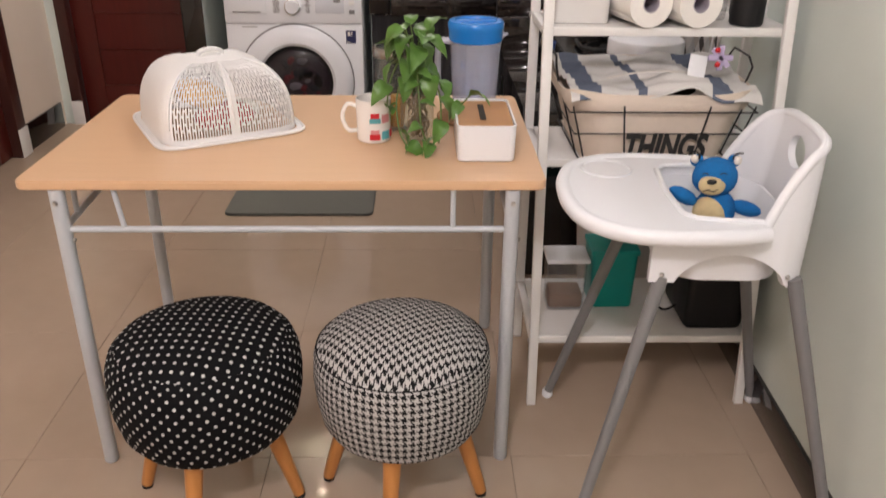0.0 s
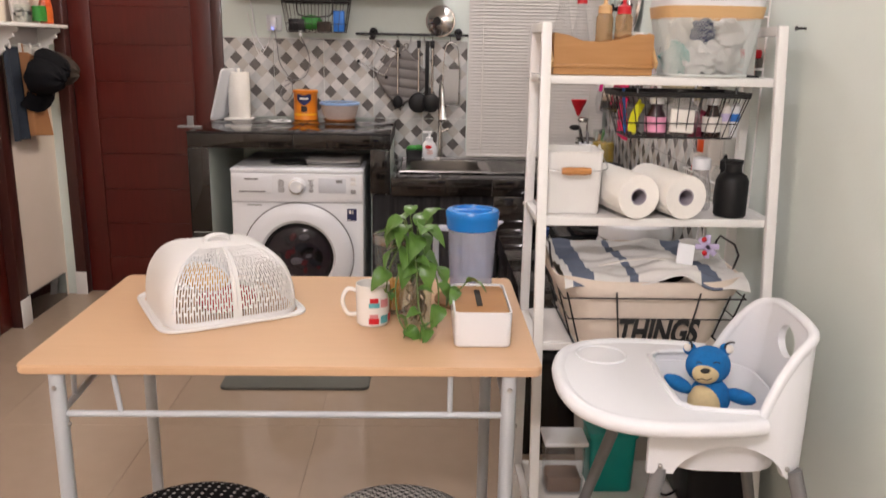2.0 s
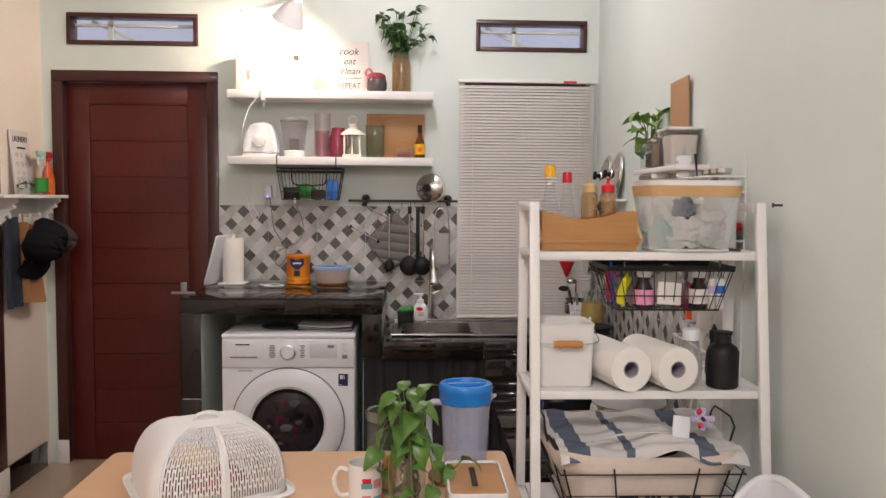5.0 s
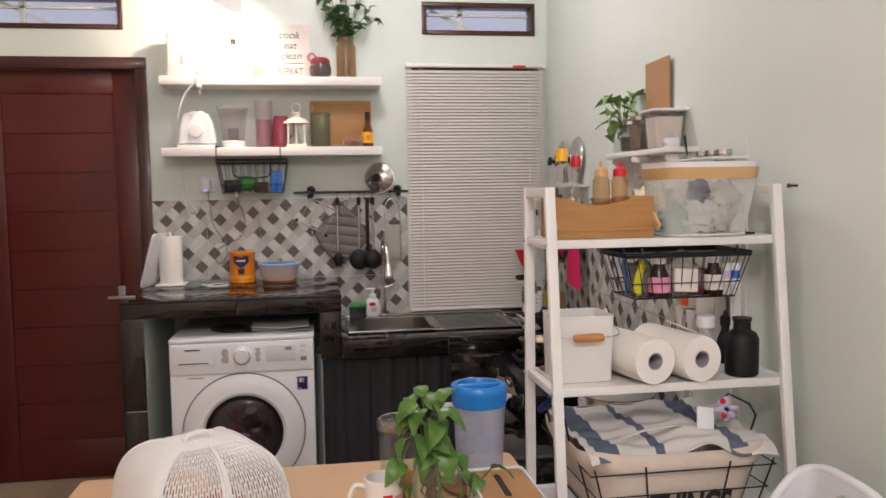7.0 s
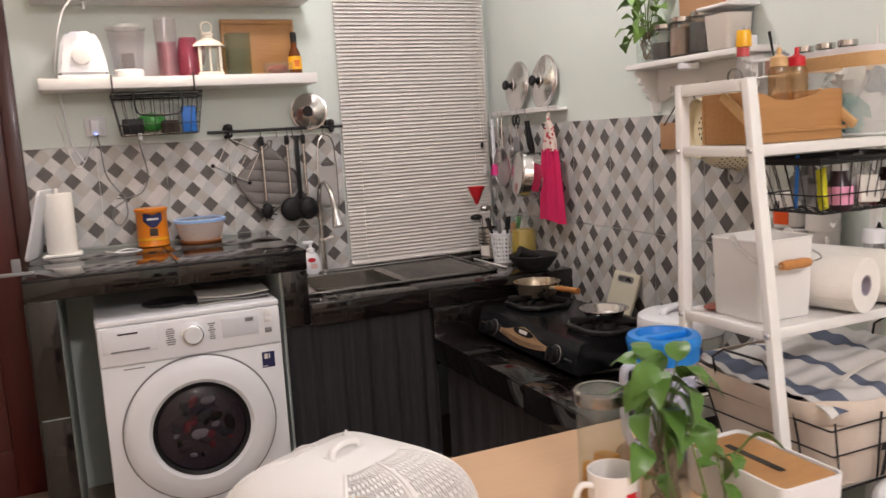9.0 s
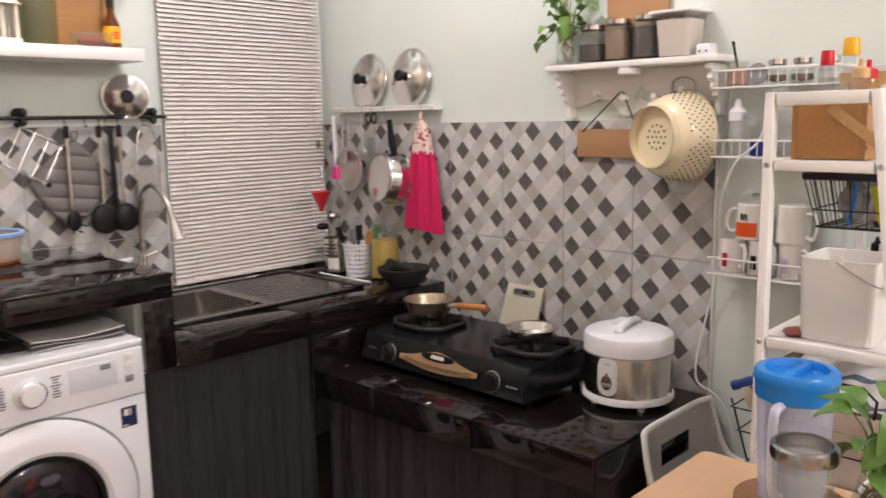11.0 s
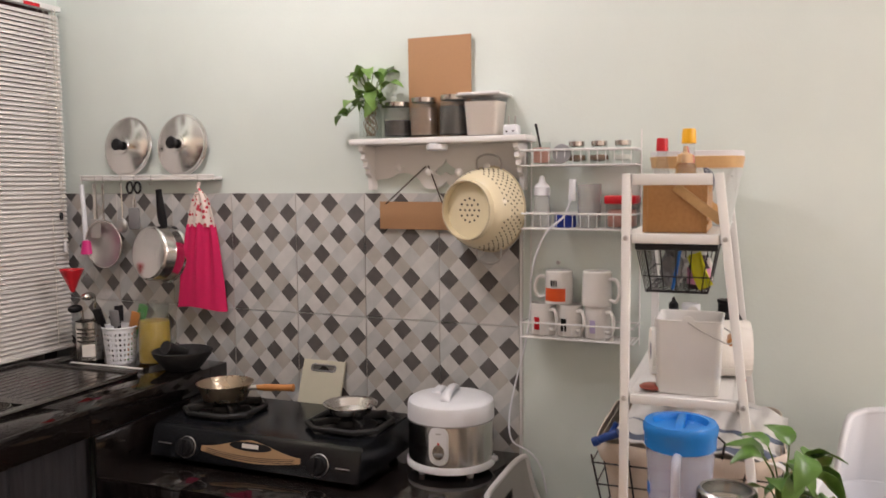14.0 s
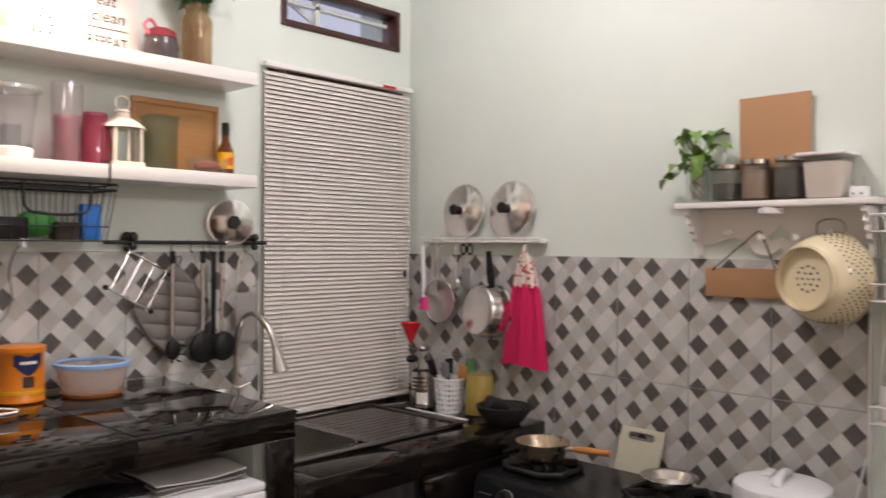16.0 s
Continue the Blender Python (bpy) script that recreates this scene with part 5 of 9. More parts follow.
for x in (-0.0735, 0.0705):
    part("lug", moved(lathe([(0, 0), (0.013, 0), (0.013, 0.003), (0, 0.003)], 14), at(x, 0, 0.156) @ pose(0, 0, 0, 0, 90)), WHITE_METAL, bx)


def paper_roll(m, label, r=0.055, h=0.22, group="paper towel rolls"):
    t = thing("paper_roll", m, label, "paper towel", group)
    part("paper", lathe([(0.021, 0), (r * 0.985, 0), (r, 0.006), (r * 1.005, h / 2), (r, h - 0.006), (r * 0.985, h), (0.021, h), (0.021, 0)], 40), PAPER, t)
    part("core", lathe([(0.018, 0.001), (0.0208, 0.001), (0.0208, h - 0.001), (0.018, h - 0.001), (0.018, 0.001)], 24), CARD_TUBE, t)
    part("loose_sheet", thick(sheet(lambda u, v: ((r + 0.0015) * math.cos(2.2 + 0.6 * u), (r + 0.0015) * math.sin(2.2 + 0.6 * u) + 0.008 * u * u, h * v), 5, 1), 0.0006), PAPER, t)
    return t


paper_roll(pose(0.993, 2.648, 0.993 + 0.0555, -90, 0, 12), "white paper towel roll lying on the shelf")
paper_roll(pose(1.110, 2.648, 0.993 + 0.0555, -90, 0, 12), "second white paper towel roll lying on the shelf")
bottle("black_bottle", pose(1.242, 2.705, 0.993), [(0, 0), (0.036, 0), (0.040, 0.005), (0.0405, 0.09), (0.034, 0.104), (0.021, 0.112), (0.0205, 0.132), (0.023, 0.134), (0.023, 0.142), (0.018, 0.142), (0, 0.140)], BLACK_PLASTIC, "matt black bottle with short wide neck", "bottle")
bottle("pill_jar", pose(1.190, 2.790, 0.993), flask(0.030, 0.105, 0.020), MILKY, "clear plastic jar with white screw cap", "jar", [(0, 0.135), (0.022, 0.135), (0.0235, 0.131), (0.0235, 0.106), (0, 0.104)], WHITE_PLASTIC)
bottle("dropper_bottle", pose(1.270, 2.840, 0.993), flask(0.022, 0.10, 0.010), BLACK_PLASTIC, "slim black bottle with pointed cap", "bottle", [(0, 0.140), (0.003, 0.138), (0.006, 0.128), (0.013, 0.122), (0.013, 0.099), (0, 0.099)], BLACK_PLASTIC)
single("sachet", moved(ball(0.03, scale=(1, 0.8, 0.25), n=10), at(0, 0, 0.008)), mat("brown_sachet", (0.25, 0.06, 0.04), 0.4, var=0.4), pose(0.795, 2.845, 0.993), "crumpled brown snack sachet on the shelf", "sachet")

# wire basket with canvas liner
tbk = thing("canvas_basket", pose(1.030, 2.735, 0.678), "black wire basket with cream canvas liner lettered THINGS", "basket")


def cb(u, v, z):
    k = z / 0.235
    return (u * (0.180 + 0.068 * k), v * (0.180 + 0.034 * k) + 0.035, z)


def liner(u, z, grow=1.0):
    a = 2 * math.pi * u
    c, s = math.cos(a), math.sin(a)
    x, y, zz = cb(math.copysign(abs(c) ** 0.4, c) * 0.985 * grow, math.copysign(abs(s) ** 0.4, s) * 0.97 * grow, z)
    return (x, y + 0.003 * math.sin(7 * a), zz + 0.004 * math.sin(5 * a) * (z > 0.1))


part("liner", thick(sheet(lambda u, v: liner(u, 0.004 + 0.166 * v), 64, 8), 0.002), CANVAS, tbk)
part("liner_floor", box((-0.178, -0.138, 0.003), (0.178, 0.208, 0.006)), CANVAS, tbk)
part("folded_hem", thick(sheet(lambda u, v: liner(u, 0.180 - 0.050 * v, 1.035 + 0.02 * math.sin(3.1 * v)), 64, 4), 0.003), CANVAS, tbk)
for z, r in ((0.004, 0.003), (0.080, 0.002), (0.135, 0.002)):
    part("hoop", tube([cb(u * 1.02, v * 1.02, z) for u, v in ((-1, -1), (1, -1), (1, 1), (-1, 1))], r, 6, True), BLACK_METAL, tbk)
for k in (-0.95, -0.42, 0.48, 0.95):
    for v in (-1, 1):
        part("wire", tube([cb(k * 1.02, v * 1.02, 0.004), cb(k * 1.02, v * 1.02, 0.150)], 0.0022, 6), BLACK_METAL, tbk)
for u in (-1, 1):
    part("handle", tube([cb(u * 1.02, -0.35, 0.15), cb(u * 1.0, -0.38, 0.215), (u * 0.240, -0.020, 0.236), (u * 0.240, 0.085, 0.236), cb(u * 1.0, 0.38, 0.215), cb(u * 1.02, 0.40, 0.15)], 0.0028, 6), BLACK_METAL, tbk)
    for v in (-0.6, 0.6):
        part("wire", tube([cb(u * 1.02, v, 0.004), cb(u * 1.02, v, 0.150)], 0.0022, 6), BLACK_METAL, tbk)
lett = moved(words("THINGS", 0.093, 0.0008, 0.18, 0.0035), Matrix.Diagonal((0.60, 1, 1.0, 1)))
part("lettering", lett, INK, tbk, "bold black word on the canvas", at(0.013, cb(0, -1, 0.03)[1] - 0.005, 0.016) @ pose(0, 0, 0, 7))

# striped cloth heaped on the basket
cl = thing("striped_cloth", pose(1.030, 2.712, 0.855), "crumpled white cotton cloth with blue stripes", "cloth")


def heap(u, v):
    fold = 0.022 * math.sin(2.4 * v + 0.6) + 0.010 * math.sin(7 * v)
    x, y = -0.225 + 0.455 * u + fold * (1 - 0.7 * abs(2 * u - 1)), -0.150 + 0.365 * v
    peak = math.exp(-((u - 0.56) / 0.17) ** 2) * (1 - 0.55 * v)
    z = 0.026 * peak + 0.005 * math.sin(8 * u + 6 * v + 1) + 0.004 * math.sin(23 * u - 13 * v) + 0.003 * math.sin(41 * v + 6 * u) + 0.016 * v - 0.002
    z -= 0.020 * max(0.0, 0.10 - v) / 0.10 * (1 - peak)
    return (x, y + 0.008 * math.sin(7 * u) + 0.018 * (u - 0.5) ** 2, z)


bm = sheet(heap, 72, 48)
bm.verts.index_update()
for f in bm.faces:
    c = f.calc_center_median()
    v_ = (c.y + 0.150) / 0.365
    u_ = (c.x + 0.225) / 0.455
    for _ in range(6):
        fold = 0.022 * math.sin(2.4 * v_ + 0.6) + 0.010 * math.sin(7 * v_)
        u_ = (c.x + 0.225 - fold * (1 - 0.7 * abs(2 * u_ - 1))) / 0.455
        v_ = (c.y + 0.150 - 0.008 * math.sin(7 * u_) - 0.018 * (u_ - 0.5) ** 2) / 0.365
    col = int(u_ * 72)
    f.material_index = 1 if (3 <= col < 11 or 24 <= col < 27 or 51 <= col < 60) else 0
part("fabric", thick(bm, 0.0025), [CLOTH, CLOTH_BLUE], cl)
dm = thing("pacifier_clip", pose(1.120, 2.650, 0.876), "white and lilac plastic toy clip on the cloth", "toy")
part("strap", thick(sheet(lambda u, v: (-0.22 + 0.22 * u, -0.03 + 0.05 * u + 0.012 * v, 0.004 + 0.012 * math.sin(3 * u)), 14, 1), 0.0015), LABEL, dm)
part("plate", moved(box((-0.022, -0.003, 0), (0.022, 0.003, 0.055), 0.003), pose(0, 0, 0, -20, 10)), WHITE_PLASTIC, dm)
part("star", join(*[moved(box((-0.030, -0.005, -0.007), (0.030, 0.005, 0.007), 0.003), at(0.060, 0.015, 0.045) @ pose(0, 0, 0, 0, 45 * k)) for k in range(3)]), LILAC, dm)
for x, z in ((0.048, 0.065), (0.052, 0.030)):
    part("red_dot", ball(0.007, (x, 0.008, z), n=8), RED, dm)
ch = thing("crumpled_pack", pose(0.90, 2.80, 0.818), "dark brown paper pack inside the basket", "pack")
part("pack", join(ball(0.07, (0.06, 0, 0), (1.4, 0.8, 0.5), 14), ball(0.06, (0.20, 0.0, -0.005), (1.3, 0.8, 0.5), 14)), BROWN_CLOTH, ch)
single("toothpaste_tube", join(tube([(0, 0.020, -0.010), (0, -0.006, 0.004), (0, -0.040, 0.020)], lambda q: 0.011 + 0.004 * q, 10), tube([(0, 0.034, -0.017), (0, 0.018, -0.009)], 0.014, 10), tube([(0.010, -0.020, 0.020), (0.012, -0.034, 0.046)], 0.008, 8)), mat("deep_blue_tube", (0.010, 0.045, 0.22), 0.35), pose(0.806, 2.945, 0.872) @ Matrix.Scale(0.75, 4), "small deep blue tube lying on the basket edge", "tube")

# bottom shelf
cc = thing("clear_canister", pose(0.862, 2.745, 0.199), "clear plastic food canister with brown powder", "canister")
part("body", tub((-0.052, -0.042, 0), (0.052, 0.042, 0.150), 0.002, 1.06, 0.012, 4), CLEAR_PLASTIC, cc)
part("lid", moved(box((-0.060, -0.050, 0), (0.060, 0.050, 0.014), 0.005), at(0, 0, 0.148)), WHITE_PLASTIC, cc)
part("powder", box((-0.047, -0.037, 0.004), (0.047, 0.037, 0.052), 0.008), COCOA, cc)
tl = thing("teal_container", pose(0.995, 2.775, 0.199), "tall teal plastic container with teal lid", "container")
part("body", tub((-0.060, -0.055, 0), (0.060, 0.055, 0.165), 0.003, 1.08, 0.015, 4), TEAL, tl)
part("lid", box((-0.068, -0.062, 0.163), (0.068, 0.062, 0.180), 0.006), TEAL, tl)
ap = thing("black_appliance", pose(1.245, 2.665, 0.199), "boxy black kitchen appliance with cable", "appliance")
part("body", box((-0.078, -0.075, 0), (0.082, 0.135, 0.24), 0.02, 3), BLACK_PLASTIC, ap)
part("cable", tube(curve([(-0.07, 0.02, 0.03), (-0.12, -0.01, 0.03), (-0.15, 0.0, 0.06), (-0.13, 0.02, 0.10), (-0.155, 0.03, 0.14)], 6), 0.0035, 6), BLACK_PLASTIC, ap)

# ---- things on the right-hand wall ----
# lid rail with hooks
RS, RZ = 1.215, 1.470
lr = thing("ledge_rail", on_right(RS, RZ), "narrow white ledge with small metal hooks", "rail")
part("ledge", box((-0.315, -0.050, -0.012), (0.312, -0.002, 0.0), 0.003), WHITE_LACQUER, lr)
part("lip", box((-0.315, -0.052, 0.0), (0.312, -0.047, 0.008), 0.002), WHITE_LACQUER, lr)


def hook(x, drop=0.022):
    part("hook", tube(curve([(x, -0.045, 0.004), (x, -0.056, 0.004), (x, -0.056, -0.010), (x, -0.052, -drop), (x, -0.060, -drop - 0.007), (x, -0.066, -drop)], 4), 0.0014, 6), DULL_STEEL, lr)


HOOKS = (-0.298, -0.235, -0.195, -0.105, -0.045, 0.035, 0.245)
for hx in HOOKS:
    hook(hx)


def pot_lid(m, r, label, group):
    t = thing("saucepan_cover", m, label, "pot lid", group)
    part("dome", lathe([(r, 0), (r * 1.015, 0.003), (r * 1.0, 0.006), (r * 0.93, 0.007), (r * 0.915, 0.012), (r * 0.80, 0.018), (r * 0.5, 0.028), (r * 0.30, 0.033), (r * 0.28, 0.037), (0.016, 0.041), (0, 0.041), (0, 0.036), (r * 0.5, 0.025), (r * 0.95, 0.004), (r, 0)], 44), POLISHED, t)
    part("knob", lathe([(0, 0.041), (0.010, 0.041), (0.010, 0.050), (0.021, 0.054), (0.022, 0.064), (0.018, 0.068), (0, 0.068)], 20), BLACK_PLASTIC, t)
    return t


pot_lid(on_right(1.318, RZ + 0.112, -0.014) @ pose(0, 0, 0, 83), 0.110, "polished steel pot lid with black knob", "lids leaning on the ledge")
pot_lid(on_right(1.066, RZ + 0.113, -0.014) @ pose(0, 0, 0, 83), 0.111, "larger polished steel pot lid with black knob", "lids leaning on the ledge")


def hanging(name, x, label, category):
    return thing(name, on_right(RS - x, RZ - 0.026, -0.058), label, category)


t = hanging("bottle_brush", HOOKS[0], "long white and pink bottle brush in film", "brush")
part("handle", tube([(0.0, 0, 0.0), (0.012, 0, -0.225)], lambda q: 0.0075 + 0.003 * q, 10), WHITE_PLASTIC, t)
part("collar", moved(lathe([(0, 0), (0.024, 0), (0.016, 0.05), (0, 0.055)], 14), at(0.014, 0, -0.262)), MAGENTA, t)
part("brush_head", moved(lathe([(0, 0), (0.020, 0.01), (0.030, 0.05), (0.026, 0.09), (0.018, 0.12), (0, 0.12)], 16), at(0.030, -0.01, -0.382) @ pose(0, 0, 0, 0, -12)), CLEAR_PLASTIC, t)
t = hanging("strainer", HOOKS[2], "round wire mesh strainer with steel handle", "strainer")
part("handle", tube([(0, 0, 0), (0.0, 0, -0.135)], 0.004, 8), STEEL, t)
part("hoop", tube([(0.088 * math.cos(k * math.pi / 18), -0.006, -0.222 + 0.088 * math.sin(k * math.pi / 18)) for k in range(36)], 0.003, 6, True), STEEL, t)
part("mesh_bowl", moved(thick(sheet(lambda u, v: (0.087 * v * math.cos(2 * math.pi * u), 0.030 * (1 - v * v), 0.087 * v * math.sin(2 * math.pi * u)), 32, 6), 0.001), at(0, -0.004, -0.222)), DULL_STEEL, t)
t = hanging("spatula", HOOKS[1], "steel spatula with plain handle", "spatula")
part("handle", join(box((-0.008, -0.003, -0.13), (0.008, 0.003, 0.004), 0.002)), STEEL, t)
part("blade", box((-0.026, -0.002, -0.20), (0.026, 0.0, -0.13), 0.002), DULL_STEEL, t)
t = hanging("small_strainer", HOOKS[3], "small wire tea strainer on its hook", "strainer")
part("handle", tube([(0, 0, 0), (0.002, 0, -0.125)], 0.0025, 6), STEEL, t)
part("mesh_bowl", ball(0.028, (0.002, -0.004, -0.152), (1, 0.5, 1), 14), DULL_STEEL, t)
t = hanging("kitchen_scissors", HOOKS[4], "kitchen scissors with black handles", "scissors")
for sx in (-1, 1):
    part("grip", tube([(sx * 0.018 + 0.014 * math.cos(k * math.pi / 8), 0, -0.012 + 0.020 * math.sin(k * math.pi / 8)) for k in range(16)], 0.004, 8, True), BLACK_PLASTIC, t)
    part("blade", prism([(sx * 0.010, -0.028), (sx * 0.002, -0.06), (sx * -0.004, -0.125), (sx * -0.010, -0.06)], -0.0015 * sx, 0.0, 0), STEEL, t)
part("sheath", box((-0.026, -0.006, -0.165), (0.024, 0.004, -0.085), 0.005), PLAIN_GREY, t)
t = thing("saucepan", on_right(RS - 0.092, RZ - 0.280, -0.030) @ pose(0, 0, 0, 0, 0, -11), "polished steel saucepan with black handle hung up", "saucepan")
part("pan", moved(lathe([(0, 0.092), (0.086, 0.092), (0.094, 0.088), (0.098, 0.080), (0.098, 0.046), (0.0990, 0.044), (0.098, 0.042), (0.098, 0.008), (0.105, 0.003), (0.099, 0.0), (0.094, 0.006), (0.094, 0.080), (0, 0.088)], 44), pose(0, -0.008, 0, 83, 0, 0)), POLISHED, t)
part("handle", tube(curve([(-0.006, -0.020, 0.098), (-0.005, -0.030, 0.14), (-0.003, -0.042, 0.235)], 6), lambda q: 0.011 + 0.005 * math.sin(3.14 * min(1, q * 1.1)), 12), BLACK_PLASTIC, t)
part("ferrule", tube([(-0.006, -0.018, 0.090), (-0.006, -0.024, 0.118)], 0.008, 10), STEEL, t)
t = thing("hand_towel", on_right(RS - 0.256, RZ - 0.050, -0.040), "hot pink hand towel with floral top", "towel")


def skirt(u, v):
    w = 0.062 + (0.108 - 0.062) * v ** 0.8
    x = -w + 2 * w * u
    return (x + 0.006 * v - 0.012 * v, -0.016 - 0.014 * math.cos((u - 0.5) * 3) - 0.007 * math.sin(u * 15 + 1.4 * v) * (0.25 + 0.75 * (1 - v)) - 0.004 * math.sin(u * 31 + 2 * v) * (1 - v), -0.118 - 0.300 * v + 0.006 * math.sin(5 * u) * v)


part("towel_cloth", thick(sheet(skirt, 44, 10), 0.004), PINK, t)
part("floral_top", thick(sheet(lambda u, v: ((-0.016 - 0.046 * v ** 0.55) * (1 - 2 * u), -0.020 - 0.010 * math.sin(3.14 * u) - 0.003 * math.sin(20 * u), -0.004 - 0.122 * v), 20, 6), 0.003), FLORAL, t)
part("tie", tube(curve([(0, -0.02, 0.03), (-0.006, -0.022, 0.01), (0.006, -0.024, -0.006), (-0.012, -0.03, -0.012)], 4), 0.006, 8), FLORAL, t)

# scalloped shelf
ws = thing("scalloped_shelf", on_right(0.043, 1.580), "whitewashed wooden shelf with scalloped apron and pegs", "shelf")
part("board", box((-0.288, -0.112, -0.018), (0.290, 0.0, 0.0), 0.004), WHITE_LACQUER, ws)


def apron_half(side):
    """Half of the apron: arches below, half of the spade-shaped cut-out at its middle."""
    spade = [(0, -0.062), (0.005, -0.074), (0.016, -0.084), (0.030, -0.092), (0.036, -0.101), (0.032, -0.110), (0.022, -0.114), (0.010, -0.111), (0, -0.104)]
    low = [(0, -0.133), (0.008, -0.142), (0.020, -0.150), (0.036, -0.157), (0.056, -0.157), (0.072, -0.151), (0.084, -0.138), (0.094, -0.124), (0.110, -0.113), (0.130, -0.107), (0.150, -0.105), (0.172, -0.110), (0.190, -0.118), (0.210, -0.124), (0.232, -0.125), (0.245, -0.128), (0.245, -0.160), (0.262, -0.160)]
    pts = [(0.262, -0.019), (0, -0.019), *spade, *low]
    return prism([(side * x, z) for x, z in (pts if side < 0 else pts[::-1])], -0.014, -0.002)


for side in (-1, 1):
    part("apron", apron_half(side), WHITE_LACQUER, ws)
for x in (-0.262, 0.246):
    br = [(-0.006, -0.020), (-0.095, -0.020), (-0.100, -0.035), (-0.080, -0.045), (-0.088, -0.062), (-0.066, -0.070), (-0.072, -0.086), (-0.050, -0.094), (-0.054, -0.108), (-0.036, -0.118), (-0.034, -0.160), (-0.006, -0.160)]
    part("bracket", moved(prism(br, 0, 0.016, 0.0015), at(x + 0.016, 0, 0) @ pose(0, 0, 0, 0, 0, 90)), WHITE_LACQUER, ws)
for x in (-0.150, -0.048, 0.053, 0.144):
    part("peg", moved(lathe([(0, 0), (0.006, 0), (0.005, 0.014), (0.011, 0.020), (0.011, 0.028), (0.006, 0.032), (0, 0.033)], 14), at(x, -0.014, -0.090 if abs(x) > 0.1 else -0.104) @ pose(0, 0, 0, 90)), WHITE_LACQUER, ws)
part("push_light", moved(lathe([(0, 0), (0.028, 0), (0.034, -0.004), (0.033, -0.018), (0.028, -0.022), (0, -0.022)], 24), at(0.0, -0.080, -0.018)), WHITE_PLASTIC, ws)

WSZ = 1.5805
pothos(on_right(0.280, WSZ, -0.060), "small pothos cutting in a glass jar on the shelf", 0.036, 0.105, [[(-0.03, -0.01, 0.11), (-0.06, -0.02, 0.09), (-0.075, -0.02, 0.075)]], 11, (0.10, 0.225), 0.058, 24, 8, PALE)
for k, (s, r, h, fill, fh, lab) in enumerate(((0.185, 0.044, 0.112, COFFEE, 0.055, "glass jar half full of dark coffee"), (0.095, 0.043, 0.122, COCOA, 0.092, "glass jar of brown cocoa powder"), (-0.003, 0.045, 0.126, COFFEE, 0.098, "glass jar full of dark beans"))):
    t = thing("mason_jar", on_right(s, WSZ, -0.058), lab + ", steel screw lid", "jar", "mason jars on the shelf")
    part("glass", lathe([(0, 0), (r * 0.94, 0), (r, 0.006), (r, h * 0.74), (r * 0.84, h * 0.86), (r * 0.84, h * 0.95), (r * 0.80, h * 0.95), (r * 0.80, h * 0.86), (r * 0.95, h * 0.73), (r * 0.95, 0.008), (0, 0.006)], 32), GLASS, t)
    part("contents", lathe([(0, 0.008), (r * 0.93, 0.008), (r * 0.93, min(fh, h * 0.73)), (0, min(fh, h * 0.73) + 0.004)], 28), fill, t)
    part("lid", lathe([(r * 0.86, h * 0.88), (r * 0.90, h * 0.88), (r * 0.91, h * 0.99), (r * 0.87, h), (0, h)], 32), STEEL, t)
t = thing("food_container", on_right(-0.105, WSZ, -0.058), "clear plastic food container with pale grain and white lid", "container")
part("body", tub((-0.048, -0.045, 0), (0.048, 0.045, 0.118), 0.002, 1.18, 0.014, 4), CLEAR_PLASTIC, t)
part("grain", moved(tub((-0.045, -0.042, 0.003), (0.045, 0.042, 0.100), 0.03, 1.15, 0.014, 4), at(0, 0, 0)), RICE, t)
part("grain_top", box((-0.044, -0.041, 0.086), (0.044, 0.041, 0.098), 0.004), RICE, t)
part("lid", box((-0.066, -0.062, 0.117), (0.066, 0.058, 0.126), 0.004), SOFT_WHITE, t)
t = thing("plug_adapter", on_right(-0.192, WSZ, -0.070), "white mains plug adapter with two pins", "plug")
part("body", box((-0.022, -0.020, 0), (0.022, 0.020, 0.030), 0.006), WHITE_PLASTIC, t)
for x in (-0.010, 0.010):
    part("pin", rod((x, 0, 0.03), (x, 0, 0.056), 0.0024, 8), DULL_STEEL, t)
    part("socket_hole", moved(lathe([(0, 0), (0.003, 0), (0.003, 0.001), (0, 0.001)], 8), at(x, -0.0205, 0.010) @ pose(0, 0, 0, 90)), HOLE, t)
single("brown_board", box((-0.105, -0.006, 0), (0.105, 0.0, 0.312), 0.001), MDF, on_right(0.061, WSZ, -0.008) @ pose(0, 0, 0, 1.0), "plain brown fibreboard standing on the shelf", "board")
t = thing("hanging_sign", on_right(0.150, 1.295, -0.014), "plain brown wooden sign hung by a cord", "sign")
part("board", box((-0.122, -0.006, 0), (0.122, 0.0, 0.088), 0.0015), MDF, t)
part("cord", tube([(-0.10, -0.007, 0.080), (0.05, -0.026, 0.198), (0.06, -0.026, 0.200), (0.10, -0.007, 0.08)], 0.002, 6), BROWN_CLOTH, t)

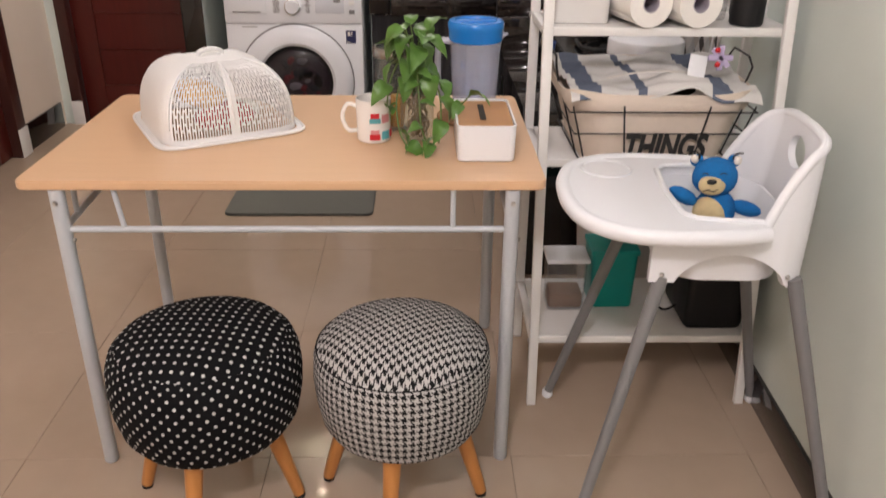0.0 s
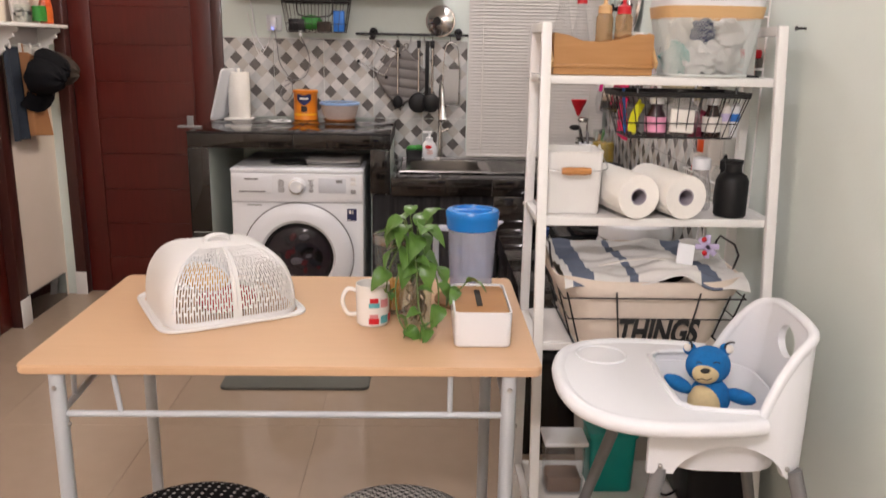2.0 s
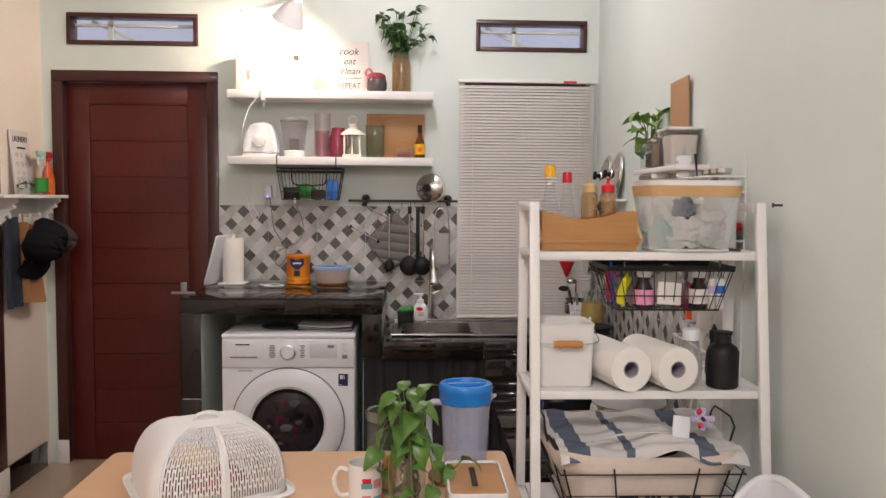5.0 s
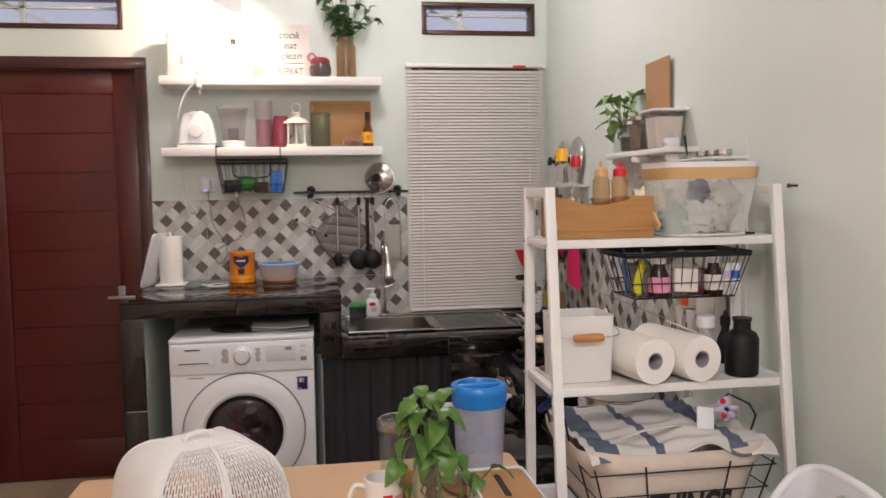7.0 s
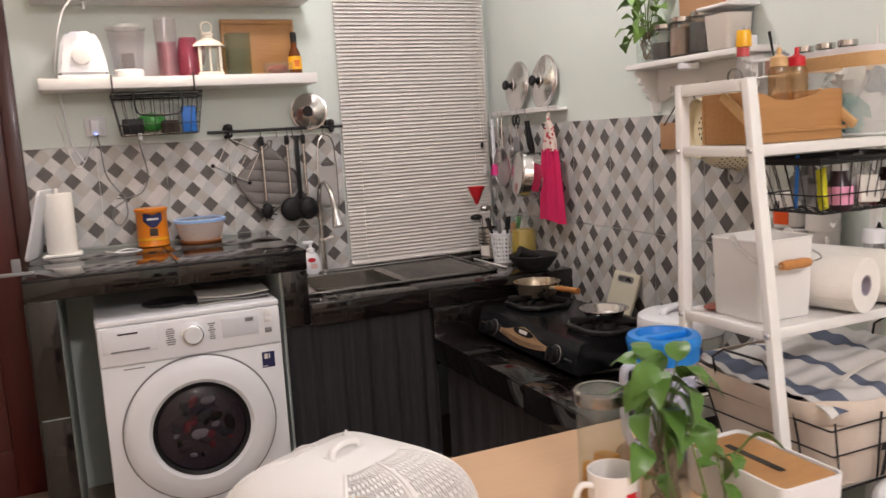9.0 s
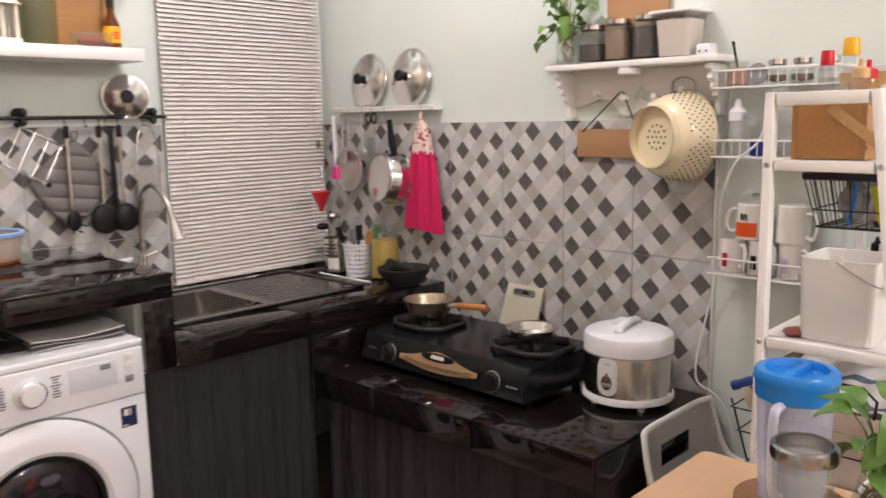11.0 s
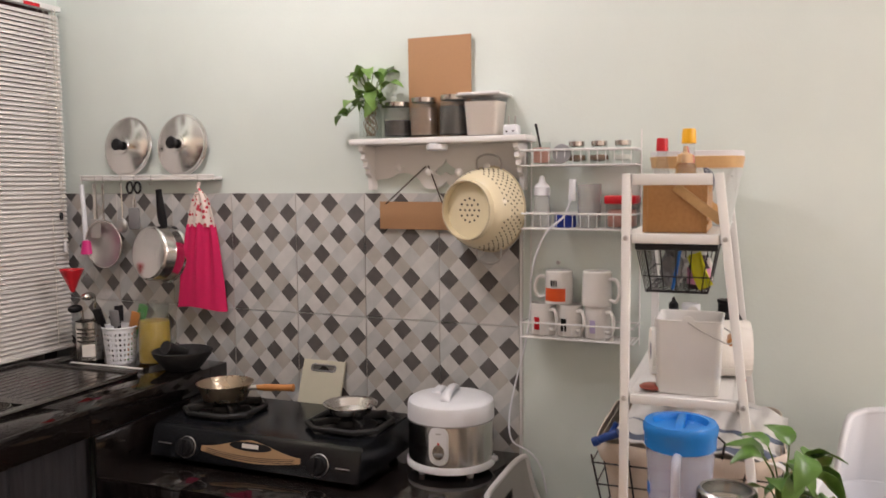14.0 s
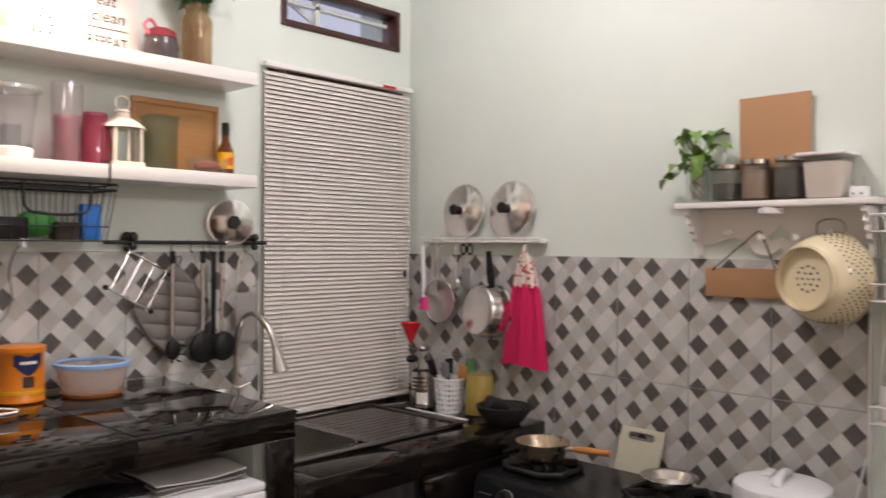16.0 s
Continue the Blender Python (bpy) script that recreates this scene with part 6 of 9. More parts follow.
# colander hung on a peg
co = thing("colander", on_right(-0.110, 1.362, -0.030), "cream enamel colander with pierced bowl and wire handles", "colander")
R = 0.125
prof = [(R, 0.0), (R * 1.03, 0.004), (R * 1.0, 0.010), (R * 0.985, 0.03), (R * 0.94, 0.062), (R * 0.86, 0.086), (R * 0.76, 0.099), (R * 0.71, 0.103), (R * 0.70, 0.124), (R * 0.675, 0.124), (R * 0.67, 0.101), (0, 0.104)]
spin = pose(0, 0, 0, 90, 0, 0)
tip = pose(0, 0, 0, 0, 0, -16)
part("bowl", moved(lathe(prof, 56), tip @ spin), ENAMEL, co)
part("rim_line", moved(tube([(R * 1.03 * math.cos(k * math.pi / 24), R * 1.03 * math.sin(k * math.pi / 24), 0.004) for k in range(48)], 0.003, 6, True), tip @ spin), mat("dark_cream_edge", (0.50, 0.43, 0.29), 0.35, var=0.2), co)
part("foot_line", moved(tube([(R * 0.688 * math.cos(k * math.pi / 24), R * 0.688 * math.sin(k * math.pi / 24), 0.124) for k in range(48)], 0.0025, 6, True), tip @ spin), mat("dark_cream_edge", (0.50, 0.43, 0.29), 0.35, var=0.2), co)
bm = bmesh.new()
dot = [(0, 0.0), (0.0034, 0.0), (0.0034, 0.0012), (0, 0.0012)]
for ring, rr in enumerate((0.0, 0.017, 0.034)):
    for k in range(1 if ring == 0 else 6 * ring):
        a = 2 * math.pi * k / max(1, 6 * ring)
        put(bm, lathe(dot, 8), at(rr * math.cos(a), rr * math.sin(a), 0.1035))
for ring in range(7):
    q = 0.16 + ring * 0.125
    for k in range(40):
        if k % 10 in (0, 9) and ring not in (2, 3, 4):
            continue
        a = 2 * math.pi * (k + 0.5 * (ring % 2)) / 40
        rr, zz = R * (1.0 - 0.145 * q ** 2.2), 0.087 * q
        n = Vector((math.cos(a) * 0.9, math.sin(a) * 0.9, 0.25 + 0.45 * q))
        put(bm, lathe([(0, 0.0), (0.0026, 0.0), (0.0026, 0.0012), (0, 0.0012)], 6), at(rr * math.cos(a), rr * math.sin(a), zz) @ n.to_track_quat("Z", "Y").to_matrix().to_4x4())
tagged(part("drain_holes", moved(bm, tip @ spin), HOLE, co), "pierced holes", kind="stuff")
for sg in (1, -1):
    part("handle", moved(tube(curve([(-0.045, sg * R * 0.93, 0.006), (-0.040, sg * (R + 0.028), 0.010), (0, sg * (R + 0.040), 0.012), (0.040, sg * (R + 0.028), 0.010), (0.045, sg * R * 0.93, 0.006)], 5), 0.0032, 8), tip @ spin), DULL_STEEL, co)

# white wire wall rack
wr = thing("wire_wall_rack", on_right(-0.230, 0.990), "white coated three-tier wire rack on the wall", "wire rack")
W, D = 0.325, 0.100
for z in (0.0, 0.318, 0.500):
    tr = part("tray_hoop", tube([(0, 0, z), (0, -D, z), (W, -D, z), (W, 0, z)], 0.0026, 6, True), WHITE_METAL, wr)
    for k in range(1, 5):
        part("floor_wire", rod((0, -D * k / 5, z), (W, -D * k / 5, z), 0.0018, 6), WHITE_METAL, tr)
    for h, r in ((0.044, 0.0032),):
        part("hoop", tube([(0, 0, z + h), (0, -D, z + h), (W, -D, z + h), (W, 0, z + h)], r, 6, True), WHITE_METAL, tr)
    for k in range(14):
        x = W * (k + 0.5) / 14
        part("wire", tube([(x, 0, z), (x, -D, z), (x, -D, z + 0.044)], 0.0014, 5), WHITE_METAL, tr)
for x in (0, W):
    part("upright", tube([(x, -0.002, -0.02), (x, -0.002, 0.60)], 0.0026, 6), WHITE_METAL, wr)
single("wall_screw", join(rod((0, 0, 0), (0, -0.022, 0), 0.003, 8), moved(lathe([(0, 0), (0.006, 0), (0.006, 0.003), (0, 0.003)], 10), at(0, -0.022, 0) @ pose(0, 0, 0, 90))), DULL_STEEL, on_right(-0.320, 1.205), "bare steel screw in the wall", "screw")
single("wall_screw", join(rod((0, 0, 0), (0, -0.022, 0), 0.003, 8), moved(lathe([(0, 0), (0.006, 0), (0.006, 0.003), (0, 0.003)], 10), at(0, -0.022, 0) @ pose(0, 0, 0, 90))), BLACK_METAL, on_right(-0.80, 1.455), "bare dark screw in the wall", "screw")


def in_rack(x, z, d=0.05):
    return on_right(-0.230 - x, 0.992 + z, -d)


t = thing("salt_jar", in_rack(0.045, 0.502), "small glass jar of pink salt with spoon", "jar")
part("glass", cup(0.026, 0.028, 0.065, 0.002, 20), GLASS, t)
part("salt", lathe([(0, 0.005), (0.024, 0.005), (0.025, 0.048), (0, 0.050)], 20), PINKISH, t)
part("spoon", tube([(0.004, 0, 0.02), (-0.016, -0.004, 0.118)], lambda q: 0.0022 + 0.002 * q, 8), BLACK_PLASTIC, t)
for x in (0.150, 0.215, 0.282):
    t = thing("spice_jar", in_rack(x, 0.502), "small round spice jar with steel lid", "jar", "spice jars in the wire rack")
    part("glass", lathe([(0, 0), (0.022, 0), (0.029, 0.010), (0.029, 0.036), (0.021, 0.048), (0.021, 0.054), (0.019, 0.054), (0.019, 0.047), (0.027, 0.035), (0.027, 0.011), (0, 0.004)], 24), GLASS, t)
    part("spice", lathe([(0, 0.006), (0.025, 0.011), (0.025, 0.024), (0, 0.026)], 20), COCOA if x < 0.25 else LABEL, t)
    part("lid", lathe([(0.0215, 0.050), (0.023, 0.051), (0.023, 0.064), (0, 0.065)], 24), STEEL, t)
single("dark_disc", lathe([(0, 0), (0.026, 0), (0.027, 0.008), (0, 0.010)], 20), PLAIN_GREY, in_rack(0.118, 0.530, 0.09) @ pose(0, 0, 0, 80), "dark round lid leaning in the rack", "lid")
t = bottle("baby_bottle", in_rack(0.048, 0.320), flask(0.027, 0.095, 0.020), MILKY, "clear baby bottle with white teat ring", "baby bottle", [(0, 0.150), (0.007, 0.148), (0.010, 0.130), (0.018, 0.122), (0.023, 0.116), (0.023, 0.092), (0, 0.092)], WHITE_PLASTIC)
single("blue_pot", lathe([(0, 0), (0.030, 0), (0.032, 0.010), (0.030, 0.036), (0.026, 0.040), (0, 0.040)], 24), mat("deep_blue_plastic", (0.008, 0.03, 0.27), 0.35), in_rack(0.118, 0.320), "deep blue plastic pot in the wire rack", "cap")
t = thing("beaker", in_rack(0.188, 0.320), "tall clear plastic measuring beaker", "beaker")
part("body", cup(0.032, 0.035, 0.125, 0.002, 24), MILKY, t)
t = thing("red_lid_box", in_rack(0.282, 0.320), "clear plastic box with bright red lid", "container")
part("body", tub((-0.040, -0.036, 0), (0.040, 0.036, 0.070), 0.002, 1.05, 0.010, 4), CLEAR_PLASTIC, t)
part("contents", box((-0.036, -0.032, 0.004), (0.036, 0.032, 0.052), 0.006), PINKISH, t)
part("lid", box((-0.045, -0.042, 0.068), (0.045, 0.042, 0.092), 0.006), RED, t)
for k, x in enumerate((0.052, 0.132, 0.216)):
    mug(in_rack(x, 0.002) @ pose(0, 0, 0, 0, 0, 0), "white ceramic mug with small print in the rack", [(-115, -90, 0.018, 0.055, (RED, BLACK_PLASTIC, LILAC)[k])], 0.0385, 0.094, "mugs in the wire rack", -40)
up = Matrix.Rotation(math.pi, 4, "X")
mug(in_rack(0.100, 0.194) @ up, "white and orange mug turned upside down", [(50, 140, 0.050, 0.088, mat("orange_red_print", (0.75, 0.10, 0.02), 0.3)), (84, 89, 0.026, 0.044, INK), (93, 98, 0.026, 0.044, INK), (102, 110, 0.026, 0.044, INK)], 0.0415, 0.096, "mugs in the wire rack", 180)
mug(in_rack(0.212, 0.196) @ up, "grey-beige stoneware mug turned upside down", [], 0.043, 0.100, "mugs in the wire rack", 20)
cab = thing("white_cable", WR, "white mains cable hanging down the wall", "cable")
part("cord", tube(curve([(-0.085, -0.375, 1.40), (-0.098, -0.355, 1.345), (-0.105, -0.30, 1.29), (-0.10, -0.262, 1.18), (-0.06, -0.245, 1.05), (-0.03, -0.215, 0.93), (-0.02, -0.185, 0.82), (-0.03, -0.17, 0.72), (-0.06, -0.19, 0.66), (-0.05, -0.24, 0.63), (-0.03, -0.27, 0.58), (-0.03, -0.29, 0.50)], 6), 0.0030, 7), WHITE_PLASTIC, cab)
part("plug", tube([(-0.085, -0.376, 1.39), (-0.085, -0.378, 1.45)], 0.010, 10), WHITE_PLASTIC, cab)

# ---- things on the counters ----
# gas stove
sv = thing("gas_stove", pose(1.130, 3.985, CZ, 0, 0, -91), "black two-burner gas stove on the low counter", "stove")
SW, SD, SH = 0.712, 0.345, 0.122
side_prof = [(-SD / 2, 0.016), (-SD / 2 - 0.012, 0.020), (-SD / 2 + 0.012, 0.100), (-SD / 2 + 0.022, 0.112), (SD / 2, SH), (SD / 2, 0.016)]
bm = prism(side_prof, -SW / 2, SW / 2, 0.003)
part("body", moved(bm, Matrix(((0, 1, 0, 0), (1, 0, 0, 0), (0, 0, 1, 0), (0, 0, 0, 1)))), STOVE_BLACK, sv)
for x in (-0.31, 0.31):
    for y in (-0.13, 0.13):
        part("foot", moved(lathe([(0, 0), (0.014, 0), (0.017, 0.016), (0, 0.016)], 14), at(x, y, 0)), BLACK_PLASTIC, sv)
face = pose(0, -SD / 2 - 0.0005, 0.060, -17, 0, 0)
gold = mat("gold_panel", (0.44, 0.29, 0.16), 0.4, 0.3)
arc = [(x, 0.030 - 0.012 * abs(math.sin(x / 0.17 * math.pi * 0.5)) ** 1.0 + 0.010 * math.cos(x / 0.17 * math.pi)) for x in [-0.17 + 0.34 * k / 30 for k in range(31)]]
arc2 = [(x, -0.012 - 0.016 * math.cos(x / 0.17 * math.pi * 0.5) + 0.004) for x in [0.17 - 0.34 * k / 30 for k in range(31)]]
part("gold_panel", moved(prism(arc + arc2, -0.0022, -0.001), face), gold, sv, "wavy gold panel")
part("badge", moved(prism([(0.072 * math.cos(k * math.pi / 16), 0.021 + 0.013 * math.sin(k * math.pi / 16)) for k in range(32)], -0.0034, -0.002), face), BLACK_PLASTIC, sv)
part("badge_mark", moved(box((-0.028, -0.0040, 0.016), (0.028, -0.0034, 0.028)), face), LABEL, sv, "plain pale maker's mark")
for k in range(3):
    part("gold_line", moved(tube([(x, -0.0026, -0.006 - 0.012 * math.cos(x / 0.17 * math.pi * 0.5) + 0.005 * k) for x in [-0.15 + 0.30 * q / 16 for q in range(17)]], 0.0010, 5), face), INK, sv)
for x in (-0.222, 0.229):
    kb = part("knob", moved(join(lathe([(0, 0), (0.029, 0), (0.029, 0.008), (0.024, 0.011), (0.023, 0.026), (0, 0.027)], 24), box((-0.006, -0.023, 0.020), (0.006, 0.023, 0.036), 0.003)), face @ at(x, -0.001, -0.004) @ pose(0, 0, 0, 90)), BLACK_PLASTIC, sv)
    part("knob_ring", moved(tube([(0.031 * math.cos(q * math.pi / 12), -0.002, 0.031 * math.sin(q * math.pi / 12)) for q in range(24)], 0.0014, 5, True), face @ at(x, 0, -0.004)), DULL_STEEL, kb)
part("print", moved(bar_lines(0.07, 0.006, 1, 3), face @ at(0.305, -0.0015, -0.005)), DULL_STEEL, sv)
part("print", moved(bar_lines(0.08, 0.005, 1, 4), face @ at(-0.305, -0.0015, 0.0)), DULL_STEEL, sv)
TOP = 0.116
for x in (-0.222, 0.228):
    bn = part("burner", moved(lathe([(0, 0), (0.075, 0), (0.080, 0.004), (0.045, 0.006), (0.040, 0.022), (0, 0.024)], 28), at(x, 0.015, TOP)), IRON, sv)
    part("pan_support", join(*([tube([(x + sx * 0.115, 0.015 + sy * 0.10, TOP + 0.012) for sx, sy in ((-1, -0.55), (-0.55, -1), (0.55, -1), (1, -0.55), (1, 0.55), (0.55, 1), (-0.55, 1), (-1, 0.55))], 0.0085, 8, True)]
         + [moved(box((0.03, -0.005, 0.012), (0.115, 0.005, 0.034), 0.003), at(x, 0.015, TOP) @ pose(0, 0, 0, 0, 0, 45 + 90 * k)) for k in range(4)])), IRON, bn)
PZ = CZ + TOP + 0.035
pn = thing("milk_pan", pose(1.150, 4.207, PZ), "dented aluminium milk pan with wooden handle", "pan")
part("bowl", lathe([(0, 0), (0.055, 0), (0.068, 0.006), (0.083, 0.045), (0.088, 0.056), (0.090, 0.058), (0.086, 0.057), (0.080, 0.045), (0.065, 0.009), (0, 0.004)], 40), mat("hammered_brassy_metal", (0.52, 0.44, 0.33), 0.28, 0.95, var=0.1, bump=0.5, bscale=55), pn)
part("handle", moved(lathe([(0, 0), (0.008, 0), (0.0115, 0.03), (0.0105, 0.09), (0.012, 0.125), (0, 0.128)], 14), at(0.02, -0.105, 0.045) @ pose(0, 0, 0, 88, 0, 8)), ORANGE_WOOD, pn)
part("socket", tube([(0.012, -0.080, 0.042), (0.021, -0.112, 0.045)], 0.008, 10), DULL_STEEL, pn)
bw = thing("steel_bowl", pose(1.140, 3.755, PZ), "shallow polished steel bowl on the burner", "bowl")
part("bowl", lathe([(0, 0), (0.045, 0), (0.060, 0.008), (0.072, 0.030), (0.082, 0.033), (0.082, 0.035), (0.070, 0.033), (0.057, 0.011), (0, 0.003)], 40), POLISHED, bw)

rc = thing("rice_cooker", pose(1.212, 3.462, CZ, 0, 0, -82) @ Matrix.Scale(1.05, 4), "white and steel rice cooker on the low counter", "rice cooker")
part("body", lathe([(0, 0.018), (0.100, 0.018), (0.119, 0.024), (0.119, 0.150), (0, 0.150)], 48), STEEL, rc)
part("base", lathe([(0, 0.012), (0.090, 0.012), (0.124, 0.020), (0.124, 0.032), (0.118, 0.040), (0, 0.040)], 48), WHITE_PLASTIC, rc)
ld = part("lid", lathe([(0.119, 0.148), (0.121, 0.150), (0.121, 0.188), (0.118, 0.197), (0.108, 0.203), (0.085, 0.207), (0.04, 0.211), (0, 0.212)], 48), WHITE_PLASTIC, rc)
part("lid_seam", lathe([(0.1192, 0.1475), (0.1222, 0.1475), (0.1222, 0.1505), (0.1192, 0.1505)], 48), PLAIN_GREY, ld)
part("lid_handle", moved(tube(curve([(0, -0.072, 0.206), (0, -0.060, 0.219), (0, 0, 0.224), (0, 0.050, 0.219), (0, 0.060, 0.208)], 5), 0.009, 10), Matrix.Diagonal((1.5, 1, 1, 1))), WHITE_PLASTIC, ld)
part("steam_vent", moved(box((-0.014, -0.035, 0.0), (0.014, 0.03, 0.012), 0.005), at(-0.040, 0.03, 0.207)), WHITE_PLASTIC, ld)
pl = part("switch_panel", moved(prism(rounded(0.054, 0.108, 0.026), -0.006, 0.006, 0.003), at(-0.008, -0.117, 0.098)), WHITE_PLASTIC, rc)
part("switch", moved(join(prism([(0.016 * math.cos(k * math.pi / 12), 0.020 * math.sin(k * math.pi / 12)) for k in range(24)], -0.002, 0.001)), at(-0.008, -0.1235, 0.082)), STEEL, pl)
part("lever", box((-0.021, -0.130, 0.070), (0.005, -0.122, 0.080), 0.003), PLAIN_GREY, pl)
part("lamp_dot", moved(ball(0.0035, n=8), at(-0.008, -0.1235, 0.105)), RED, pl)
part("print", moved(bar_lines(0.022, 0.004, 1, 8), at(-0.008, -0.1238, 0.132)), PLAIN_GREY, pl)
for k in range(4):
    a = math.pi / 4 + k * math.pi / 2
    part("foot", moved(lathe([(0, 0), (0.009, 0), (0.011, 0.014), (0, 0.014)], 12), at(0.095 * math.cos(a), 0.095 * math.sin(a), 0)), WHITE_PLASTIC, rc)
part("catch", moved(box((-0.012, -0.008, 0), (0.012, 0.008, 0.012), 0.003), at(0.122, -0.01, 0.032)), WHITE_PLASTIC, rc)

cbd = thing("cutting_board", on_right(0.492, CZ + 0.098, -0.066) @ pose(0, 0, 0, -20), "pale olive plastic cutting board leaning on the tiles", "cutting board")
bm = bmesh.new()
for a, b, c, d in wall_cells(-0.080, 0.080, -0.10, 0.150, ((-0.045, 0.045, 0.115, 0.133),)):
    put(bm, box((a, 0, c), (b, 0.009, d)))
part("board", bm, mat("olive_plastic", (0.56, 0.545, 0.43), 0.5, var=0.05), cbd)
part("grip_rim", tube([(x, 0.0005, z + 0.124) for x, z in rounded(0.092, 0.020, 0.008, 3)], 0.0035, 6, True), PLAIN_GREY, cbd, "dark rim of the grip")

# laundry tub at the end of the low counter
lb = thing("laundry_tub", pose(0, 0, 0), "pale grey soft plastic laundry tub with handle holes", "laundry tub")


def tubp(u, v, z):
    k = 0.80 + 0.20 * z / 0.60
    c, s = math.cos(u), math.sin(u)
    return (1.165 + 0.212 * k * math.copysign(abs(c) ** 0.35, c), 3.128 + 0.162 * k * math.copysign(abs(s) ** 0.35, s), z)


def rimz(u):
    return 0.445 + 0.170 * min(1.0, (abs(math.sin(u)) / 0.72) ** 2.2)


bm = bmesh.new()
NU, NV = 96, 20
g = [[bm.verts.new(tubp(2 * math.pi * i / NU, 0, rimz(2 * math.pi * i / NU) * j / NV)) for j in range(NV + 1)] for i in range(NU)]
for i in range(NU):
    k = (i + 1) % NU
    u = 2 * math.pi * (i + 0.5) / NU
    for j in range(NV):
        if abs(math.sin(u)) > 0.9975 and 16 <= j <= 17:
            continue
        bm.faces.new((g[i][j], g[k][j], g[k][j + 1], g[i][j + 1]))
bm.faces.new([c[0] for c in g][::-1])
part("body", thick(bm, 0.004), BIN_GREY, lb)
part("rim", tube([tubp(2 * math.pi * i / 96, 0, rimz(2 * math.pi * i / 96)) for i in range(96)], 0.0085, 8, True), SOFT_WHITE, lb)

# corner of the sink counter
uh = thing("utensil_holder", pose(1.308, 4.905, SZ), "pierced steel utensil holder with tools", "utensil holder")
part("cup", cup(0.048, 0.050, 0.145, 0.002, 32), STEEL, uh)
part("label", thick(sheet(lambda u, v: (0.0515 * math.cos(3.3 + 0.9 * u), 0.0515 * math.sin(3.3 + 0.9 * u), 0.02 + 0.045 * v), 8, 1), 0.0004), LABEL, uh)
bm = bmesh.new()
for i in range(9):
    for j in range(4):
        a = 2.9 + 0.16 * i
        put(bm, lathe(dot, 6), at(0.0502 * math.cos(a), 0.0502 * math.sin(a), 0.075 + 0.015 * j) @ Vector((math.cos(a), math.sin(a), 0)).to_track_quat("Z", "Y").to_matrix().to_4x4())
tagged(part("holes", bm, HOLE, uh), kind="stuff")
for k, (dx, dy, h, mm, nm, lab) in enumerate(((-0.026, 0.028, 0.278, RED, "funnel", "red plastic funnel on a stick"), (0.0, -0.02, 0.232, STEEL, "ladle", "steel ladle standing in the holder"), (-0.025, 0.0, 0.19, BLACK_PLASTIC, "cooking_spoon", "black cooking spoon standing in the holder"))):
    t = thing(nm, pose(1.308 + dx * 0.6, 4.905 + dy * 0.6, SZ + 0.006), lab, nm.replace("_", " "))
    part("shaft", tube([(0, 0, 0), (dx * 0.8, dy * 0.8, h)], 0.004, 8), STEEL if k else CLEAR_PLASTIC, t)
    if k == 0:
        part("cone", moved(lathe([(0.006, -0.05), (0.040, 0.03), (0.042, 0.032), (0.005, -0.05)], 24), at(dx * 0.8, dy * 0.8, h + 0.02)), mm, t)
    else:
        part("head", ball(0.030, (dx * 0.8 - 0.02, dy * 0.8 + 0.012, h), (1, 0.7, 0.5), 14), mm, t)
wb = thing("white_basket_cup", pose(1.316, 4.775, SZ), "white woven plastic utensil cup", "utensil cup")
bm = bmesh.new()
NU, NV = 48, 14
g = [[bm.verts.new(((0.049 + 0.012 * j / NV) * math.cos(2 * math.pi * i / NU), (0.049 + 0.012 * j / NV) * math.sin(2 * math.pi * i / NU), 0.130 * j / NV)) for j in range(NV + 1)] for i in range(NU)]
for i in range(NU):
    for j in range(NV):
        if i % 2 and j % 2 and 0 < j < 12:
            continue
        k = (i + 1) % NU
        bm.faces.new((g[i][j], g[k][j], g[k][j + 1], g[i][j + 1]))
bm.faces.new([c[0] for c in g][::-1])
part("body", thick(bm, 0.002), WHITE_PLASTIC, wb)
part("rim", tube([(0.062 * math.cos(k * math.pi / 20), 0.062 * math.sin(k * math.pi / 20), 0.130) for k in range(40)], 0.0035, 6, True), WHITE_PLASTIC, wb)
for dx, dy, h, mm, nm, lab in ((-0.02, 0.02, 0.175, BLACK_PLASTIC, "spatula", "black spatula leaning in the cup"), (0.01, -0.02, 0.150, ORANGE_WOOD, "wooden_spoon", "short wooden spoon in the cup"), (0.015, -0.03, 0.185, GREEN_PACK, "peeler", "green handled peeler in the cup"), (-0.01, 0.0, 0.165, PLAIN_GREY, "whisk", "grey handled whisk in the cup"), (0.02, 0.02, 0.170, BLACK_PLASTIC, "tongs", "black kitchen tongs in the cup")):
    t = thing(nm, pose(1.316 + dx * 0.8, 4.775 + dy * 0.8, SZ + 0.005), lab, nm.replace("_", " "))
    part("handle", tube([(0, 0, 0), (dx * 1.3, dy * 1.3, h * 0.8)], 0.006, 8), mm, t)
    part("head", moved(box((-0.004, -0.020, 0), (0.004, 0.020, 0.06), 0.004), at(dx * 1.3, dy * 1.3, h * 0.78) @ pose(0, 0, 0, -dy * 500, dx * 600)), mm, t)
oj = thing("oil_jug", pose(1.345, 4.645, SZ), "glass jug half full of yellow cooking oil", "jug")
part("glass", lathe([(0, 0), (0.053, 0), (0.058, 0.006), (0.057, 0.140), (0.050, 0.175), (0.053, 0.205), (0.050, 0.205), (0.047, 0.175), (0.054, 0.140), (0.055, 0.008), (0, 0.006)], 32), GLASS, oj)
part("oil", lathe([(0, 0.008), (0.0545, 0.008), (0.0530, 0.138), (0.0500, 0.155), (0, 0.155)], 32), OIL, oj)
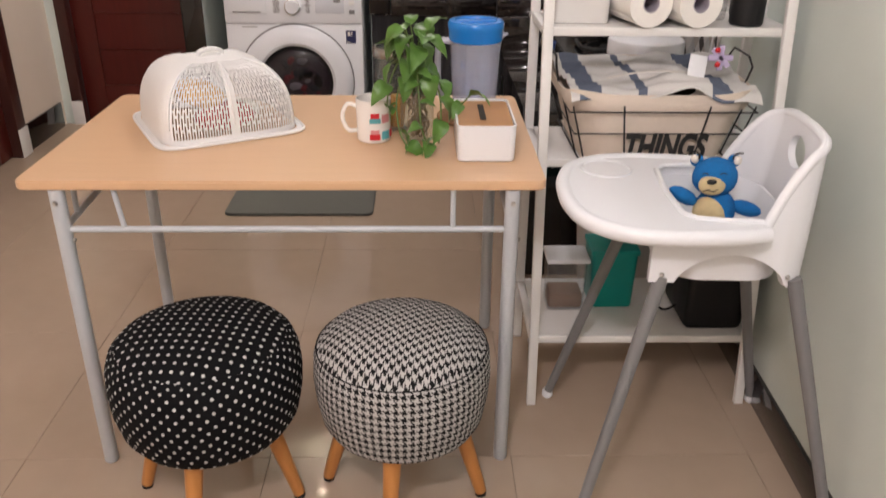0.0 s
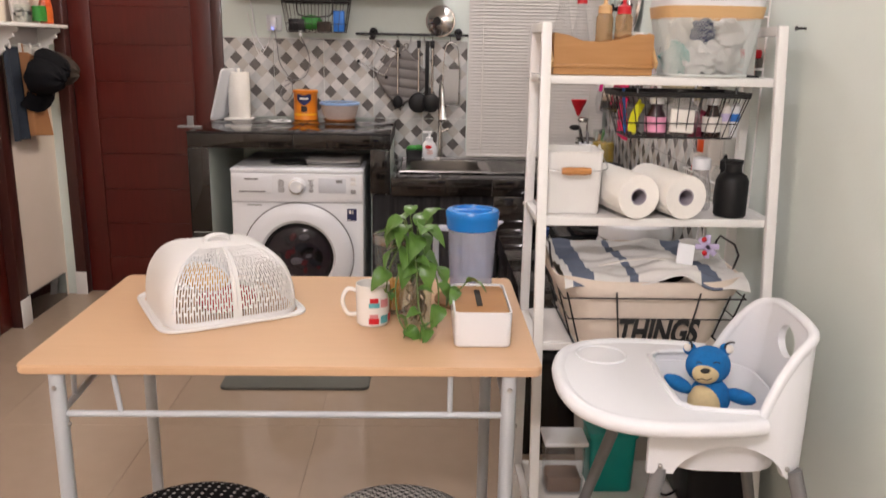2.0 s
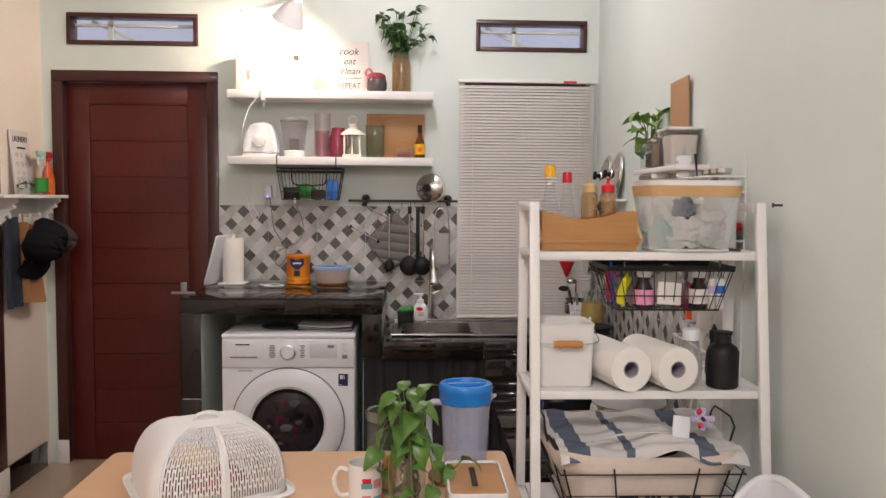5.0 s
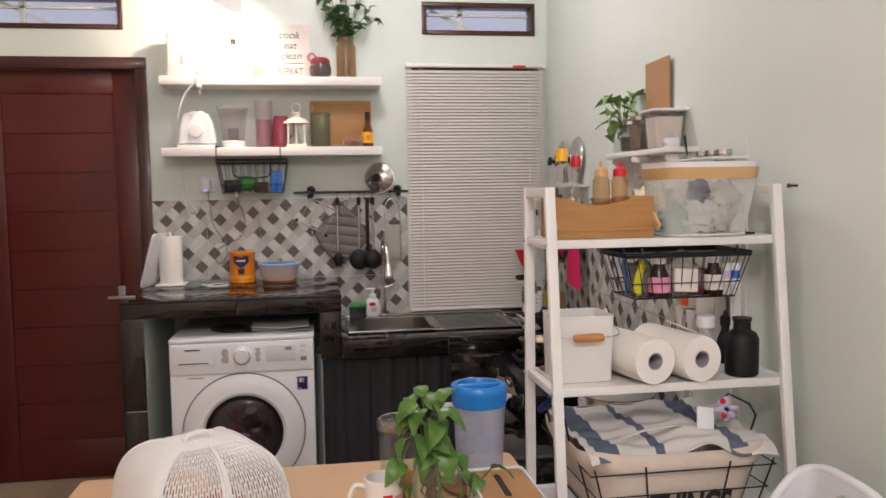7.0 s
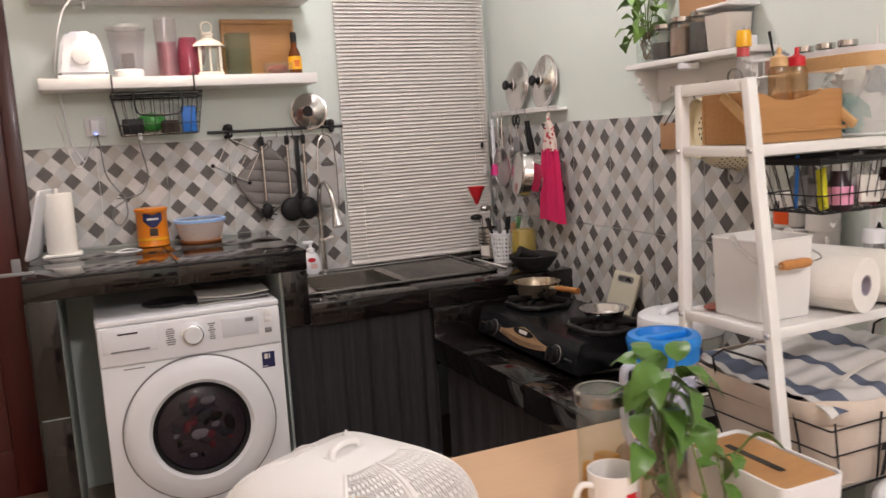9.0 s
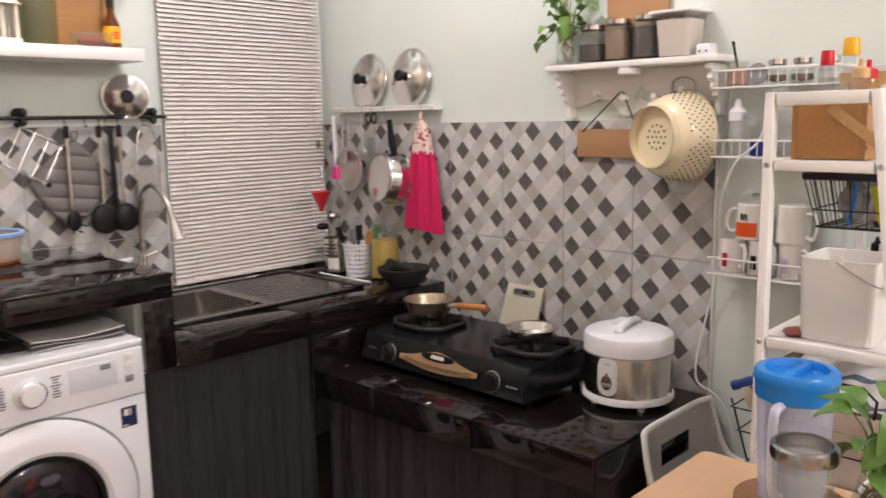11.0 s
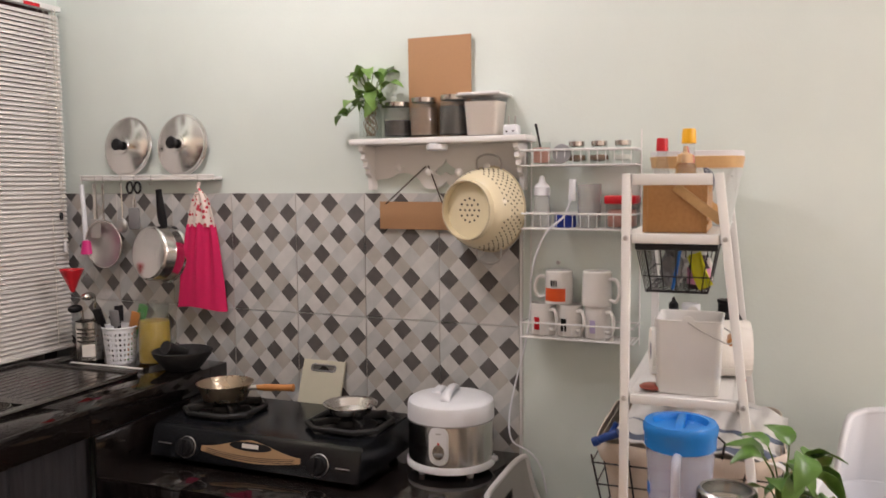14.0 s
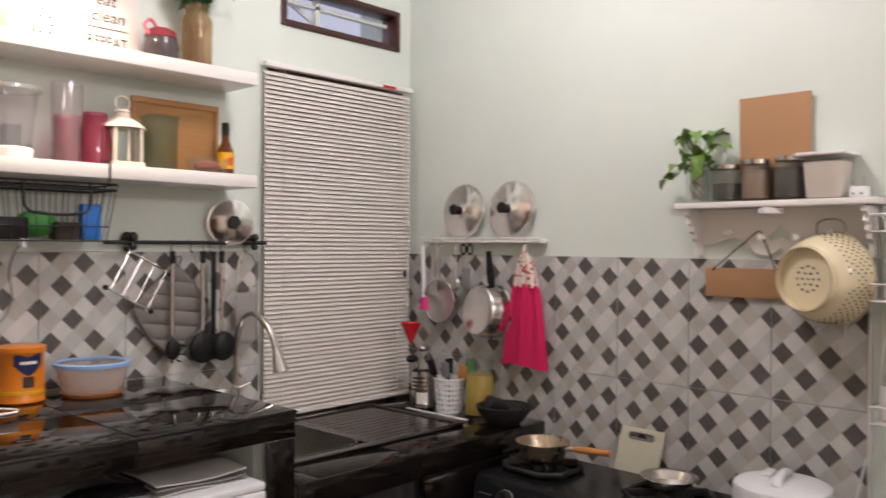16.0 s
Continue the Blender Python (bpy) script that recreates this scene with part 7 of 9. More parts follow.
part("lid", lathe([(0, 0.206), (0.053, 0.206), (0.053, 0.212), (0.015, 0.216), (0.012, 0.226), (0, 0.227)], 28), CLEAR_PLASTIC, oj)
part("handle", tube(curve([(0.0, -0.052, 0.178), (0.0, -0.086, 0.168), (0.0, -0.091, 0.100), (0.0, -0.056, 0.066)], 5), 0.006, 8), GLASS, oj)
mo = thing("stone_mortar", pose(1.300, 4.490, SZ), "wide black stone mortar with pestle", "mortar")
part("bowl", lathe([(0, 0), (0.055, 0), (0.065, 0.008), (0.098, 0.050), (0.103, 0.066), (0.096, 0.068), (0.080, 0.048), (0.05, 0.028), (0, 0.022)], 36), STONE, mo)
part("pestle", tube([(0.04, 0.02, 0.046), (-0.05, 0.03, 0.082)], lambda q: 0.016 + 0.008 * q, 12), STONE, mo)
single("white_strip", box((-0.004, -0.18, 0), (0.006, 0.14, 0.006), 0.002), SOFT_WHITE, pose(1.235, 4.79, SZ, 0, 0, 0), "thin white plastic strip along the counter", "strip")

# faucet, soap and sponge
fc = thing("kitchen_faucet", pose(0.556, 5.075, SZ), "chrome swan-neck kitchen faucet with side levers", "faucet")
part("base", lathe([(0, 0), (0.024, 0), (0.026, 0.008), (0.018, 0.014), (0.015, 0.150), (0, 0.150)], 20), POLISHED, fc)
part("spout", tube(curve([(0, 0, 0.14), (0.0, -0.002, 0.30), (0.001, -0.035, 0.385), (0.003, -0.105, 0.410), (0.006, -0.185, 0.365), (0.008, -0.222, 0.295)], 7), 0.010, 12), POLISHED, fc)
part("nozzle", tube([(0.008, -0.2225, 0.297), (0.010, -0.246, 0.228)], lambda q: 0.012 + 0.014 * min(1.0, 1.5 * q), 18), POLISHED, fc)
part("lever", join(tube([(0.0, 0, 0.145), (0.048, -0.014, 0.165)], 0.006, 8), ball(0.012, (0, 0, 0.150), n=12)), POLISHED, fc)
sp = thing("soap_dispenser", pose(0.500, 5.075, SZ), "white foam soap bottle with pump", "soap bottle")
part("bottle", moved(lathe([(0, 0), (0.036, 0), (0.042, 0.008), (0.041, 0.05), (0.032, 0.085), (0.020, 0.098), (0, 0.098)], 28), Matrix.Diagonal((1, 0.7, 1, 1))), WHITE_PLASTIC, sp)
part("pump", join(lathe([(0, 0.098), (0.019, 0.098), (0.019, 0.116), (0.008, 0.120), (0.007, 0.138), (0, 0.138)], 20), box((-0.034, -0.010, 0.138), (0.014, 0.010, 0.150), 0.004)), WHITE_PLASTIC, sp)
part("label", moved(prism([(0.018 * math.cos(k * math.pi / 8), 0.010 * math.sin(k * math.pi / 8)) for k in range(16)], -0.0006, 0), at(-0.004, -0.0300, 0.068)), RED, sp, "small red oval mark")
part("print", moved(bar_lines(0.034, 0.022, 3, 5), at(0.004, -0.0302, 0.040)), PINKISH, sp)
sg = thing("sponge_caddy", pose(0.420, 5.055, SZ), "dark wire sponge caddy with scourer", "sponge caddy")
part("caddy", tub((-0.040, -0.030, 0), (0.040, 0.030, 0.055), 0.002, 1.1, 0.01, 4), BLACK_METAL, sg)
part("scourer", join(ball(0.034, (-0.008, 0, 0.058), (1, 0.7, 0.6), 12), ball(0.026, (0.022, 0, 0.062), (1, 0.7, 0.7), 12)), GREEN_PACK, sg)

# washer counter
TZC = 1.0065
pr = thing("towel_stand", pose(-0.492, 5.020, TZC), "upright paper towel roll on a white stand", "paper towel stand")
part("base", box((-0.070, -0.065, 0), (0.070, 0.065, 0.010), 0.003), WHITE_LACQUER, pr)
part("pole", rod((0, 0, 0.01), (0, 0, 0.262), 0.008, 12), WHITE_LACQUER, pr)
paper_roll(pose(-0.492, 5.020, TZC + 0.0105), "upright white paper towel roll on its stand", 0.055, 0.232, "upright towel roll")
single("white_chopping_board", moved(prism(rounded(0.18, 0.27, 0.02), -0.005, 0.005, 0.002), pose(0, 0, 0.135)), WHITE_PLASTIC, pose(-0.597, 4.990, TZC + 0.001, 0, 0, 76) @ pose(0, 0, 0, 16), "thin white board leaning on the paper roll", "board")
tc = thing("milk_powder_tin", pose(-0.153, 5.050, TZC), "orange printed tin with navy heart mark", "tin")
part("tin", lathe([(0, 0), (0.060, 0), (0.063, 0.003), (0.063, 0.007), (0.061, 0.010), (0.061, 0.142), (0.063, 0.146), (0, 0.146)], 40), ORANGE, tc)
part("lid", lathe([(0.062, 0.140), (0.065, 0.141), (0.065, 0.154), (0.060, 0.156), (0, 0.154)], 40), ORANGE, tc)
part("label_mark", thick(sheet(lambda u, v: (0.0622 * math.sin(-0.62 + 1.24 * u), -0.0622 * math.cos(-0.62 + 1.24 * u), 0.112 + (v - 0.5) * 0.052 * math.sin(math.pi * (0.12 + 0.76 * u)) ** 0.6 - 0.008 * math.cos((u - 0.5) * 6)), 14, 4), 0.0004), NAVY, tc)
part("label_bar", thick(sheet(lambda u, v: (0.0627 * math.sin(-0.36 + 0.72 * u), -0.0627 * math.cos(-0.36 + 0.72 * u), 0.109 + 0.008 * v), 8, 1), 0.0003), LABEL, tc)
part("gold_band", lathe([(0.0612, 0.026), (0.0622, 0.026), (0.0622, 0.036), (0.0612, 0.036)], 40), YELLOW, tc)
part("label_mark", thick(sheet(lambda u, v: (0.0622 * math.sin(-0.25 + 0.5 * u), -0.0622 * math.cos(-0.25 + 0.5 * u), 0.045 + 0.030 * v), 8, 1), 0.0003), BROWN_CLOTH, tc)
bo = thing("lidded_bowl", pose(0.030, 5.010, TZC), "clear plastic bowl with light blue rim lid", "bowl")
part("saucer", lathe([(0, 0), (0.078, 0), (0.084, 0.006), (0.086, 0.012), (0, 0.010)], 40), mat("amber_saucer", (0.40, 0.16, 0.06), 0.25), bo)
part("bowl", lathe([(0, 0.012), (0.072, 0.012), (0.086, 0.030), (0.100, 0.088), (0.097, 0.088), (0.083, 0.031), (0.07, 0.016), (0, 0.016)], 44), clear("milky_clear_plastic", (0.95, 0.92, 0.90), 0.45, 0.1, (0.80, 0.70, 0.66)), bo)
part("rim", lathe([(0.098, 0.084), (0.105, 0.086), (0.105, 0.096), (0.098, 0.099), (0.090, 0.094), (0.098, 0.084)], 44), mat("light_blue_plastic", (0.25, 0.42, 0.72), 0.3), bo)
part("lid", lathe([(0, 0.095), (0.094, 0.095), (0.094, 0.097), (0, 0.098)], 44), CLEAR_PLASTIC, bo)
ck = thing("charger_cable", pose(0, 0, TZC), "thin white charger cable on the counter", "cable")
part("cord", tube(curve([(-0.34, 4.96, 0.004), (-0.30, 4.90, 0.004), (-0.24, 4.88, 0.004), (-0.21, 4.91, 0.004), (-0.26, 4.93, 0.010), (-0.31, 4.91, 0.004), (-0.28, 4.87, 0.004), (-0.22, 4.88, 0.004)], 6), 0.0026, 7), WHITE_PLASTIC, ck)
single("grey_ledge_tool", join(box((-0.055, -0.012, 0), (0.055, 0.012, 0.010), 0.002), box((-0.012, 0.0, 0.0), (0.016, 0.010, 0.055), 0.002)), PLAIN_GREY, pose(-0.625, 4.55, TZC), "flat grey metal strap on the counter corner", "strap")

# washing machine
wm = thing("washing_machine", pose(-0.106, 4.372, 0), "white front-loading washing machine with dark round door", "washing machine")
part("cabinet", box((-0.300, 0.006, 0.015), (0.300, 0.60, 0.826), 0.008, 3), WHITE_PLASTIC, wm)
part("top_plate", box((-0.302, 0.0, 0.826), (0.302, 0.60, 0.846), 0.006, 3), WHITE_PLASTIC, wm)
fp_ = part("front_panel", box((-0.299, 0.0, 0.03), (0.299, 0.010, 0.690), 0.004), WHITE_PLASTIC, wm)
part("kick_plate", box((-0.28, 0.004, 0.032), (0.28, -0.001, 0.085), 0.0005), SOFT_WHITE, fp_)
cp = part("control_panel", box((-0.299, -0.004, 0.693), (0.299, 0.010, 0.825), 0.005, 3), WHITE_PLASTIC, wm)
part("drawer", box((-0.285, -0.007, 0.735), (-0.115, -0.003, 0.815), 0.004), WHITE_PLASTIC, cp)
part("drawer_lip", box((-0.262, -0.010, 0.739), (-0.140, -0.006, 0.745), 0.002), PLAIN_GREY, cp)
part("maker_mark", moved(bar_lines(0.064, 0.010, 1, 2), at(-0.205, -0.0078, 0.799)), INK, cp, "plain dark maker's bar")
dl = part("dial", moved(lathe([(0, 0), (0.040, 0), (0.040, 0.006), (0.033, 0.010), (0.031, 0.026), (0.027, 0.030), (0, 0.030)], 32), at(0.0, -0.004, 0.768) @ pose(0, 0, 0, 90)), WHITE_PLASTIC, cp)
part("dial_ring", moved(lathe([(0.031, 0.020), (0.0335, 0.021), (0.0335, 0.026), (0.031, 0.027)], 32), at(0.0, -0.004, 0.768) @ pose(0, 0, 0, 90)), POLISHED, dl)
part("print", moved(bar_lines(0.034, 0.060, 8, 21), at(-0.072, -0.0045, 0.768)), PLAIN_GREY, cp)
part("print", moved(bar_lines(0.026, 0.060, 8, 22), at(0.064, -0.0045, 0.768)), PLAIN_GREY, cp)
part("display", box((0.098, -0.0062, 0.738), (0.222, -0.0038, 0.805), 0.001), mat("pale_blue_display", (0.66, 0.69, 0.74), 0.2, coat=0.3), cp)
part("display_window", box((0.178, -0.0068, 0.784), (0.206, -0.006, 0.798)), PLAIN_GREY, cp)
for z in (0.805, 0.782, 0.745):
    part("button", box((0.244, -0.007, z - 0.010), (0.268, -0.003, z + 0.008), 0.002), PLAIN_GREY if z < 0.75 else SOFT_WHITE, cp)
part("print", moved(bar_lines(0.09, 0.006, 1, 9), at(-0.195, -0.0008, 0.690 - 0.012)), PLAIN_GREY, fp_)
part("sticker", box((0.226, -0.0012, 0.608), (0.270, 0.0, 0.664)), NAVY, fp_, "navy sticker")
part("sticker_mark", join(box((0.234, -0.0018, 0.640), (0.246, -0.0012, 0.658)), box((0.250, -0.0018, 0.640), (0.254, -0.0012, 0.658)), box((0.228, -0.0018, 0.612), (0.244, -0.0012, 0.615))), LABEL, fp_)
DZ = 0.437
dr = part("door", moved(lathe([(0.252, 0.0), (0.252, 0.010), (0.244, 0.020), (0.205, 0.030), (0.176, 0.032), (0.163, 0.022), (0.163, 0.0)], 72), at(0, 0.0, DZ) @ pose(0, 0, 0, 90)), WHITE_PLASTIC, wm)
part("door_gap", moved(lathe([(0.252, 0.001), (0.258, 0.002), (0.258, 0.005), (0.252, 0.005)], 72), at(0, 0.0, DZ) @ pose(0, 0, 0, 90)), PLAIN_GREY, dr)
part("door_ring", moved(lathe([(0.163, 0.014), (0.163, 0.026), (0.150, 0.020), (0.148, 0.008)], 64), at(0, 0.0, DZ) @ pose(0, 0, 0, 90)), BLACK_PLASTIC, dr)
part("door_glass", moved(lathe([(0.152, 0.012), (0.135, 0.022), (0.09, 0.032), (0, 0.036)], 56), at(0, 0.0, DZ) @ pose(0, 0, 0, 90)), clear("tinted_door_glass", (0.55, 0.52, 0.55), 0.02, 0.03, (0.05, 0.05, 0.05)), dr)
part("drum_dark", moved(lathe([(0.150, 0.004), (0.150, 0.002), (0, 0.002)], 40), at(0, 0.0, DZ) @ pose(0, 0, 0, 90)), LAUNDRY, dr)
rng = random.Random(5)
cloths = [LAUNDRY, BLACK_CLOTH, DENIM, mat("wet_maroon", (0.20, 0.02, 0.035), 0.8, var=0.5), mat("wet_grey", (0.30, 0.30, 0.34), 0.8, var=0.5)]
for k in range(34):
    a, r = rng.uniform(0, 6.28), 0.10 * math.sqrt(rng.random())
    part("laundry", moved(ball(rng.uniform(0.010, 0.034), scale=(1, 0.25, 0.6), n=10), at(r * math.cos(a), -0.008, DZ + r * math.sin(a)) @ pose(0, 0, 0, 0, rng.uniform(0, 180))), cloths[k % 5], dr)
for x in (-0.25, 0.25):
    for y in (0.06, 0.54):
        part("foot", moved(lathe([(0, 0), (0.022, 0), (0.022, 0.016), (0, 0.016)], 14), at(x, y, 0)), BLACK_PLASTIC, wm)
st_ = thing("folded_sheets", pose(0.045, 4.55, 0.8465), "folded grey plastic sheet lying on the washer", "folded sheet")
for k in range(3):
    part("fold", thick(sheet(lambda u, v: (-0.115 + 0.245 * u, -0.12 + 0.30 * v, 0.004 + 0.012 * k + 0.004 * math.sin(5 * u + k) + 0.004 * math.sin(4 * v)), 14, 8), 0.004), (BIN_GREY, PLAIN_GREY, BIN_GREY)[k], st_)
bg = thing("black_bag", pose(-0.16, 4.53, 0.8465), "crumpled black plastic bag on the washer", "bag")
part("bag", join(ball(0.05, (0, 0, 0.012), (1.9, 1.2, 0.32), 14), ball(0.035, (0.085, -0.02, 0.010), (1.6, 1.0, 0.4), 12)), BLACK_PLASTIC, bg)

# ---- things on the back wall ----
SHD = 0.205
for name, z, lab in (("floating_shelf", 2.020, "thick white floating shelf carrying the desk lamp"), ("floating_shelf", 1.678, "thick white floating shelf carrying jugs and lantern")):
    single(name, box((-0.505, -SHD, -0.042), (0.560, 0.0, 0.0), 0.003), WHITE_LACQUER, on_back(0, z), lab, "shelf", "white floating shelves")


def up_shelf(x, d=0.11):
    return on_back(x, 2.0205, d)


def low_shelf(x, d=0.11):
    return on_back(x, 1.6785, d)


# desk lamp clamped to the upper shelf
lp = thing("desk_lamp", on_back(-0.318, 2.020, SHD), "pale clamp-on desk lamp with conical shade, lit", "desk lamp")
part("clamp", join(box((-0.012, -0.014, -0.062), (0.012, -0.004, 0.012), 0.002), box((-0.012, -0.014, 0.002), (0.012, 0.03, 0.012), 0.002), box((-0.012, -0.014, -0.062), (0.012, 0.03, -0.052), 0.002), rod((0, 0.012, -0.085), (0, 0.012, -0.044), 0.005)), WHITE_METAL, lp)
part("socket", lathe([(0, 0.010), (0.012, 0.010), (0.011, 0.055), (0.007, 0.075), (0, 0.075)], 14), WHITE_METAL, lp)
part("lower_arm", join(rod((-0.008, -0.004, 0.06), (-0.102, -0.055, 0.360), 0.0045), rod((0.006, -0.004, 0.06), (-0.088, -0.055, 0.360), 0.0045)), WHITE_METAL, lp)
part("elbow", join(box((-0.110, -0.066, 0.348), (-0.080, -0.044, 0.382), 0.006), ball(0.011, (-0.095, -0.055, 0.388), n=12)), WHITE_METAL, lp)
part("upper_arm", join(rod((-0.095, -0.060, 0.365), (0.205, -0.165, 0.435), 0.0045), rod((-0.095, -0.050, 0.380), (0.205, -0.155, 0.450), 0.0045)), WHITE_METAL, lp)
tilt = at(0.168, -0.150, 0.358) @ pose(0, 0, 0, 26, 30, 0)
part("shade", moved(thick(lathe([(0.026, 0.075), (0.030, 0.055), (0.052, 0.020), (0.082, -0.050)], 36), 0.0015), tilt), WHITE_METAL, lp)
part("bulb", moved(ball(0.026, n=14), tilt @ at(0, 0, -0.014)), mat("glowing_bulb", (1.0, 0.84, 0.66), 0.4, var=0, big=0, bump=0, emit=14.0), lp, "glowing warm bulb").visible_shadow = False
part("flex", tube(curve([(-0.02, -0.004, -0.03), (-0.075, -0.004, -0.10), (-0.11, 0.0, -0.22), (-0.125, 0.10, -0.32), (-0.115, 0.18, -0.45), (-0.10, 0.195, -0.58), (-0.06, 0.198, -0.66)], 6), 0.003, 7), WHITE_PLASTIC, lp)

t = thing("paper_bag", up_shelf(-0.425, 0.10), "white paper bag standing on the shelf", "bag")
part("bag", tub((-0.055, -0.04, 0), (0.055, 0.04, 0.215), 0.002, 0.90, 0.01, 3), LABEL, t)
part("print", box((0.014, -0.0415, 0.06), (0.026, -0.0405, 0.11)), PINKISH, t)
t = bottle("glass_bottle", up_shelf(-0.16, 0.12), flask(0.030, 0.165, 0.012, 0.6), LABEL, "pale bottle with brown stopper on the shelf", "bottle", [(0, 0.190), (0.012, 0.190), (0.014, 0.164), (0, 0.164)], BROWN_CLOTH)
t = thing("dotted_box", up_shelf(-0.095, 0.11), "tall white box with black dots", "box")
part("box", box((-0.028, -0.028, 0), (0.028, 0.028, 0.180), 0.002), WHITE_PLASTIC, t)
part("dots", join(*[moved(lathe([(0, 0), (0.0045, 0), (0.0045, 0.0008), (0, 0.0008)], 8), at(-0.014 + 0.026 * (i % 2) + (0.006 if j % 2 else 0) - 0.004, -0.0285, 0.02 + 0.022 * j) @ pose(0, 0, 0, 90)) for i in range(2) for j in range(7)]), INK, t, "printed black dots")
t = thing("wall_sign", up_shelf(0.112, 0.06) @ pose(0, 0, 0, -7), "whitewashed sign lettered cook eat clean REPEAT", "sign")
part("board", box((-0.104, -0.008, 0), (0.104, 0.0, 0.285), 0.002), SIGN_WHITE, t)
for k, (w_, size) in enumerate((("cook", 0.052), ("eat", 0.052), ("clean", 0.052))):
    part("lettering", words(w_, size, 0.0005, 0.25, 0.0), INK, t, m=at(-0.004 + 0.004 * k, -0.0087, 0.212 - 0.053 * k))
part("lettering", moved(words("REPEAT", 0.046, 0.0005, 0.0, 0.0), Matrix.Diagonal((0.82, 1, 1, 1))), INK, t, m=at(0, -0.0087, 0.028))
part("rule", box((-0.062, -0.0095, 0.083), (0.066, -0.0085, 0.086)), INK, t)
t = thing("round_pot", up_shelf(0.262, 0.11), "small dark round pot with rose handle", "pot")
part("pot", lathe([(0, 0), (0.038, 0), (0.052, 0.02), (0.055, 0.05), (0.048, 0.074), (0.044, 0.074), (0.050, 0.05), (0.047, 0.022), (0, 0.006)], 32), mat("dark_glazed_pot", (0.075, 0.06, 0.065), 0.2, var=0.2), t)
part("rim_cloth", lathe([(0.040, 0.074), (0.050, 0.076), (0.046, 0.095), (0.03, 0.105), (0, 0.10)], 28), mat("maroon_cover", (0.22, 0.02, 0.035), 0.7, var=0.3), t)
part("handle", tube(curve([(-0.045, -0.01, 0.08), (-0.06, -0.012, 0.105), (-0.04, -0.012, 0.125), (-0.015, -0.01, 0.10)], 5), 0.006, 8), mat("rose_handle", (0.55, 0.16, 0.20), 0.5), t)
vs = thing("flower_vase", up_shelf(0.392, 0.10), "tall glass vase with dark green branches", "vase")
part("vase", lathe([(0, 0), (0.046, 0), (0.050, 0.006), (0.049, 0.040), (0.051, 0.070), (0.049, 0.100), (0.052, 0.130), (0.050, 0.160), (0.037, 0.186), (0.042, 0.208), (0.039, 0.208), (0.033, 0.186), (0.046, 0.158), (0.047, 0.010), (0, 0.008)], 32), clear("amber_brown_glass", (0.90, 0.82, 0.70), 0.14, 0.06, (0.45, 0.30, 0.17)), vs)
bm = bmesh.new()
rng = random.Random(9)
for _ in range(12):
    a = rng.uniform(0, 6.28)
    put(bm, tube(curve([(0.03 * math.cos(a), 0.03 * math.sin(a), 0.014), (0.02 * math.cos(a + 1), 0.02 * math.sin(a + 1), 0.08), (0.03 * math.cos(a + 2), 0.03 * math.sin(a + 2), 0.15)], 4), 0.0035, 5))
tagged(part("stems", bm, ROOT, vs), "brown stems in the vase", kind="stuff")
for k in range(17):
    a, r = rng.uniform(0, 6.28), rng.uniform(0.03, 0.17)
    top = Vector((r * math.cos(a), 0.45 * r * math.sin(a), rng.uniform(0.27, 0.46)))
    c = curve([(0, 0, 0.12), (top.x * 0.25, top.y * 0.25, 0.22), top], 6)
    part("branch", tube(c, 0.0022, 5), STEM, vs)
    for q in range(6, len(c), 2):
        for _ in range(2):
            leaf(vs, BROAD, c[q], rng.uniform(-30, 60), rng.uniform(0, 360), rng.uniform(0.65, 1.05))

t = thing("food_processor", low_shelf(-0.345, 0.10), "white food processor base with round dial", "food processor")
part("body", prism([(-0.088, 0.012), (0.092, 0.012), (0.088, 0.06), (0.070, 0.150), (0.045, 0.178), (-0.040, 0.178), (-0.066, 0.150), (-0.084, 0.06)], -0.07, 0.07, 0.012), WHITE_PLASTIC, t)
part("foot", box((-0.090, -0.074, 0), (0.094, 0.074, 0.014), 0.004), SOFT_WHITE, t)
part("dial", moved(lathe([(0, 0), (0.034, 0), (0.032, 0.014), (0.020, 0.016), (0, 0.016)], 28), at(0.0, -0.070, 0.085) @ pose(0, 0, 0, 90)), SOFT_WHITE, t)
t = thing("blender_jar", low_shelf(-0.175, 0.10), "grey tinted clear blender jar", "blender jar")
smoke = clear("smoky_clear_plastic", (0.975, 0.96, 0.965), 0.05, 0.08, (0.62, 0.55, 0.58))
part("jar", cup(0.050, 0.074, 0.195, 0.003, 6), smoke, t)
part("lid", lathe([(0, 0.212), (0.040, 0.212), (0.066, 0.206), (0.076, 0.204), (0.076, 0.192), (0, 0.192)], 28), MILKY, t)
part("base", lathe([(0, 0), (0.054, 0), (0.056, 0.030), (0.048, 0.036), (0, 0.036)], 24), SOFT_WHITE, t)
part("inner_cup", cup(0.024, 0.026, 0.10, 0.002, 20), CLEAR_PLASTIC, t)
t = thing("tall_jug", low_shelf(-0.025, 0.105), "tall clear plastic jug with pink contents", "jug")
part("jug", cup(0.042, 0.044, 0.235, 0.002, 28), smoke, t)
part("pink_cup", lathe([(0, 0.006), (0.036, 0.006), (0.038, 0.14), (0.033, 0.14), (0.032, 0.012), (0, 0.010)], 24), PINK_CLEAR, t)
t = thing("pink_pitcher", low_shelf(0.058, 0.10), "rose tinted plastic pitcher behind the jug", "pitcher")
part("body", lathe([(0, 0), (0.046, 0), (0.046, 0.10), (0.034, 0.158), (0.030, 0.158), (0.042, 0.10), (0.042, 0.004), (0, 0.004)], 28), clear("rose_plastic", (0.86, 0.52, 0.60), 0.20, 0.08, (0.50, 0.10, 0.18)), t)
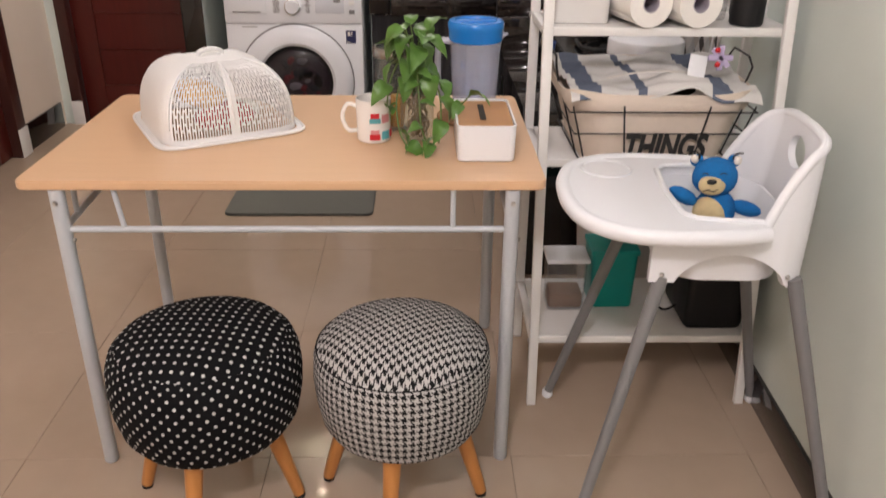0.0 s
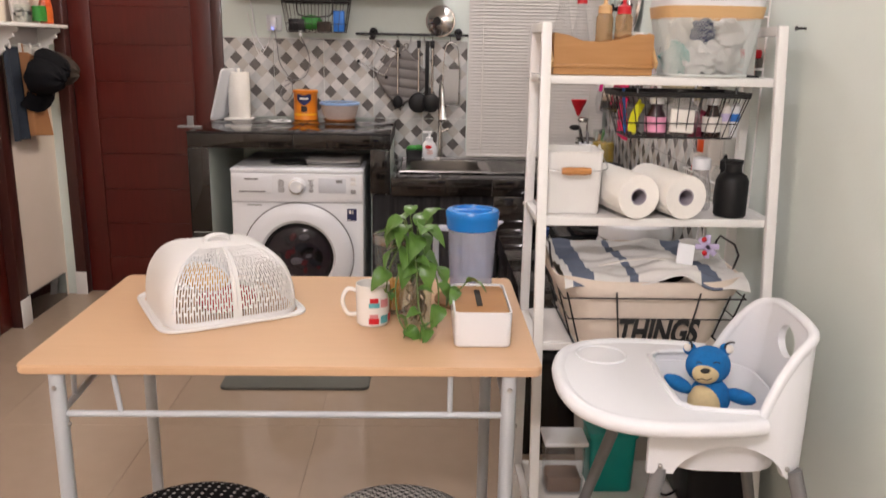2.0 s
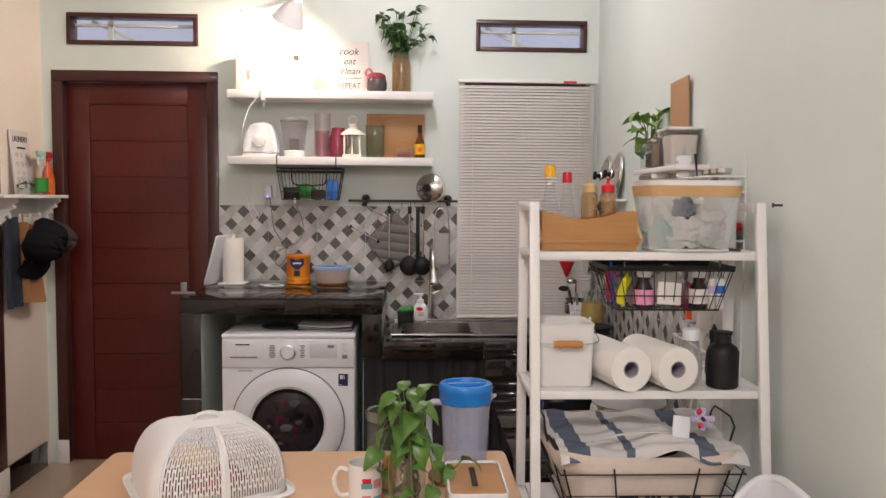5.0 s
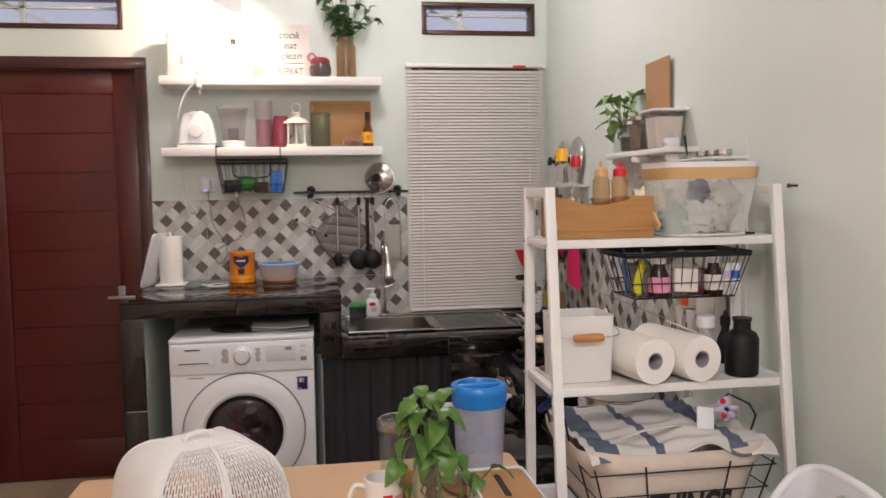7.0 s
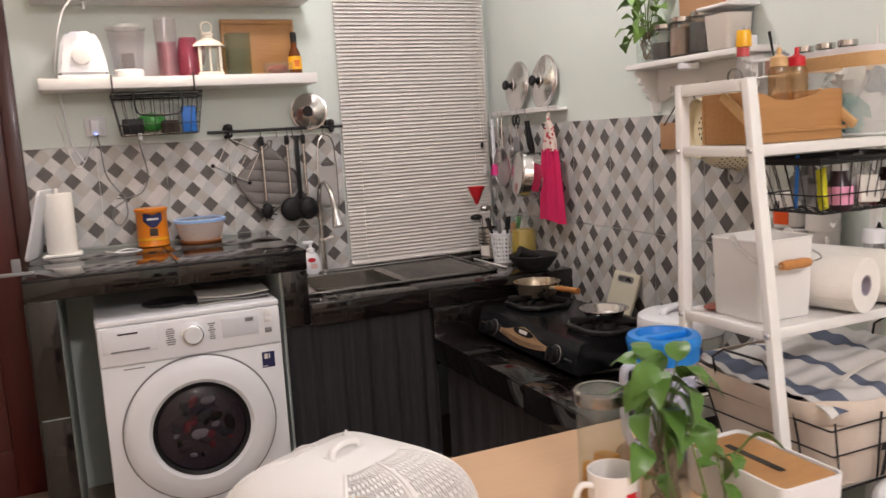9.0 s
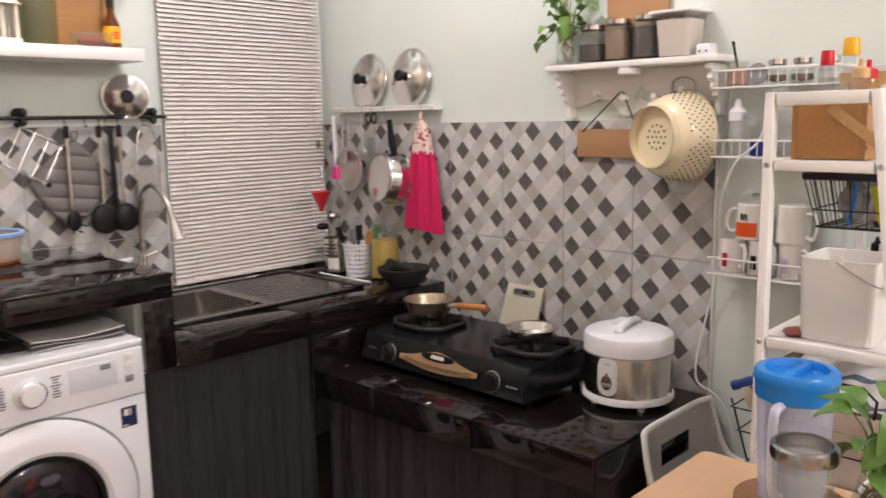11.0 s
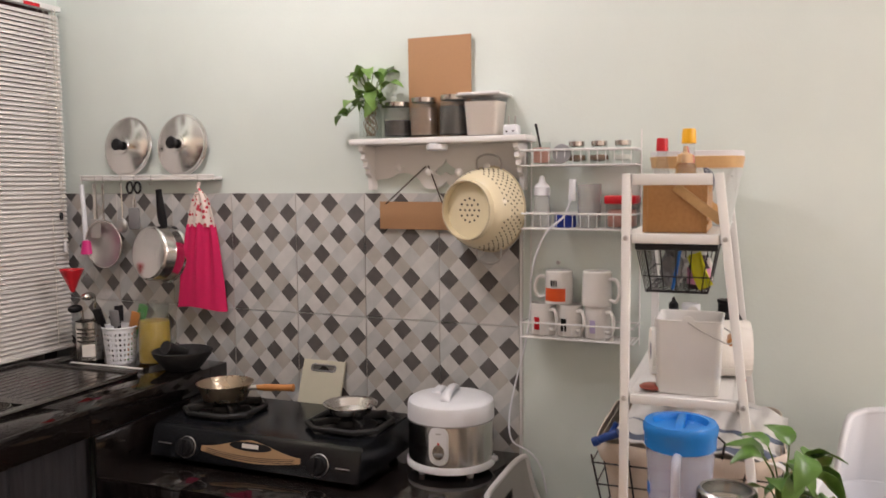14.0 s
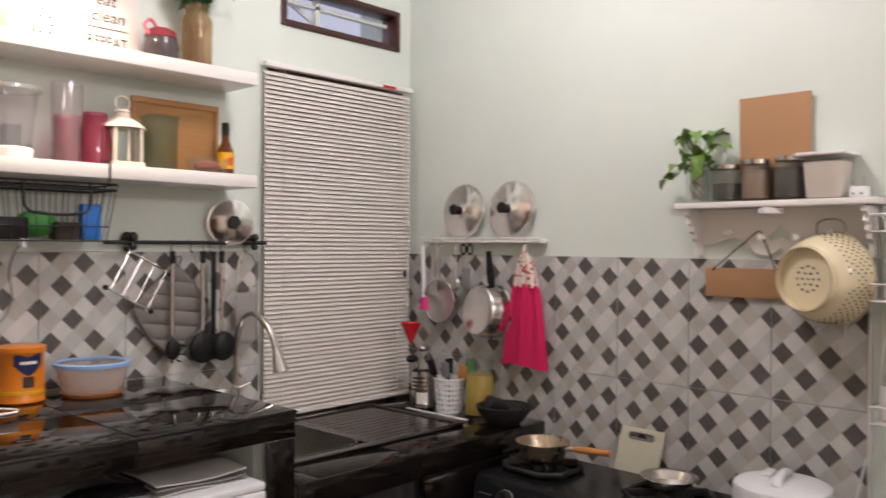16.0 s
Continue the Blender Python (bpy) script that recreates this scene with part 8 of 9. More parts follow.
part("handle", tube(curve([(0.025, 0, 0.135), (0.056, 0, 0.13), (0.058, 0, 0.07), (0.034, 0, 0.04)], 5), 0.007, 8), PINK_CLEAR, t)
ln = thing("tea_lantern", low_shelf(0.135, 0.115), "cream metal candle lantern with glass panes", "lantern")
cream_metal = mat("cream_painted_metal", (0.76, 0.69, 0.58), 0.4, var=0.03)
part("base", box((-0.050, -0.050, 0), (0.050, 0.050, 0.016), 0.003), cream_metal, ln)
for sx in (-1, 1):
    for sy in (-1, 1):
        part("post", box((sx * 0.040 - 0.005, sy * 0.040 - 0.005, 0.016), (sx * 0.040 + 0.005, sy * 0.040 + 0.005, 0.118), 0.001), cream_metal, ln)
for k in range(4):
    part("pane", moved(box((-0.035, -0.0405, 0.016), (0.035, -0.0395, 0.118)), pose(0, 0, 0, 0, 0, 90 * k)), GLASS, ln)
    part("mullion", moved(box((-0.003, -0.044, 0.016), (0.003, -0.041, 0.118)), pose(0, 0, 0, 0, 0, 90 * k)), cream_metal, ln)
part("roof", lathe([(0.068, 0.118), (0.066, 0.124), (0.046, 0.140), (0.024, 0.152), (0.022, 0.166), (0.026, 0.168), (0.018, 0.176), (0, 0.178)], 4 * 7), cream_metal, ln)
part("ring", tube([(0.022 * math.cos(k * math.pi / 10), 0, 0.196 + 0.022 * math.sin(k * math.pi / 10)) for k in range(20)], 0.003, 6, True), cream_metal, ln)
t = thing("green_glass_vase", low_shelf(0.255, 0.115), "smoky green glass container", "container")
part("glass", tub((-0.048, -0.040, 0), (0.048, 0.040, 0.165), 0.005, 1.05, 0.016, 4), GREEN_GLASS, t)
part("lid", box((-0.050, -0.044, 0.163), (0.050, 0.044, 0.172), 0.003), GREEN_GLASS, t)
bd = thing("bamboo_tray", low_shelf(0.355, 0.018), "bamboo serving tray leaning against the wall", "tray")
part("panel", box((-0.150, -0.008, 0), (0.162, 0.0, 0.242), 0.003), BAMBOO, bd)
part("rail", box((-0.150, -0.014, 0.222), (0.162, -0.0085, 0.242), 0.002), BAMBOO, bd)
part("rail", box((-0.150, -0.014, 0.0), (0.162, -0.0085, 0.018), 0.002), BAMBOO, bd)
for x in (-0.150, 0.148):
    part("stile", box((x, -0.014, 0.018), (x + 0.014, -0.0085, 0.222), 0.002), BAMBOO, bd)
t = bottle("sauce_bottle", low_shelf(0.492, 0.115), flask(0.028, 0.135, 0.012, 0.62), BROWN_GLASS, "amber sauce bottle with yellow label", "bottle", [(0, 0.176), (0.012, 0.176), (0.013, 0.160), (0.0125, 0.134), (0, 0.134)], BLACK_PLASTIC)
part("label", lathe([(0.0284, 0.020), (0.0288, 0.020), (0.0288, 0.075), (0.0284, 0.075)], 24), YELLOW, t)
part("print", moved(bar_lines(0.024, 0.026, 3, 6), at(0, -0.0292, 0.045)), RED, t)
t = thing("food_tub", low_shelf(0.412, 0.135), "low clear tub of reddish snacks", "tub")
part("tub", tub((-0.052, -0.042, 0), (0.052, 0.042, 0.048), 0.002, 1.12, 0.012, 4), CLEAR_PLASTIC, t)
part("snacks", moved(ball(0.045, scale=(1.05, 0.8, 0.42), n=14), at(0, 0, 0.022)), mat("red_brown_snack", (0.28, 0.07, 0.03), 0.6, var=0.5, scale=120, bump=0.6, bscale=150), t)

# under-shelf basket
ub = thing("hanging_basket", on_back(-0.085, 1.455, 0.110), "black wire basket hung under the shelf", "wire basket")


def ubp(u, v, q):
    return (u * (0.145 + 0.026 * q), v * (0.062 + 0.016 * q), 0.165 * q)


for q, r in ((0, 0.0024), (0.25, 0.0018), (0.90, 0.004), (1.0, 0.003)):
    part("hoop", tube([ubp(u, v, q) for u, v in ((-1, -1), (1, -1), (1, 1), (-1, 1))], r, 6, True), BLACK_METAL, ub)
for k in range(10):
    u = -1 + 2 * k / 9
    part("wire", tube([ubp(u, -1, 1), ubp(u, -1, 0), ubp(u, 1, 0), ubp(u, 1, 1)], 0.0016, 5), BLACK_METAL, ub)
for k in range(3):
    v = -0.6 + 0.6 * k
    part("wire", tube([ubp(-1, v, 1), ubp(-1, v, 0), ubp(1, v, 0), ubp(1, v, 1)], 0.0016, 5), BLACK_METAL, ub)
for x in (-0.165, 0.140):
    part("hanger", tube([(x, -0.078, 0.165), (x, -0.098, 0.178), (x, -0.098, 0.231), (x, 0.06, 0.231)], 0.003, 6), BLACK_METAL, ub)
part("arched_wire", tube(curve([(-0.09, -0.085, 0.165), (-0.085, -0.085, 0.09), (-0.04, -0.085, 0.075), (0.04, -0.085, 0.075), (0.085, -0.085, 0.09), (0.09, -0.085, 0.165)], 5), 0.004, 6), BLACK_METAL, ub)
single("blue_pack", box((-0.028, -0.018, 0), (0.028, 0.018, 0.105), 0.004), BLUE_PACK, on_back(0.030, 1.458, 0.130), "bright blue paper pack in the basket", "pack")
single("green_pack", ball(0.055, (0, 0, 0.045), (1.1, 0.6, 0.7), 14), GREEN_PACK, on_back(-0.115, 1.458, 0.115), "crumpled green plastic pack in the basket", "pack")
single("dark_box", box((-0.040, -0.025, 0), (0.040, 0.025, 0.062), 0.004), BLACK_PLASTIC, on_back(-0.185, 1.458, 0.125), "small black charger box in the basket", "box")
single("dark_box", box((-0.035, -0.025, 0), (0.035, 0.025, 0.050), 0.006), BROWN_CLOTH, on_back(-0.045, 1.458, 0.14), "small dark brown box in the basket", "box")

# socket and cables
sk2 = thing("wall_socket", on_back(-0.322, 1.500), "white wall socket with blue lit charger", "socket")
part("plate", box((-0.040, -0.012, -0.040), (0.040, -0.001, 0.040), 0.005), WHITE_PLASTIC, sk2)
part("charger", box((-0.020, -0.058, -0.035), (0.018, -0.012, 0.030), 0.006), WHITE_PLASTIC, sk2)
part("light", moved(ball(0.005, n=8), at(-0.002, -0.058, -0.030)), mat("blue_led", (0.15, 0.2, 1.0), 0.4, var=0, big=0, bump=0, emit=6.0), sk2)
cbk = thing("black_cable", on_back(0, 0), "thin dark charging cables down the tiles", "cable")
part("cord", tube(curve([(-0.318, -0.03, 1.465), (-0.312, -0.010, 1.40), (-0.300, -0.010, 1.30), (-0.262, -0.010, 1.235), (-0.238, -0.010, 1.20), (-0.280, -0.010, 1.17), (-0.298, -0.011, 1.14), (-0.285, -0.011, 1.10), (-0.26, -0.012, 1.10), (-0.235, -0.012, 1.14), (-0.238, -0.010, 1.20)], 6), 0.0024, 6), PLAIN_GREY, cbk)
part("cord", tube(curve([(-0.165, -0.16, 1.452), (-0.166, -0.10, 1.42), (-0.150, -0.012, 1.36), (-0.142, -0.010, 1.29), (-0.165, -0.010, 1.23), (-0.215, -0.010, 1.205), (-0.275, -0.010, 1.205)], 6), 0.0026, 6), PLAIN_GREY, cbk)
part("cord", tube(curve([(-0.335, -0.03, 1.465), (-0.36, -0.010, 1.39), (-0.40, -0.010, 1.34), (-0.43, -0.010, 1.40), (-0.46, -0.010, 1.55)], 6), 0.0024, 6), SOFT_WHITE, cbk)
part("cable_plug", box((-0.172, -0.168, 1.435), (-0.158, -0.154, 1.462), 0.003), WHITE_PLASTIC, cbk)

# utensil rail
ur = thing("utensil_rail", on_back(0, 1.452, 0.05), "black metal utensil rail with end knobs", "rail")
part("rail_bar", rod((0.108, 0, 0), (0.700, 0, 0), 0.0065, 10), BLACK_METAL, ur)
for x in (0.200, 0.648):
    part("mount", join(moved(lathe([(0, 0), (0.018, 0), (0.022, 0.010), (0.012, 0.016), (0.010, 0.050), (0, 0.050)], 18), at(x, 0.048, 0.012) @ pose(0, 0, 0, 90)), ball(0.015, (x, -0.006, 0.018), n=12), ball(0.013, (x, -0.004, -0.014), n=12)), BLACK_METAL, ur)
URZ = 1.452
for x in (0.330, 0.398, 0.445, 0.468, 0.512, 0.605):
    part("s_hook", tube(curve([(x, 0, 0.008), (x, -0.010, 0.0), (x, -0.004, -0.020), (x, -0.012, -0.034), (x, -0.020, -0.026)], 4), 0.0016, 6), BLACK_METAL, ur)


def tool(name, x, label, category):
    return thing(name, on_back(x, URZ - 0.034, 0.062), label, category)


def handle_bar(t, length=0.20):
    part("grip", join(box((-0.010, -0.005, -0.035), (0.010, 0.005, 0.006), 0.004)), BLACK_PLASTIC, t)
    part("shaft", rod((0, 0, -0.035), (0, 0, -length), 0.0065, 10), STEEL, t)


t = tool("pasta_server", 0.330, "steel handled black nylon pasta server", "utensil")
handle_bar(t, 0.27)
part("head", join(ball(0.026, (0, -0.006, -0.315), (1, 0.5, 1.35), 16), *[rod((x, -0.012, z), (x * 1.5, -0.030, z - 0.004), 0.003, 6) for x, z in ((-0.02, -0.30), (0.02, -0.30), (-0.022, -0.33), (0.022, -0.33), (-0.01, -0.35), (0.01, -0.35))]), BLACK_PLASTIC, t)
t = tool("skimmer", 0.440, "steel handled black nylon skimmer", "utensil")
handle_bar(t, 0.26)
part("head", ball(0.054, (0.0, -0.006, -0.318), (1, 0.33, 0.98), 20), BLACK_PLASTIC, t)
t = tool("ladle", 0.512, "steel handled black nylon ladle with deep bowl", "utensil")
handle_bar(t, 0.27)
part("head", ball(0.047, (-0.004, -0.016, -0.318), (1, 0.62, 1.08), 20), BLACK_PLASTIC, t)
t = tool("slotted_spoon", 0.484, "slim black nylon slotted spoon", "utensil")
part("shaft", box((-0.010, 0.004, -0.30), (0.010, 0.010, 0.004), 0.004), BLACK_PLASTIC, t)
part("head", ball(0.036, (0, 0.004, -0.325), (1, 0.6, 1.1), 16), BLACK_PLASTIC, t)
t = tool("box_grater", 0.605, "flat wire-framed steel grater", "grater")
frm = [(-0.036, 0, -0.12), (-0.036, 0, -0.33), (0.050, 0, -0.33), (0.050, 0, -0.12)]
part("frame", join(tube(frm, 0.0028, 6, True), tube(curve([(-0.034, 0, -0.12), (-0.024, 0, -0.03), (0.008, 0, -0.002), (0.040, 0, -0.03), (0.048, 0, -0.12)], 5), 0.0028, 6)), STEEL, t)
part("plate", box((-0.032, -0.0008, -0.31), (0.046, 0.0008, -0.14)), mat("punched_steel", (0.42, 0.41, 0.40), 0.35, 0.9, var=0.2, scale=300, bump=0.8, bscale=260), t)
t = thing("pot_holder", on_back(0.352, 1.226, 0.022) @ pose(0, 0, 0, 0, 7, 0), "grey quilted rounded pot holder with dark piping", "pot holder")
PR, PW = 0.146, 0.134


def pad_half(v):
    """Half width of the pot holder from its foot (0) to its top (1)."""
    return PW * max(0.0, 1 - abs(2 * v - 1) ** 1.15) ** 0.80 + 0.004


pad = sheet(lambda u, v: ((2 * u - 1) * pad_half(v), -0.004 - 0.008 * abs(math.sin(math.pi * 6 * v)) ** 0.6 * min(1, 9 * min(u, 1 - u)), PR * (2 * v - 1)), 16, 60)
part("pad", thick(pad, 0.008), QUILT, t)
part("piping", tube([(pad_half(k / 24), 0, PR * (k / 12 - 1)) for k in range(25)] + [(-pad_half(k / 24), 0, PR * (k / 12 - 1)) for k in range(24, -1, -1)], 0.0042, 6, True), mat("dark_piping", (0.10, 0.085, 0.08), 0.8), t, "dark cloth piping")
part("loop", tube(curve([(0.0, 0, PR - 0.004), (-0.010, 0, PR + 0.030), (0.010, 0, PR + 0.032), (0.004, 0, PR - 0.004)], 5), 0.003, 6), QUILT, t)
t = thing("wire_trivet", on_back(0.228, 1.330, 0.035) @ pose(0, 0, 0, 0, 29, 0), "steel wire trivet with black rubber feet", "trivet")
part("grid", join(*[rod((-0.085, 0, z), (0.085, 0, z), 0.0032, 8) for z in (-0.068, 0.068)], *[rod((x, 0, -0.075), (x, 0, 0.075), 0.0015, 6) for x in (-0.070, -0.024, 0.024, 0.070)]), STEEL, t)
for x in (-0.085, 0.085):
    for z in (-0.068, 0.068):
        part("rubber_foot", ball(0.009, (x, 0, z), n=10), BLACK_PLASTIC, t)
pot_lid(on_back(0.553, 1.522, 0.050) @ pose(0, 0, 0, 0, 0, -20) @ pose(0, 0, 0, 90), 0.080, "small polished lid standing on the rail", "")

# ---- left-hand wall ----


def on_left(y, z, d=0.0):
    return Matrix.Translation((LEFT + d, y, z)) @ pose(0, 0, 0, 0, 0, 90)


ls = thing("coat_shelf", on_left(4.760, 1.470), "white wooden wall shelf with scalloped brackets and pegs", "shelf")
part("board", box((-0.34, -0.150, -0.018), (0.355, 0.0, 0.0), 0.004), WHITE_LACQUER, ls)
part("apron", box((-0.30, -0.016, -0.150), (0.315, -0.001, -0.018), 0.003), WHITE_LACQUER, ls)
for x in (-0.16, 0.290):
    br = [(-0.006, -0.018), (-0.125, -0.018), (-0.130, -0.034), (-0.105, -0.048), (-0.112, -0.064), (-0.082, -0.076), (-0.088, -0.094), (-0.060, -0.106), (-0.062, -0.124), (-0.036, -0.150), (-0.006, -0.152)]
    part("bracket", moved(prism(br, 0, 0.018, 0.0015), at(x + 0.018, 0, 0) @ pose(0, 0, 0, 0, 0, 90)), WHITE_LACQUER, ls)
for x in (-0.1, 0.0, 0.11, 0.21):
    part("peg", moved(lathe([(0, 0), (0.007, 0), (0.006, 0.03), (0.012, 0.036), (0.012, 0.044), (0, 0.048)], 12), at(x, -0.016, -0.105) @ pose(0, 0, 0, 90)), WHITE_LACQUER, ls)
t = thing("laundry_sign", on_left(4.865, 1.4705, 0.030) @ pose(0, 0, 0, -5), "pale wooden sign lettered LAUNDRY with icons", "sign")
part("board", box((-0.095, -0.010, 0), (0.095, 0.0, 0.320), 0.002), SIGN_WHITE, t)
part("lettering", moved(words("LAUNDRY", 0.040, 0.0005, 0, 0.0006), Matrix.Diagonal((0.85, 1, 1, 1))), INK, t, m=at(0, -0.0108, 0.262))
part("print", bar_lines(0.12, 0.016, 1, 12), INK, t, m=at(0.005, -0.0106, 0.232))
for i in range(3):
    for j in range(4):
        part("icon", tube([(0.011 * math.cos(q * math.pi / 4), 0, 0.011 * math.sin(q * math.pi / 4)) for q in range(8)], 0.0012, 4, True), PLAIN_GREY, t, m=at(-0.05 + 0.05 * i, -0.0106, 0.060 + 0.045 * j))


def spray(m, body, head, liquid_label, tag, label):
    t = thing("spray_bottle", m, label, "spray bottle", "cleaning sprays on the shelf")
    part("bottle", moved(lathe([(0, 0), (0.042, 0), (0.046, 0.008), (0.044, 0.09), (0.030, 0.135), (0.015, 0.160), (0.014, 0.185), (0, 0.185)], 28), Matrix.Diagonal((1.1, 0.62, 1, 1))), body, t)
    part("label", moved(lathe([(0.0455, 0.012), (0.0468, 0.012), (0.0455, 0.085), (0.0445, 0.085)], 28), Matrix.Diagonal((1.1, 0.62, 1, 1))), tag, t)
    part("trigger_head", join(box((-0.036, -0.013, 0.190), (0.032, 0.013, 0.224), 0.006), box((-0.050, -0.009, 0.205), (-0.034, 0.009, 0.222), 0.003), lathe([(0.017, 0.176), (0.019, 0.178), (0.018, 0.196), (0, 0.196)], 18)), head, t)
    part("trigger", tube(curve([(-0.024, 0, 0.195), (-0.034, 0, 0.175), (-0.030, 0, 0.150)], 4), 0.005, 8), LABEL, t)


spray(on_left(4.945, 1.4705, 0.085), CLEAR_PLASTIC, mat("white_green_head", (0.42, 0.62, 0.52), 0.35), "", GREEN_PACK, "clear spray cleaner bottle with green label")
spray(on_left(5.040, 1.4705, 0.075), mat("orange_red_plastic", (0.66, 0.10, 0.03), 0.3, var=0.1), mat("red_head", (0.45, 0.02, 0.03), 0.35), "", mat("orange_label", (0.72, 0.16, 0.03), 0.4, var=0.3), "orange spray cleaner bottle with red trigger")
t = thing("peg_jar", on_left(4.760, 1.4705, 0.09), "clear glass jar of clothes pegs", "jar")
part("glass", cup(0.038, 0.040, 0.085, 0.0025, 24), GLASS, t)
for k in range(6):
    a = k * 1.05
    part("peg", moved(box((-0.008, -0.005, -0.025), (0.008, 0.005, 0.025), 0.002), pose(0.016 * math.cos(a), 0.016 * math.sin(a), 0.040 + 0.004 * (k % 3), 30 * (k % 4), 20 * k, 0)), (LABEL, PLAIN_GREY, BLACK_PLASTIC)[k % 3], t)


def cap(m, material, label, turn):
    t = thing("baseball_cap", m @ pose(0, 0, 0, 0, 0, turn), label, "cap", "caps on the pegs")
    t.matrix_basis = t.matrix_basis @ Matrix.Scale(1.25, 4)
    part("crown", moved(thick(sheet(lambda u, v: (0.085 * math.cos(2 * math.pi * u) * math.cos(v * 1.45), 0.072 * math.sin(2 * math.pi * u) * math.cos(v * 1.45), 0.105 * math.sin(v * 1.5) + 0.004 * math.sin(7 * u * 6.28)), 28, 8), 0.002), pose(0, -0.075, -0.15, 100, 10, 0)), material, t)
    part("brim", moved(thick(sheet(lambda u, v: ((0.078 + 0.062 * v) * math.cos(-0.8 + 1.6 * u), (0.066 + 0.058 * v) * math.sin(-0.8 + 1.6 * u), -0.014 * v - 0.02 * abs(u - 0.5)), 16, 4), 0.003), pose(0, -0.078, -0.15, 100, 85, 0)), material, t)


cap(on_left(4.850, 1.455, 0.02), BLACK_CLOTH, "black cloth cap hung on a peg", 0)
cap(on_left(4.930, 1.440, 0.02), BROWN_CLOTH, "dark brown cloth cap hung on a peg", 15)
cap(on_left(4.800, 1.410, 0.03), BLACK_CLOTH, "second black cloth cap hung on a peg", -10)
t = thing("paper_bag", on_left(4.840, 0.915, 0.030), "folded tan paper bag hung from a peg", "bag")
part("bag", moved(prism([(-0.075, 0.02), (0.125, 0.0), (0.06, 0.20), (0.0, 0.40), (-0.07, 0.42)], -0.060, -0.005, 0.004), at(0, 0, 0)), TAN_LEATHER, t)
part("handle", tube(curve([(-0.055, -0.03, 0.41), (-0.05, -0.025, 0.45), (-0.04, -0.02, 0.46)], 4), 0.003, 6), TAN_LEATHER, t)
t = thing("apron", on_left(4.690, 0.92, 0.020), "dark blue cloth apron hung from a peg", "apron")
part("cloth", thick(sheet(lambda u, v: (-0.08 + 0.14 * u + 0.02 * (1 - v), -0.030 - 0.018 * math.sin(u * 9) * (1 - 0.5 * v), 0.44 * v), 20, 8), 0.003), DENIM, t)

# ---- tiles of walls and floor ----
TW, TH = 0.265, 0.41
DARK = {(0, 0), (2, 1), (4, 2), (2, -1), (4, 0), (2, -3), (6, 1), (4, -2), (4, -4), (6, -2), (6, -4), (8, -2), (6, -6)}


def clip_poly(pts, axis, limit, keep_less):
    out = []
    for p, q in zip(pts, pts[1:] + pts[:1]):
        a = (p[axis] <= limit) if keep_less else (p[axis] >= limit)
        b = (q[axis] <= limit) if keep_less else (q[axis] >= limit)
        if a:
            out.append(p)
        if a != b:
            t = (limit - p[axis]) / (q[axis] - p[axis])
            out.append(tuple(p[k] + t * (q[k] - p[k]) for k in (0, 1)))
    return out


